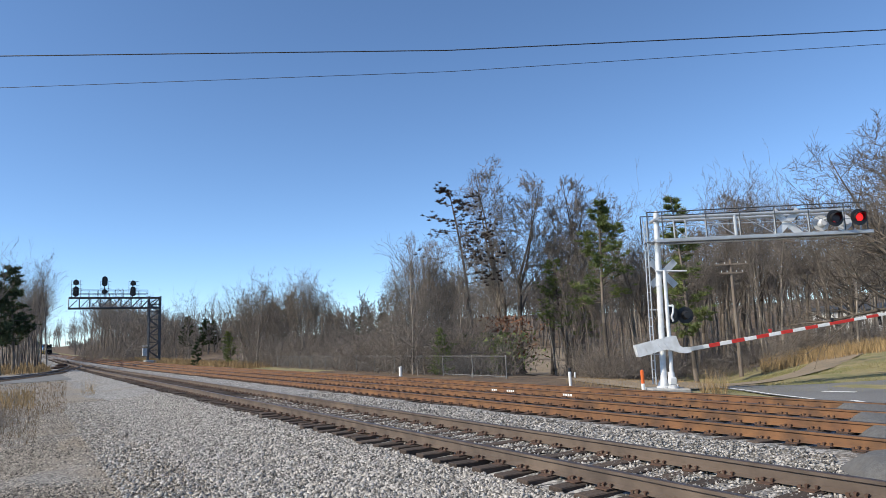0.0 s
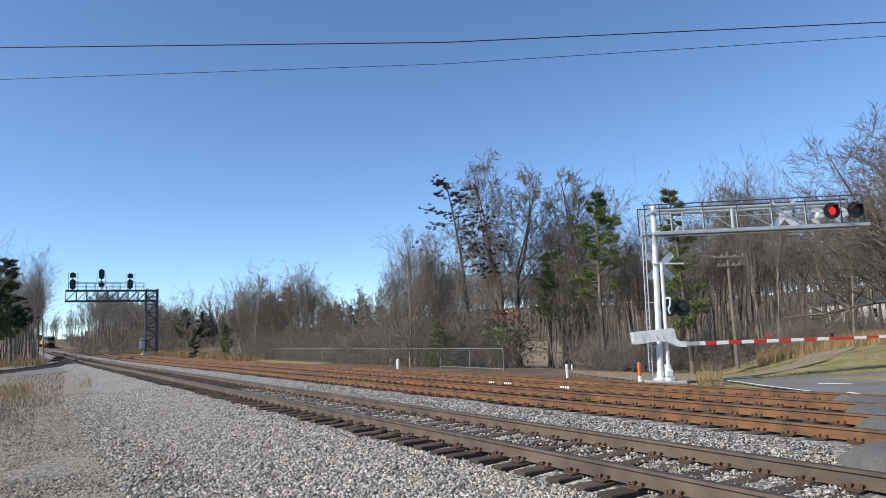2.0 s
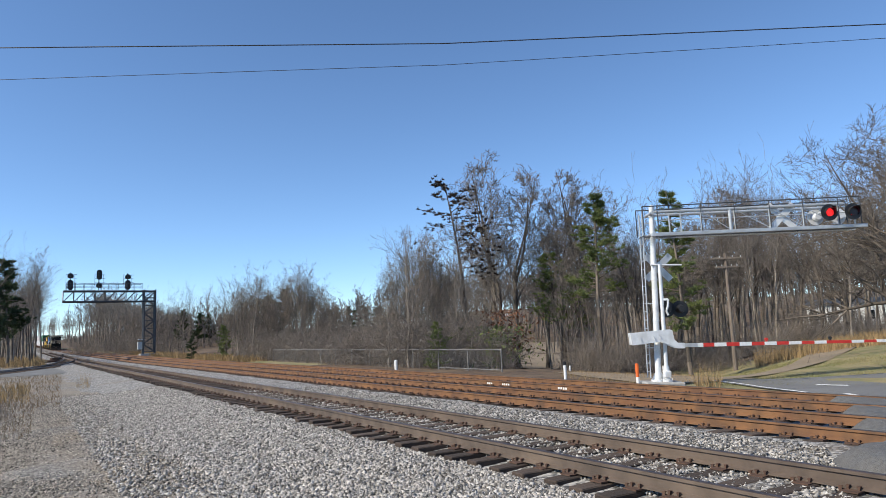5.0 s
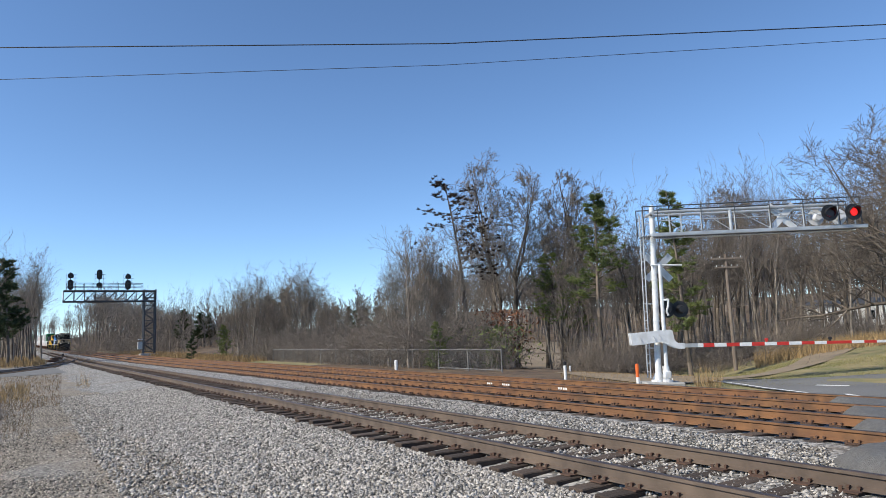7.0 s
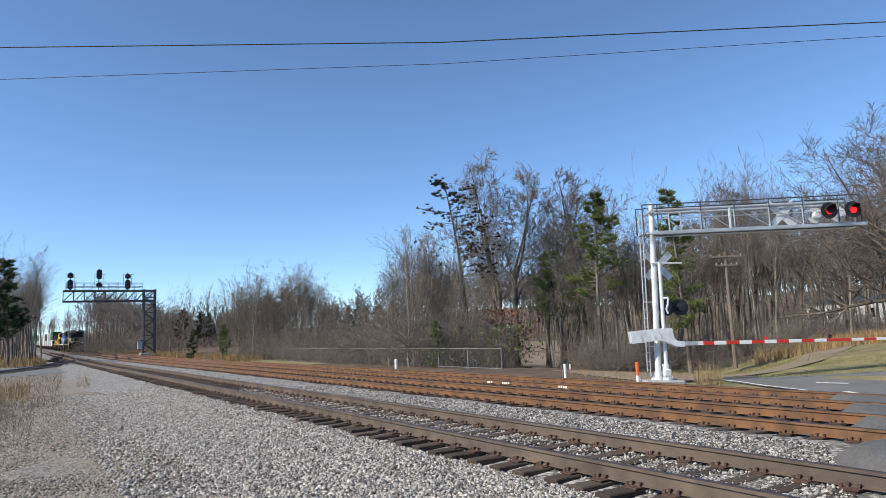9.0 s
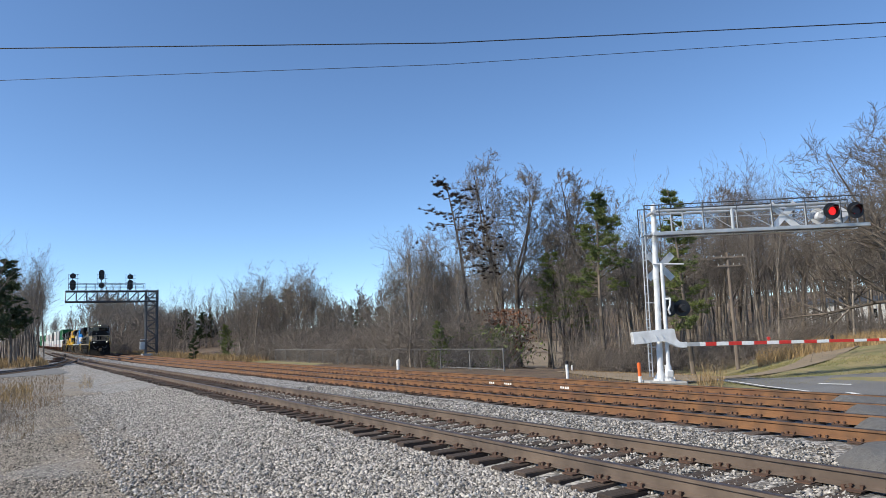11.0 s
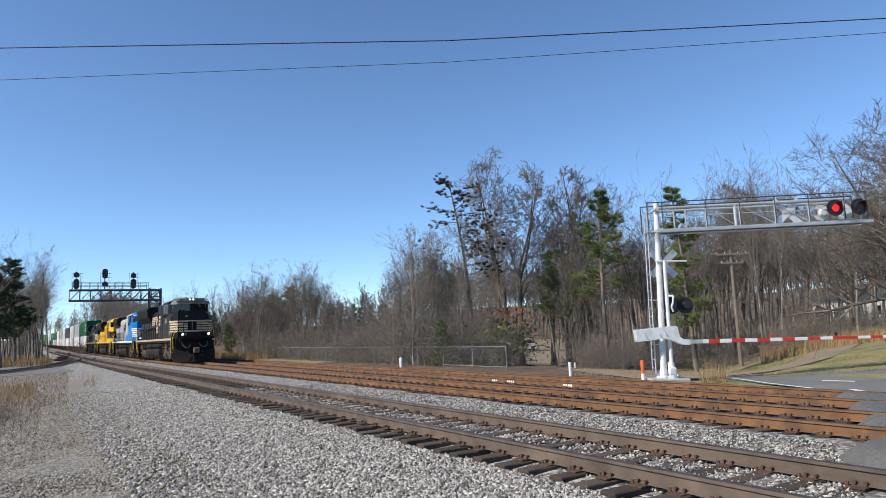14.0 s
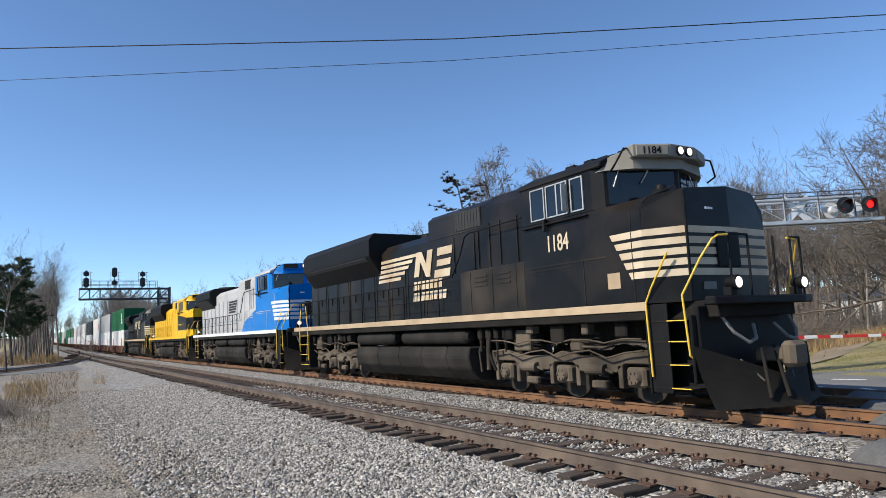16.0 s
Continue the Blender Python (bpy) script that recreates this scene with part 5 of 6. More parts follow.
        for s in (-1, 1):
            bm = BM()
            for z in (0.42, 0.82, 1.22, 1.58):
                box(bm, (s * 1.12, min(fy(near - 0.02), fy(back + 0.02)), z - 0.02), (s * 1.48, max(fy(near - 0.02), fy(back + 0.02)), z))
            pieces("step", bm, P_UNDER, L)
            bm = BM()
            deep = -1.5 if front == 1 else back + 0.04
            for z in (0.42, 0.82, 1.22, 1.58):
                box(bm, (s * 1.485, min(fy(near - 0.04), fy(deep)), z - 0.014), (s * 1.5, max(fy(near - 0.04), fy(deep)), z + 0.004))
            pieces("step_edge", bm, S["rail_end"], L)
            for run in ([(s * 1.52, fy(back + 0.06), 0.6), (s * 1.54, fy(back + 0.04), 1.9), (s * 1.52, fy(back + 0.16), 2.15), (s * 1.44, fy(back + 0.52), 2.78)],
                        [(s * 1.4, fy(near + 0.04), 0.88), (s * 1.5, fy(near), 0.98), (s * 1.53, fy(near - 0.04), 2.0), (s * 1.36, fy(near + 0.25), 2.6), (s * 1.22, fy(near + 0.42), 2.92), (s * 1.12, fy(near + 0.46), 2.98), (s * 0.85, fy(near + 0.46), 3.0)]):
                bm = BM()
                path_tube(bm, run, 0.019)
                part("grab_rail", bm, S["rail_end"], L, "bent grab rail beside the steps")
        bm = BM()
        for x in (-1.25, -0.95, -0.42, 0.32, 0.85):
            tube(bm, (x, fy(-0.6), 1.93), (x, fy(-0.6), 3.02), 0.022, 0.022, 8)
        for a, b in ((-1.25, -0.95), (0.32, 0.85)):
            tube(bm, (a, fy(-0.6), 3.02), (b, fy(-0.6), 3.02), 0.022, 0.022, 8)
        part("end_rail", bm, P_ROOF, L)
    # tank and reservoirs
    bm = BM()
    tank = [(-1.38, 1.12), (1.38, 1.12), (1.44, 0.85), (1.36, 0.55), (1.05, 0.24), (-1.05, 0.24), (-1.36, 0.55), (-1.44, 0.85)]
    prism(bm, tank, -15.6, -8.5, "y", 0.04)
    for y in (-9.6, -11.0, -12.4, -13.9):
        prism(bm, [(x * 1.006, z if z > 0.5 else z - 0.008) for x, z in tank], y - 0.02, y + 0.02, "y")
    part("fuel_tank", bm, P_TANK, L, "dusty black fuel tank")
    for s in (-1, 1):
        for a, b in ((-8.6, -12.3), (-12.8, -15.6)):
            bm = BM()
            rounded_tank(bm, s * 1.22, 1.38, 0.2, a, b)
            part("air_reservoir", bm, P_TANK, L)
        bm = BM()
        for k in range(8):
            y = -7.0 + (-0.35 * k if k < 4 else -8.6 - 0.3 * k)
            box(bm, (s * 1.1, y - 0.1, 1.3), (s * 1.36, y + 0.08, 1.56), 0.03)
            tube(bm, (s * 1.3, y, 1.0), (s * 1.3, y, 1.35), 0.03, 0.05, 8)
        path_tube(bm, [(s * 1.35, -7.4, 0.55), (s * 1.4, -7.6, 1.0), (s * 1.32, -7.6, 1.5)], 0.04)
        pieces("pipework", bm, P_UNDER, L)
    for s in (-1, 1):
        for end in (-2.75, -15.9):
            for x, z, dip in ((1.33, 1.24, 0.05), (1.3, 0.98, 0.09)):
                bm = BM()
                path_tube(bm, [(s * x, end - 0.48 * k, z + dip * math.sin(2.1 * k + 9 * dip)) for k in range(11)], 0.018, 6)
                part("brake_pipe", bm, P_TRUCK, L)
            for k, (dy, z0, z1, w) in enumerate(((0.5, 1.3, 1.58, 0.16), (1.5, 1.36, 1.6, 0.1), (2.35, 1.2, 1.58, 0.22), (3.3, 1.4, 1.6, 0.12), (4.1, 1.28, 1.56, 0.15))):
                bm = BM()
                box(bm, (s * 1.12, end - dy - w, z0), (s * 1.36, end - dy + w, z1), 0.03)
                part("underframe_box", bm, P_TRUCK if k % 2 else P_UNDER, L)
    truck(L, -5.15, 2.05)
    truck(L, -18.35, 2.05)
    # nose and cab
    nose = [(0, -1.63), (1.14, -1.71), (1.52, -2.38), (-1.52, -2.38), (-1.14, -1.71)]
    split = S.get("split", 3.3)
    bm = BM()
    prism(bm, nose, 1.9, split, "z")
    part("nose", bm, S["nose_low"], L, "lower nose")
    # the faceted hood over the nose, sloping up to the windscreen
    bm = BM()
    base = [bm.verts.new((x, y, split + 0.001)) for x, y in nose]
    crown = [bm.verts.new(v) for v in ((0, -1.65, 4.02), (1.1, -1.73, 3.93), (1.5, -2.38, 3.62), (-1.5, -2.38, 3.62), (-0.85, -1.72, 3.96))]
    low = bm.verts.new((-1.13, -1.715, 3.62))
    back = [bm.verts.new(v) for v in ((1.5, -3.56, 3.82), (0, -2.64, 4.0), (-1.5, -3.56, 3.82))]
    foot = [bm.verts.new((x, -3.56, split + 0.001)) for x in (1.5, -1.5)]
    for f in ((base[0], base[1], crown[1], crown[0]), (base[1], base[2], crown[2], crown[1]), (base[2], foot[0], back[0], crown[2]),
              (base[0], crown[0], crown[4], low, base[4]), (base[4], low, crown[3], base[3]), (low, crown[4], crown[3]), (base[3], crown[3], back[2], foot[1]),
              (crown[1], crown[2], back[0]), (crown[1], back[0], back[1], crown[0]), (crown[0], back[1], back[2], crown[4]), (crown[4], back[2], crown[3])):
        bm.faces.new(f)
    part("nose_hood", bm, S["nose_high"], L, "faceted hood below the windscreen")
    bm = BM()
    box(bm, (0.75, -2.5, 3.92), (1.05, -2.25, 4.04), 0.03)
    tube(bm, (0.9, -2.38, 4.03), (0.9, -2.38, 4.12), 0.12, 0.1, 12)
    part("horn_cover", bm, P_ROOF, L)
    bm = BM()
    path_tube(bm, [(1.38, -2.5, 3.74), (1.36, -2.3, 3.86), (1.12, -1.9, 4.0), (1.1, -1.86, 3.94)], 0.014, 6)
    part("nose_grab", bm, P_ROOF, L)
    bm = BM()
    box(bm, (1.1, -1.74, 2.0), (1.155, -1.69, 3.9), 0.01)
    for z in (2.3, 3.2, 3.6):
        tube(bm, (1.15, -1.69, z), (1.15, -1.69, z + 0.14), 0.028, 0.028, 8)
    part("nose_hinge", bm, P_ROOF, L)
    if S.get("stripe"):
        for k in range(5):
            z = 2.36 + k * 0.19
            bm = BM()
            prism(bm, [(0, -1.624), (1.146, -1.704), (1.527, -2.376), (1.5, -2.4), (0, -1.7), (-1.5, -2.4), (-1.527, -2.376), (-1.146, -1.704)], z, z + 0.125, "z")
            for s in (-1, 1):
                prism(bm, [(-2.376, z), (-2.7 - 0.105 * k, z), (-2.76 - 0.105 * k, z + 0.125), (-2.376, z + 0.125)], s * 1.521, s * 1.527, "x")
            part("nose_stripe", bm, S["stripe"], L, "cream stripe across the nose")
        bm = BM()
        for x in (-0.05, 0.3):
            box(bm, (x - 0.16, -1.66, 2.5), (x + 0.14, -1.61, 3.16), 0.02)
        part("nose_emblem", bm, P_ROOF, L, "dark emblem shape")
    bm = BM()
    box(bm, (0.5, -1.7, 2.1), (0.82, -1.655, 2.24), 0.005)
    part("nose_plate", bm, P_VISOR, L, "small plate")
    bm = BM()
    box(bm, (0.42, -1.7, 3.56), (0.62, -1.66, 3.6))
    part("nose_handle", bm, P_WHITE, L)
    bm = BM()
    prism(bm, [(-5.86, 1.9), (-2.381, 1.9), (-2.381, 3.62), (-3.56, 3.82), (-5.86, 3.82)], -1.52, 1.52, "x", 0.015)
    part("cab_side", bm, S["cab_low"], L, "lower cab walls")
    cab = [(0, -2.68), (1.42, -3.32), (1.52, -3.58), (1.52, -5.86), (-1.52, -5.86), (-1.52, -3.58), (-1.42, -3.32)]
    bm = BM()
    prism(bm, cab, 3.821, 4.66, "z")
    part("cab", bm, S["cab"], L)
    bm = BM()
    prism(bm, [(-1.56, 4.64), (1.56, 4.64), (1.5, 4.76), (1.1, 4.95), (0.7, 5.02), (-0.7, 5.02), (-1.1, 4.95), (-1.5, 4.76)], -5.9, -3.3, "y", 0.02)
    for k in range(5):
        box(bm, (0.1 + 0.1 * (k % 2), -5.6 + 0.5 * k, 5.02), (0.7 + 0.1 * (k % 2), -5.3 + 0.5 * k, 5.08 + 0.03 * (k % 3)), 0.02)
    part("cab_roof", bm, S["roof"], L)
    bm = BM()
    rim = [(0, -2.56), (1.0, -2.9), (1.46, -3.3), (1.5, -3.6), (-1.5, -3.6), (-1.46, -3.3), (-1.0, -2.9)]
    a = [bm.verts.new((x, y, 4.56)) for x, y in rim]
    b = [bm.verts.new((x * (0.93 if abs(x) > 1.2 else 1), y - 0.06, 4.8 if abs(x) > 1.2 else 4.98)) for x, y in rim]
    bm.faces.new(a), bm.faces.new(b[::-1])
    for k in range(7):
        bm.faces.new((a[k], a[(k + 1) % 7], b[(k + 1) % 7], b[k]))
    part("cab_visor", bm, S["visor"], L, "grey-tan brow over the windscreen")
    bm = BM()
    prism(bm, [(-0.36, -2.5), (0.36, -2.5), (1.08, -2.84), (1.0, -3.1), (-1.0, -3.1), (-1.08, -2.84)], 4.77, 5.03, "z", 0.02)
    part("headlight_box", bm, S["visor"], L)
    turned = math.degrees(math.atan2(-0.34, 0.72))
    for s in (-1, 1):
        face = Matrix.Translation((s * 0.72, -2.665, 4.9)) @ pose(0, 0, 0, 0, 0, s * turned)
        bm = BM()
        box(bm, (-0.33, -0.02, -0.105), (0.33, 0.02, 0.105), 0.012)
        part("number_board", bm, S.get("board", P_VISOR), L, "number board", face)
        if s == 1 and S.get("number"):
            lettering(S["number"], 0.2, L, face @ pose(0.22, 0.023, -0.07, 90, 0, 180), P_ROOF)
        bm = BM()
        tube(bm, (s * 0.13, -2.52, 4.9), (s * 0.13, -2.46, 4.9), 0.1, 0.1, 18)
        part("headlight_rim", bm, P_ROOF, L)
        bm = BM()
        tube(bm, (s * 0.13, -2.47, 4.9), (s * 0.13, -2.455, 4.9), 0.082, 0.075, 16)
        part("headlight", bm, P_HEAD, L, "lit headlight")
        bm = BM()
        tube(bm, (s * 0.95, -1.12, 2.17), (s * 0.95, -0.94, 2.17), 0.08, 0.12, 16)
        box(bm, (s * 0.87, -1.16, 1.95), (s * 1.03, -1.0, 2.1), 0.01)
        tube(bm, (s * 0.95, -0.94, 2.17), (s * 0.95, -0.9, 2.17), 0.125, 0.125, 18)
        part("ditch_light_housing", bm, P_ROOF, L)
        bm = BM()
        tube(bm, (s * 0.95, -0.91, 2.17), (s * 0.95, -0.893, 2.17), 0.1, 0.09, 16)
        part("ditch_light", bm, P_DITCH, L, "lit ditch light")
        # windscreen: one pane each side of the middle post
        bm = BM()
        a, b = Vector((s * 0.1, -2.725)), Vector((s * 1.36, -3.293))
        prism(bm, [(a.x, a.y + 0.002), (b.x, b.y + 0.002), (b.x, b.y + 0.02), (a.x, a.y + 0.02)], 3.9, 4.56, "z")
        part("windscreen", bm, P_GLASS, L, "dark windscreen pane")
        for p, q in (((s * 1.16, -3.16, 4.58), (s * 1.28, -3.2, 4.24)), ((s * 0.62, -2.9, 4.55), (s * 0.78, -2.95, 4.3))):
            bm = BM()
            tube(bm, p, q, 0.013, 0.013, 6)
            part("wiper", bm, P_FRAME, L)
        for y0, y1 in ((-3.82, -4.17), (-4.29, -4.95), (-5.03, -5.48)):
            bm = BM()
            box(bm, (s * 1.515, y1, 3.9), (s * 1.53, y0, 4.56), 0.003)
            part("side_window", bm, P_GLASS, L, "dark cab window")
            bm = BM()
            for y in (y0, y1):
                box(bm, (s * 1.52, y - 0.016, 3.88), (s * 1.545, y + 0.016, 4.58))
            for z in (3.89, 4.57):
                box(bm, (s * 1.52, y1, z - 0.013), (s * 1.543, y0, z + 0.013))
            if y0 == -4.29:
                box(bm, (s * 1.52, -4.64, 3.89), (s * 1.542, -4.6, 4.57))
            part("window_frame", bm, P_FRAME if not ge else P_ROOF, L)
        bm = BM()
        box(bm, (s * 1.54, -4.3, 3.92), (s * 1.7, -4.27, 4.5), 0.008)
        part("wind_deflector", bm, P_FRAME, L, "small glazed wind deflector")
        bm = BM()
        path_tube(bm, [(s * 1.05, -3.0, 4.98), (s * 1.3, -2.86, 4.92), (s * 1.5, -2.92, 4.6), (s * 1.45, -3.1, 4.5)], 0.02)
        part("roof_grab", bm, P_ROOF, L)
        bm = BM()
        tube(bm, (s * 1.6, -5.0, 3.6), (s * 1.6, -5.0, 3.86), 0.05, 0.035, 8)
        box(bm, (s * 1.52, -5.03, 3.8), (s * 1.6, -4.97, 3.86))
        part("mirror_bracket", bm, P_ROOF, L)
        bm = BM()
        box(bm, (s * 1.52, -5.8, 3.73), (s * 1.6, -3.7, 3.76), 0.01)
        part("arm_rest", bm, P_ROOF, L)
    # equipment cabinet, hood, radiator
    bm = BM()
    box(bm, (-1.5, -8.6, 1.9), (1.5, -5.87, 3.05), 0.03)
    for y in (-6.7, -7.65):
        for z in (2.62, 2.73, 2.84):
            box(bm, (1.5, y - 0.28, z), (1.515, y + 0.28, z + 0.045))
    part("equipment_cabinet", bm, S["cabinet"], L)
    bm = BM()
    hoodz = 4.55 if ge else 4.42
    prism(bm, [(-1.12, 1.9), (1.12, 1.9), (1.12, hoodz - 0.25), (0.85, hoodz), (-0.85, hoodz), (-1.12, hoodz - 0.25)], -20.7, -9.5, "y")
    part("engine_hood", bm, S["hood"], L)
    bm = BM()
    prism(bm, [(-1.3, 3.05), (1.3, 3.05), (1.3, 4.6), (1.05, 4.9), (-1.05, 4.9), (-1.3, 4.6)], -7.6, -5.87, "y", 0.02)
    prism(bm, [(-1.125, 1.9), (1.125, 1.9), (1.125, 4.75), (0.95, 4.9), (-0.95, 4.9), (-1.125, 4.75)], -10.8, -7.6, "y", 0.02)
    part("blower_hood", bm, S["hood"], L)
    bm = BM()
    for s in (-1, 1):
        box(bm, (s * 1.12, -9.3, 4.24), (s * 1.14, -8.05, 4.74), 0.003)
        for k in range(9):
            box(bm, (s * 1.14, -9.25 + 0.145 * k, 4.26), (s * 1.15, -9.22 + 0.145 * k, 4.72))
    pieces("intake_grille", bm, P_GRILLE, L)
    bm = BM()
    for s in (-1, 1):
        for k in range(9):
            y = -10.1 - 1.12 * k
            for dy in (0, 0.95):
                box(bm, (s * 1.12, y - dy - 0.015, 2.0), (s * 1.135, y - dy + 0.015, 3.9))
            tube(bm, (s * 1.14, y - 0.48, 2.7), (s * 1.14, y - 0.48, 2.95), 0.02, 0.02, 6)
            box(bm, (s * 1.12, y - 0.8, 2.1), (s * 1.13, y - 0.15, 2.12))
        for y in (-6.2, -7.15, -8.1):
            box(bm, (s * 1.5, y - 0.01, 2.0), (s * 1.512, y + 0.01, 3.0))
        for y in (-6.1, -6.32, -7.0, -7.45):
            box(bm, (s * 1.3, y - 0.015, 3.1), (s * 1.325, y + 0.015, 4.2))
        for y in (-8.2, -8.4, -9.4):
            box(bm, (s * 1.125, y - 0.015, 3.1), (s * 1.15, y + 0.015, 4.1))
        box(bm, (s * 1.125, -10.78, 4.18), (s * 1.14, -7.62, 4.21))
        for y in (-2.64, -3.95):
            box(bm, (s * 1.52, y - 0.01, 1.95), (s * 1.529, y + 0.01, 3.6 if y > -3 else 2.85))
        box(bm, (s * 1.52, -5.8, 2.84), (s * 1.531, -3.3, 2.87))
        box(bm, (s * 1.52, -5.7, 2.76), (s * 1.531, -4.3, 2.78))
    pieces("hood_door_seam", bm, P_DUSTY if S["hood"] == P_BLACK else S["hood"], L)
    bm = BM()
    if ge:
        prism(bm, [(-1.0, 3.6), (1.0, 3.6), (1.55, 4.2), (1.55, 4.62), (1.2, 4.85), (-1.2, 4.85), (-1.55, 4.62), (-1.55, 4.2)], -20.9, -16.4, "y", 0.02)
    else:
        prism(bm, [(-1.1, 3.45), (1.1, 3.45), (1.58, 4.12), (1.58, 4.68), (1.38, 4.9), (-1.38, 4.9), (-1.58, 4.68), (-1.58, 4.12)], -20.4, -14.0, "y", 0.02)
    part("radiator", bm, S["rad"], L, "flared radiator hood")
    bm = BM()
    for s in (-1, 1):
        y0, y1 = (-20.6, -16.7) if ge else (-20.1, -14.3)
        prism(bm, [(s * 1.05, 3.5), (s * 1.57, 4.08), (s * 1.56, 4.1), (s * 1.04, 3.52)], y0, y1, "y")
    pieces("radiator_screen", bm, P_GRILLE, L)
    bm = BM()
    for y in ((-17.5, -19.5) if ge else (-15.2, -17.2, -19.2)):
        tube(bm, (0, y, 4.85), (0, y, 4.98), 0.75, 0.72, 24)
    tube(bm, (0, -12.6, hoodz - 0.05), (0, -12.6, hoodz + 0.28), 0.35, 0.3, 14)
    for k in range(3):
        tube(bm, (0.2 * k - 0.2, -6.6, 4.84), (0.2 * k - 0.2, -6.1, 4.9), 0.04, 0.08, 10)
    pieces("roof_fan", bm, P_ROOF, L)
    # walkway rails
    for s in (-1, 1):
        bm = BM()
        rail_run(bm, s * 1.49, [-9.75 - 1.02 * k for k in range(12)], 1.9, 1.02)
        path_tube(bm, [(s * 1.49, -9.75, 2.92), (s * 1.49, -9.0, 2.98), (s * 1.5, -8.55, 3.5), (s * 1.5, -8.3, 3.95), (s * 1.5, -8.1, 4.02), (s * 1.5, -5.9, 4.06)], 0.02)
        part("handrail", bm, S["rail"], L, "walkway handrail")
    # writing on the right side
    if S.get("number"):
        lettering(S["number"], 0.5, L, Matrix.Translation((1.527, -5.05, 3.15)) @ pose(0, 0, 0, 90, 0, 90) @ Matrix.Diagonal((0.72, 1, 1, 1)), S["letter"])
    if S.get("logo"):
        x = 1.142
        bm = BM()
        for k in range(5):
            plates(bm, [(x, -14.2 + 0.05 * k, 3.2 + 0.155 * k, -12.6 + 0.26 * k, 3.3 + 0.155 * k, 0.05)])
        part("logo_stripe", bm, S["letter"], L, "white slanted bars of the emblem")
        # bold slanted blocks beside the bars
        bm = BM()
        for y in (-11.72, -11.05):
            plates(bm, [(x, y, 3.2, y + 0.3, 3.93, 0.2)])
        prism(bm, [(-11.5, 3.93), (-11.2, 3.93), (-10.72, 3.15), (-10.98, 3.15)], x + 0.001, x + 0.007, "x")
        plates(bm, [(x, -10.52, 3.08, -9.66, 3.3, 0.05), (x, -10.36, 3.4, -9.62, 3.58, 0.05), (x, -10.32, 3.7, -9.52, 3.92, 0.06)])
        part("logo_shape", bm, S["letter"], L, "white emblem shapes")
        for z, y0, y1 in ((2.8, -11.78, -10.05), (2.47, -11.82, -9.85)):
            bm = BM()
            yy = y0
            while yy < y1 - 0.1:
                plates(bm, [(x, yy, z, yy + 0.19, z + 0.25, 0.05)])
                yy += 0.245
            part("name_bar", bm, S["letter"], L, "cream bars of lettering")
        bm = BM()
        box(bm, (1.52, -3.3, 2.22), (1.528, -2.98, 2.52))
        part("decal", bm, P_SILL, L)
    if S.get("slash"):
        bm = BM()
        prism(bm, [(-5.87, 1.93), (-8.6, 1.93), (-8.2, 2.4), (-5.87, 3.0)], 1.502, 1.508, "x")
        part("blue_slash", bm, S["slash"], L, "blue paint sweeping back")
        bm = BM()
        for k in range(5):
            plates(bm, [(1.14, -13.0, 3.1 + 0.15 * k, -11.5 + 0.1 * k, 3.2 + 0.15 * k, 0.05)])
        part("emblem_bar", bm, P_GRILLE, L)
    if S.get("band"):
        bm = BM()
        plan_prism(bm, nose, 2.4, 3.29, 0.008)
        for s in (-1, 1):
            prism(bm, [(-2.376, 2.4), (-5.86, 2.4), (-5.86, 3.6), (-2.376, 3.29)], s * 1.522, s * 1.53, "x")
        part("black_band", bm, S["band"], L, "black band round the cab")
    L.scale = (1.03, 1.03, 1.03)
    return L


LEAD = dict(nose_low=P_BLACK, nose_high=P_BLACK, cab_low=P_BLACK, cab=P_BLACK, roof=P_ROOF, visor=P_VISOR, cabinet=P_DUSTY, hood=P_BLACK, rad=P_ROOF, sill=P_SILL,
            stripe=P_CREAM, rail=P_ROOF, rail_end=P_RAILYEL, letter=P_CREAM, number="1184", logo=True)
BLUE = dict(LEAD, ge=True, nose_low=P_BLUE, nose_high=P_BLUE, cab_low=P_BLUE, cab=P_BLUE, roof=P_GREY, visor=P_BLUE, cabinet=P_GREY, hood=P_GREY, rad=P_ROOF, sill=P_WHITE,
            stripe=P_WHITE, rail=P_ROOF, number="", logo=False, slash=P_BLUE, board=P_ROOF)
YELLOW = dict(LEAD, nose_low=P_YELLOW, nose_high=P_YELLOW, cab_low=P_YELLOW, cab=P_YELLOW, roof=P_YELLOW, visor=P_YELLOW, cabinet=P_YELLOW, hood=P_YELLOW, rad=P_ROOF, sill=P_YELLOW,
              stripe=None, rail=P_RAILYEL, number="", logo=False, band=P_BLACK, board=P_ROOF)
LAST = dict(LEAD, ge=True, number="", logo=True)
VEHICLES = [(locomotive("black freight locomotive with cream nose stripes and number 1184", LEAD), 0.0),
            (locomotive("blue and pale grey freight locomotive with white nose stripes", BLUE), 22.6),
            (locomotive("yellow freight locomotive with a black band round its cab", YELLOW), 45.2),
            (locomotive("black freight locomotive coupled behind the yellow one", LAST), 67.8)]

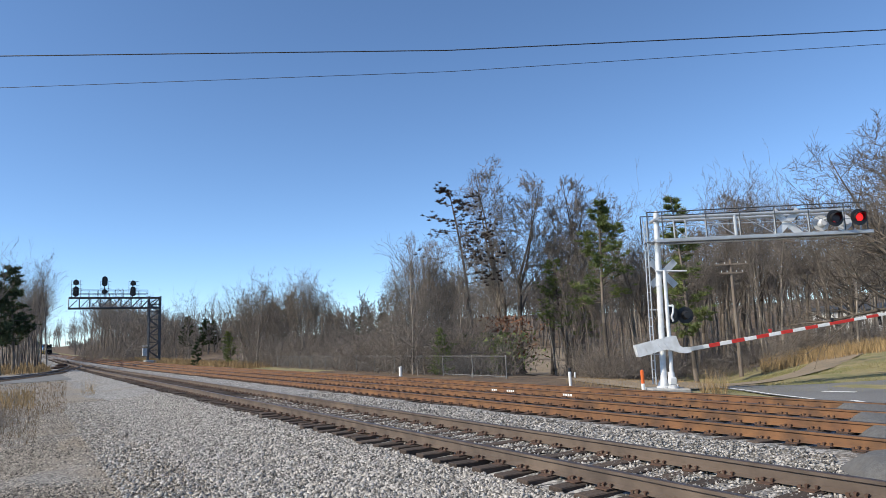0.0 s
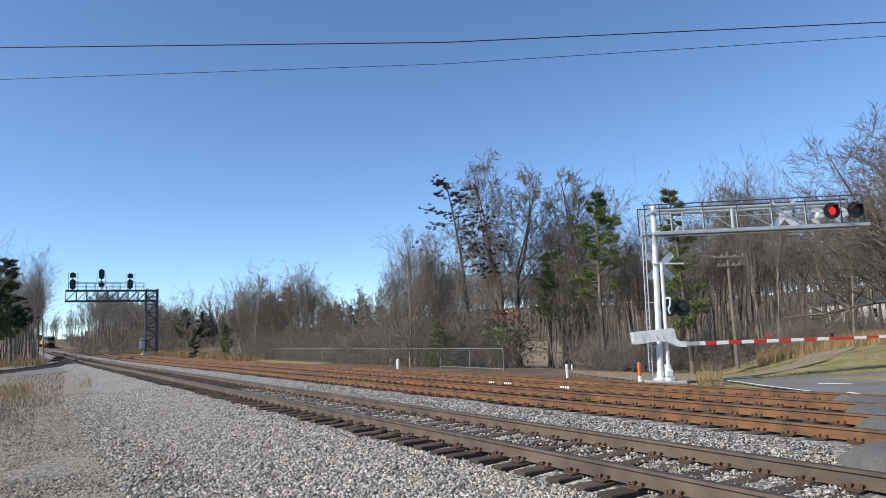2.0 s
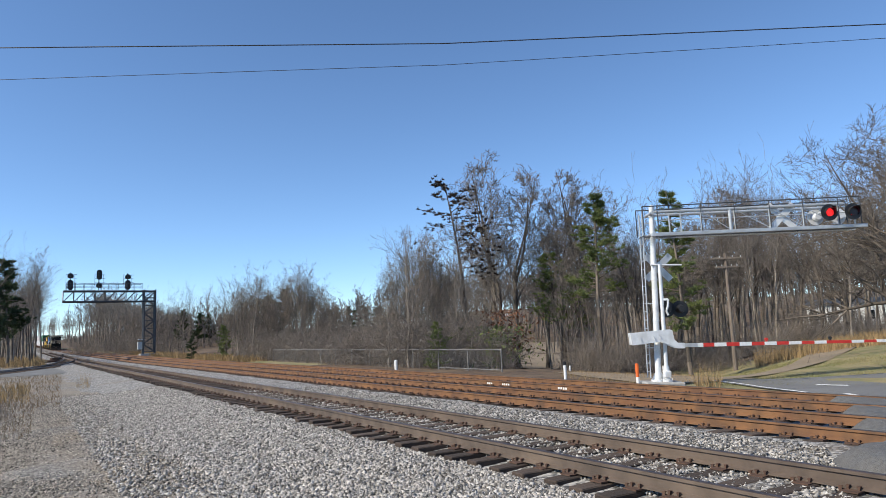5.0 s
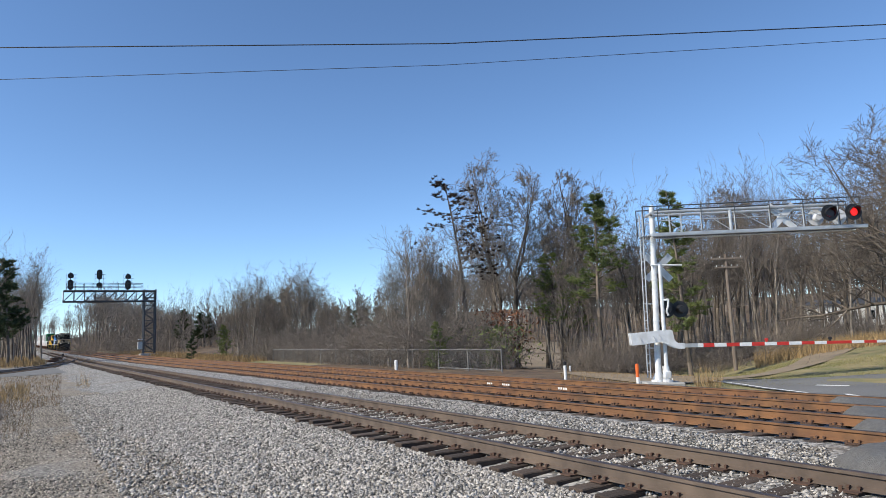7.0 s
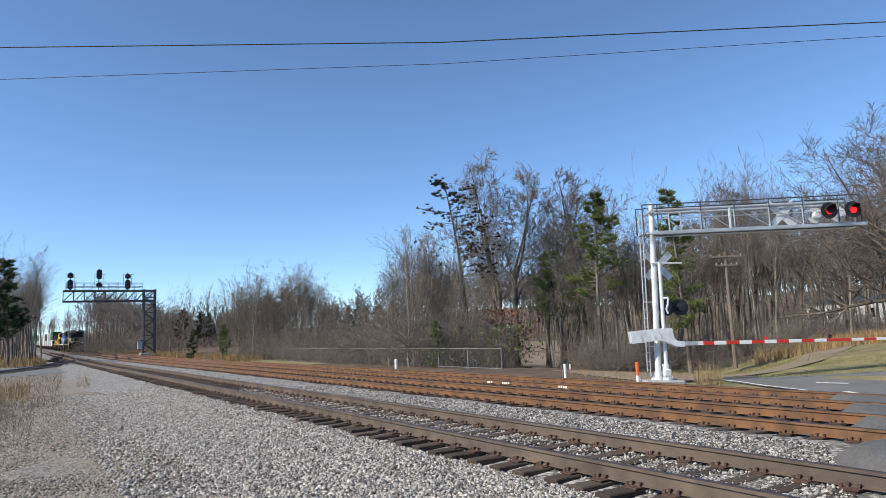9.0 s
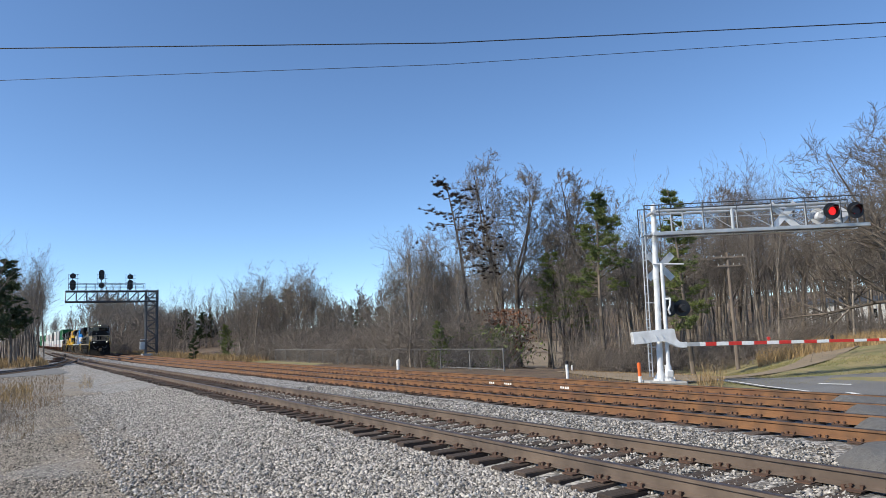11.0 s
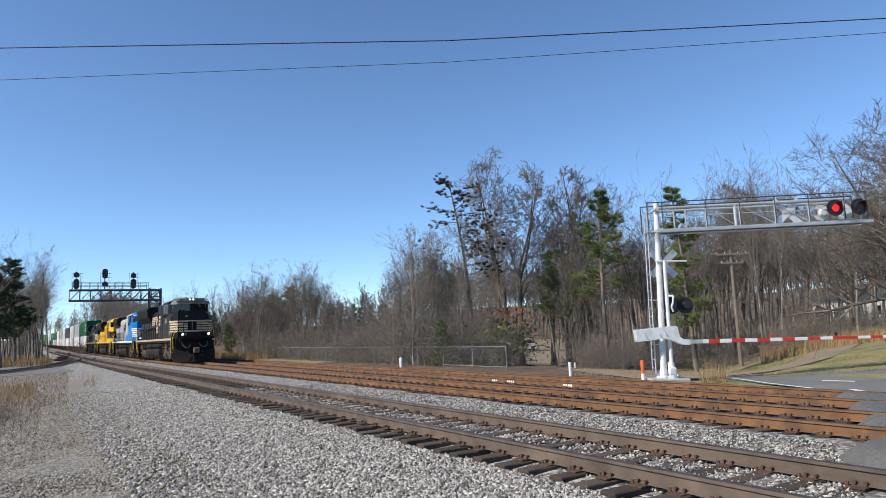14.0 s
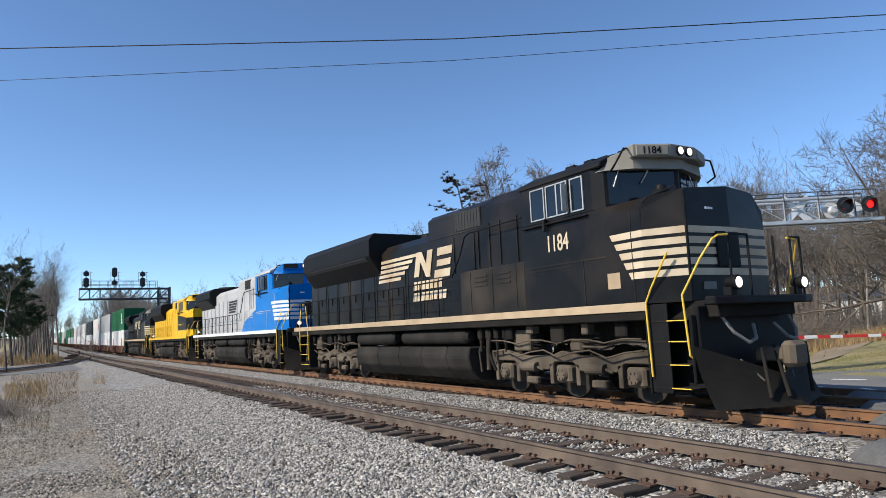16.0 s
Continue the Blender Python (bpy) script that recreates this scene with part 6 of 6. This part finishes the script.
# ---- the train: well cars and containers ----
C_GREEN = paint("green_container", (0.02, 0.13, 0.05), 0.5, (0.03, 0.08, 0.04), 0.4)
C_WHITE = paint("white_container", (0.68, 0.68, 0.67), 0.5, (0.42, 0.38, 0.33), 0.35)
C_GREY = paint("grey_container", (0.42, 0.43, 0.44), 0.5, (0.25, 0.22, 0.2), 0.4)
C_DARK = paint("dark_container", (0.04, 0.05, 0.055), 0.5, (0.1, 0.06, 0.04), 0.4)
C_BROWN = paint("rusty_well_car", (0.13, 0.06, 0.035), 0.8, (0.07, 0.045, 0.035), 0.6)
C_RED = paint("red_mark", (0.5, 0.05, 0.03), 0.5)


def container_mesh(length=16.15):
    bm = BM()
    n = 53
    plan = []
    for s in (1, -1):
        for k in range(n):
            y = -length * k / n if s > 0 else -length * (n - k) / n
            w = length / n * (1 if s > 0 else -1)
            plan += [(s * 1.295, y), (s * 1.295, y - 0.35 * w), (s * 1.26, y - 0.5 * w), (s * 1.26, y - 0.85 * w)]
    prism(bm, plan, 0.14, 2.78, "z")
    for z in (0.0, 2.76):
        for s in (-1, 1):
            box(bm, (s * 1.3, -length, z), (s * 1.2, 0, z + 0.14))
        for y in (0, -length):
            box(bm, (-1.3, y - 0.05, z), (1.3, y + 0.05, z + 0.14))
    for s in (-1, 1):
        for y in (0, -length, -2.0, -length + 2.0):
            box(bm, (s * 1.305, y - 0.08, 0), (s * 1.2, y + 0.08, 2.9))
    me = bpy.data.meshes.new("container")
    bm.to_mesh(me)
    bm.free()
    return me


BOX = container_mesh()


def container(material, label, marks=None):
    me = BOX.copy()
    me.materials.clear()
    me.materials.append(material)
    c = thing("shipping_container", pose(0, 0, 0), label, "container", "containers on the train")
    o = new("body", me)
    o.parent = c
    bm = BM()
    for s in (-0.6, 0.6):
        box(bm, (s - 0.55, 0.05, 0.2), (s + 0.55, 0.075, 2.7), 0.01)
        for dx in (-0.3, 0.25):
            tube(bm, (s + dx, 0.1, 0.15), (s + dx, 0.1, 2.75), 0.02, 0.02, 6)
    part("door", bm, material, c)
    if marks:
        bm = BM()
        for y0, y1, z0, z1 in marks[1]:
            box(bm, (1.296, y0, z0), (1.306, y1, z1), 0.002)
        part("mark", bm, marks[0], c, "painted mark")
    return c


def well_car():
    w = thing("well_car", pose(0, 0, 0), "rusty brown container well car", "freight car", "well cars of the train")
    bm = BM()
    for s in (-1, 1):
        prism(bm, [(-1.0, 0.95), (-2.2, 1.25), (-18.0, 1.25), (-19.2, 0.95), (-18.6, 0.62), (-17.6, 0.3), (-2.6, 0.3), (-1.6, 0.62)], s * 1.5, s * 1.38, "x", 0.01)
        for k in range(11):
            box(bm, (s * 1.5, -3.2 - 1.4 * k, 0.32), (s * 1.56, -3.1 - 1.4 * k, 1.24))
    box(bm, (-1.4, -17.8, 0.28), (1.4, -2.4, 0.36))
    part("well", bm, C_BROWN, w)
    for y in (-0.2, -20.0):
        bm = BM()
        box(bm, (-1.3, y - 0.9, 0.85), (1.3, y + 0.9, 1.12), 0.03)
        box(bm, (-0.3, y - 1.2, 0.75), (0.3, y + 1.2, 0.95), 0.03)
        part("end_platform", bm, C_BROWN, w)
    for y in (-0.2,):
        bm = BM()
        for s in (-1, 1):
            prism(bm, [(y - 1.3, 0.5), (y - 0.5, 0.85), (y + 0.5, 0.85), (y + 1.3, 0.5), (y + 0.6, 0.42), (y - 0.6, 0.42)], s * 0.95, s * 1.12, "x")
        t = part("bogie", bm, P_UNDER, w)
        for dy in (-0.9, 0.9):
            wheelset(t, y + dy)
    return w


FIRST_CAR = well_car()
TREE_MARK = (P_WHITE, [(-2.2, -3.6, 0.9, 1.2), (-2.4, -3.4, 1.3, 1.6), (-2.6, -3.2, 1.7, 2.3)])
BLOB_MARK = (C_RED, [(-2.0, -3.0, 0.8, 1.8), (-13.2, -14.2, 0.8, 1.8)])
KINDS = {"g": (container(C_GREEN, "green corrugated container with a white mark", TREE_MARK), None),
         "w": (container(C_WHITE, "white corrugated container with red marks", BLOB_MARK), None),
         "s": (container(C_GREY, "pale grey corrugated steel container"), None),
         "d": (container(C_DARK, "dark blue-grey corrugated steel container"), None)}
LOADS = ["gw", "sw", "ww", "dw", "ww", "sw", "ww", "gs", "gw", "gg", "sd", "ww", "gg", "gd", "ww", "sw", "gg", "sw", "ww", "dg", "gw", "ww", "sw", "gs", "ww", "gw"]
used = set()
for i, (top, low) in enumerate(LOADS):
    off = 90.9 + i * 20.2
    car = FIRST_CAR if i == 0 else copy_thing(FIRST_CAR, pose(0, 0, 0))
    VEHICLES.append((car, off))
    for z, k in ((0.42, low), (3.34, top)):
        c = KINDS[k][0]
        if k in used:
            c = copy_thing(c, pose(0, 0, 0))
        used.add(k)
        VEHICLES.append((c, off, pose(0, -2.0, z)))

# ---- small things beside the line ----


def area_near(rng_):
    x, y = rng_.uniform(1.2, 5.35), 4.5 + 27 * rng_.random() ** 1.5
    if math.hypot(x, y) < 7.4:
        return None, None
    if x < 2.2 + 0.6 * noise.noise((x * 0.5, y * 0.5, 1)) and rng_.random() < 0.7:
        return None, None
    return x, y


def area_between(rng_):
    x, y = rng_.choice([rng_.uniform(7.95, 9.75), rng_.uniform(5.75, 7.4), rng_.uniform(12.6, 13.7)]), 2.5 + 22 * rng_.random() ** 1.4
    if y < 2.4 + (x - 5.0) * 0.62:
        return None, None
    return x, y


def area_yard(rng_):
    x, y = rng_.uniform(-1.5, 2.9), 7.2 + 26 * rng_.random() ** 1.4
    bare = noise.noise((x * 0.55, y * 0.22, 9)) + 0.5 * noise.noise((x * 1.6, y * 0.8, 4))
    if bare > 0.2 and rng_.random() < 0.6:
        return None, None
    return x, y


stones("ballast_stones", 62000, area_near, 0.036, M_STONE, "loose grey crushed ballast stones beside the track", 0.012)
stones("ballast_stones", 22000, area_between, 0.032, M_STONE, "loose grey ballast stones between the rails", 0.015)
stones("yard_gravel", 60000, area_yard, 0.023, M_CHIP, "loose fine gravel on the packed yard", 0.005)


def marker(name, x, y, z1, label, bands, r=0.045):
    z0 = ground_z(x, y) - 0.1
    t = thing(name, pose(x, y, 0), label, "marker post")
    zs = [z0] + [z0 + (z1 - z0) * b[0] for b in bands]
    for a, b, (_, m) in zip(zs, zs[1:], bands):
        bm = BM()
        tube(bm, (0, 0, a), (0, 0, b), r, r, 12)
        part("post", bm, m, t)
    bm = BM()
    tube(bm, (0, 0, z1), (0, 0, z1 + 0.03), r, r * 0.5, 12)
    part("cap", bm, bands[-1][1], t)


marker("marker_post", 18.4, 20.2, 0.25, "white marker post with a black top in the verge", [(0.85, M_WHITE), (1.0, M_BLACK)], 0.06)
marker("marker_post", 17.75, 15.9, 0.27, "orange and white marker post beside the signal", [(0.5, M_WHITE), (1.0, M_ORANGE)], 0.06)
marker("vent_pipe", 18.9, 35.4, 0.1, "white capped pipe standing in the verge", [(1.0, M_WHITE)], 0.1)
marker("marker_post", 24.5, 26.5, -0.4, "small pale stake beside the dirt lane", [(1.0, M_WHITE)], 0.04)
marker("marker_post", 30.0, 25.0, -0.7, "small pale stake in the leaf litter", [(1.0, M_WHITE)], 0.05)


def fence():
    f = thing("chain_link_fence", pose(0, 0, 0), "low galvanised chain-link fence along the brush", "fence")
    y0, y1, x = 27.0, 63.0, 20.4
    n = 12
    top = 1.15
    for k in range(n + 1):
        y = y0 + (y1 - y0) * k / n
        bm = BM()
        z = ground_z(x, y)
        tube(bm, (x, y, z - 0.2), (x, y, z + top), 0.032, 0.032, 8)
        tube(bm, (x, y, z + top), (x, y, z + top + 0.04), 0.036, 0.01, 8)
        part("post", bm, M_FENCE, f)
    bm = BM()
    for k in range(n):
        a, b = y0 + (y1 - y0) * k / n, y0 + (y1 - y0) * (k + 1) / n
        tube(bm, (x, a, ground_z(x, a) + top - 0.02), (x, b, ground_z(x, b) + top - 0.02), 0.024, 0.024, 6)
        if k < 2:
            tube(bm, (x, a, ground_z(x, a) + 0.12), (x, b, ground_z(x, b) + 0.12), 0.024, 0.024, 6)
    part("top_rail", bm, M_FENCE, f)
    segs = []
    y = y0
    while y < y1 - 1.1:
        z = ground_z(x, y)
        segs.append(((x, y, z), (x, y + top, z + top - 0.03), 0.0028, 0.0028))
        segs.append(((x, y + top, z), (x, y, z + top - 0.03), 0.0028, 0.0028))
        y += 0.09
    o = new("wire_mesh", tubes_mesh("wire_mesh", segs, M_FENCE, 3))
    o.parent = f


fence()


def utility_pole(x, y, h, label):
    z = ground_z(x, y)
    p = thing("utility_pole", pose(x, y, z, 0, 0, -35), label, "utility pole")
    bm = BM()
    tube(bm, (0, 0, -0.4), (0, 0, h), 0.15, 0.1, 12)
    part("pole", bm, M_POLE, p)
    for zz, w in ((h - 0.35, 1.1), (h - 0.95, 0.8)):
        bm = BM()
        box(bm, (-w, -0.16, zz - 0.06), (w, -0.08, zz + 0.06), 0.01)
        part("crossarm", bm, M_POLE, p)
        bm = BM()
        for dx in (-w + 0.1, -w * 0.4, w * 0.4, w - 0.1):
            tube(bm, (dx, -0.12, zz + 0.06), (dx, -0.12, zz + 0.18), 0.035, 0.025, 8)
        part("insulator", bm, M_GALV, p)
    return p


utility_pole(41.0, 28.1, 8.0, "weathered wooden utility pole with two crossarms in the wood")
utility_pole(49.6, -11.6, 9.6, "wooden utility pole carrying cables over the line")
utility_pole(-31.0, 34.4, 9.6, "wooden utility pole carrying cables over the yard")


def cable(pts, r, label):
    """A cable hung over the yard, sagging a little between the poles."""
    cu = bpy.data.curves.new("overhead_cable", "CURVE")
    cu.dimensions, cu.bevel_depth, cu.bevel_resolution = "3D", r, 2
    sp = cu.splines.new("POLY")
    sp.points.add(len(pts) - 1)
    for p, q in zip(sp.points, pts):
        p.co = (*q, 1)
    cu.materials.append(M_WIRE)
    tmp = bpy.data.objects.new("tmp_cable", cu)
    scene.collection.objects.link(tmp)
    bpy.context.view_layer.update()
    me = bpy.data.meshes.new_from_object(tmp)
    bpy.data.objects.remove(tmp)
    tagged(new("overhead_cable", me), label, "cable")


cable([(-31.2, 34.4, 8.75), (-20, 28.3, 8.66), (-0.63, 17.78, 8.58), (8.43, 12.84, 8.56), (17.5, 7.03, 8.58), (30, -0.5, 8.68), (49.6, -11.7, 8.95)], 0.013, "thick black overhead cable crossing the sky")
cable([(-31.2, 34.7, 8.2), (-20, 29.5, 8.1), (-0.63, 18.54, 8.077), (8.47, 12.94, 8.06), (17.06, 6.91, 8.077), (30, -1.0, 8.2), (49.6, -12.0, 8.5)], 0.007, "thin black overhead cable crossing the sky")


def far_building():
    x, y, z = spot(64.2, 118)
    b = thing("building", pose(x, y, z, 0, 0, -64.2), "long low white building beyond the wood", "building")
    bm = BM()
    box(bm, (-7.5, 0, -0.5), (14, 9, 3.3), 0.03)
    part("wall", bm, M_BUILDING, b)
    bm = BM()
    prism(bm, [(-0.4, 3.3), (9.4, 3.3), (9.4, 3.45), (4.5, 4.3), (-0.4, 3.45)], -7.9, 14.4, "x")
    part("roof", bm, M_GANTRY, b, "grey low roof")
    for k in range(8):
        xx = -6.6 + 2.5 * k
        bm = BM()
        box(bm, (xx - 0.06, -0.05, 0.84), (xx + 1.16, -0.005, 2.36), 0.01)
        w = part("window", bm, M_WHITE, b)
        bm = BM()
        for i in range(2):
            box(bm, (xx + 0.57 * i, -0.07, 0.92), (xx + 0.53 + 0.57 * i, -0.051, 2.28), 0.004)
        part("pane", bm, P_GLASS, w)


far_building()


def siding():
    """A disused siding leaving the near track to the west."""
    t = thing("siding_track", pose(0, 0, 0), "dark disused siding curving away west over the gravel", "railway track", kind="structure")
    pts = []
    for k in range(40):
        y = 112 - 1.6 * k
        pts.append((5.9 - 0.0042 * (112 - y) ** 2, y))
    for s in (-0.755, 0.755):
        bm = BM()
        for a, b in zip(pts, pts[1:]):
            d = Vector((b[0] - a[0], b[1] - a[1])).normalized()
            n_ = Vector((-d.y, d.x))
            za, zb = ground_z(*a) + 0.16, ground_z(*b) + 0.16
            tube(bm, (a[0] + n_.x * s, a[1] + n_.y * s, za), (b[0] + n_.x * s, b[1] + n_.y * s, zb), 0.055, 0.055, 6)
        part("rail", bm, M_RAIL_HEAD, t)
    places = []
    for a, b in zip(pts[::1], pts[1::1]):
        for w in (0, 0.33, 0.66):
            x, y = a[0] + (b[0] - a[0]) * w, a[1] + (b[1] - a[1]) * w
            ang = math.degrees(math.atan2(b[0] - a[0], -(b[1] - a[1])))
            places.append(pose(x, y, ground_z(x, y) + 0.06, 0, 0, ang))
    joined("tie_row", TIE, places, t)


siding()
on_land("service_lane", fine([((-30, 58), (-30, 76)), ((-6, 60), (-6, 80)), ((1.5, 60), (1.2, 86)), ((3.2, 61), (2.8, 84))], 6), M_ASPHALT, 0.03, "grey asphalt service lane across the yard", "road")


def switch_stand(x, y, h):
    z = ground_z(x, y)
    s = thing("switch_machine", pose(x, y, z, 0, 0, 20), "low dark switch machine beside the rails", "switch machine")
    bm = BM()
    box(bm, (-0.7, -0.3, 0.0), (0.7, 0.3, 0.28 * h), 0.04)
    part("case", bm, M_SPIKE, s)
    bm = BM()
    box(bm, (-1.6, -0.1, 0.02), (1.6, 0.1, 0.12), 0.02)
    part("rod", bm, M_SPIKE, s)
    bm = BM()
    tube(bm, (0.9, 0, 0), (0.9, 0, 0.6 * h), 0.05, 0.05, 8)
    box(bm, (0.75, -0.03, 0.45 * h), (1.05, 0.03, 0.62 * h), 0.01)
    part("target", bm, M_BLACK, s)


switch_stand(3.6, 104, 1.0)
switch_stand(4.3, 112, 1.4)
marker("signal_post", 2.2, 150, rise(150) + 2.4, "short dark signal post beside the line", [(0.75, M_BLACK), (1.0, M_BLACK)], 0.14)

# paint marks left on the rails
for y, x, n_ in ((18.6, TRACKS[2][0] - 0.755, 4), (15.7, TRACKS[2][0] - 0.755, 4), (19.6, TRACKS[2][0] - 0.755, 3)):
    for k in range(n_):
        bm = BM()
        box(bm, (x - 0.016, y + 0.11 * k, TRACKS[2][1] - 0.14), (x - 0.0125, y + 0.11 * k + 0.075, TRACKS[2][1] - 0.06))
        tagged(part("paint_mark", bm, M_LINE), "white paint mark on the rail web", "paint mark", "paint marks on the rail")


def car():
    c = thing("car", pose(0, 0, 0), "white sport utility car on the dirt lane", "car")
    body = paint("white_car_paint", (0.72, 0.72, 0.72), 0.3, (0.55, 0.54, 0.52), 0.3)
    bm = BM()
    prism(bm, [(-2.3, 0.35), (2.3, 0.35), (2.35, 0.7), (2.2, 1.0), (1.2, 1.1), (-2.3, 1.12)], -0.92, 0.92, "x", 0.08)
    part("body", bm, body, c)
    bm = BM()
    prism(bm, [(1.2, 1.08), (0.45, 1.62), (-2.0, 1.66), (-2.3, 1.1)], -0.8, 0.8, "x", 0.06)
    part("cabin", bm, P_GLASS, c, "dark glazed cabin")
    bm = BM()
    prism(bm, [(0.5, 1.6), (0.4, 1.7), (-1.9, 1.72), (-2.1, 1.6)], -0.8, 0.8, "x", 0.03)
    part("roof", bm, body, c)
    bm = BM()
    box(bm, (-0.6, 2.3, 0.62), (0.6, 2.37, 0.9), 0.02)
    part("grille", bm, P_GRILLE, c)
    for s in (-1, 1):
        bm = BM()
        box(bm, (s * 0.62, 2.2, 0.78), (s * 0.9, 2.33, 0.95), 0.03)
        part("headlight", bm, P_FRAME, c)
        for y in (-1.45, 1.45):
            bm = BM()
            tube(bm, (s * 0.72, y, 0.35), (s * 0.94, y, 0.35), 0.35, 0.34, 20)
            w = part("wheel", bm, P_ROOF, c)
            bm = BM()
            tube(bm, (s * 0.935, y, 0.35), (s * 0.95, y, 0.35), 0.22, 0.2, 14)
            part("rim", bm, P_FRAME, w)
    return c


CAR = car()


def on_line(y):
    """Where the train's track runs, y metres along it."""
    return Vector((TRACKS[1][0] + bend(y), y, TRACKS[1][1] + rise(y)))


def motions():
    # the train comes on at an even pace, every vehicle along the same track
    for item in VEHICLES:
        e, off = item[0], item[1]
        extra = item[2] if len(item) > 2 else pose(0, 0, 0)
        rows = []
        for t in range(0, 17, 2):
            y = 6.15 + 23.96 * (16 - t) + off
            a, b = on_line(y), on_line(y + 18)
            d = b - a
            heading = math.degrees(math.atan2(-d.x, d.y))
            grade = math.degrees(math.atan2(d.z, d.y))
            rows.append((t, Matrix.Translation(a) @ pose(0, 0, 0, grade, 0, heading) @ pose(0, 0, 0, 0, 0, 180) @ extra))
        walk(e, rows)
    # a car comes down the lane behind the trees
    rows = []
    for t, a, r in ((0, 37.6, 262), (6, 38.0, 190), (11, 38.3, 132), (14, 38.75, 95), (14.5, 38.9, 89), (15, 39.1, 83), (15.5, 39.35, 76.5), (16, 39.6, 70)):
        x, y, z = spot(a, r)
        rows.append((t, pose(x, y, z + 0.03, 0, 0, -a + 12)))
    walk(CAR, rows)
    # the gate comes down and rests
    rows = []
    for t, a in ((0, 8.75), (0.5, 6.2), (1.0, 4.1), (1.5, 2.2), (2.0, 0.7), (2.4, 0.0), (3.0, 0.0), (16, 0.0)):
        rows.append((t, pose(0.3, -0.12, 1.39, 0, -a, 0)))
    walk(GATE, rows)
    # the two red lamps show in turn, 0.74 s each: added flaps cover them
    for k, (flap, at) in enumerate(BLINK_FLAPS):
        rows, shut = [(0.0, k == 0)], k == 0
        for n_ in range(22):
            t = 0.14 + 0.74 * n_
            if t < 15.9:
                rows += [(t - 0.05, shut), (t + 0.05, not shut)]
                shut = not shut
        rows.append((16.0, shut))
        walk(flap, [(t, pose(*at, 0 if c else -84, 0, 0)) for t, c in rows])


motions()
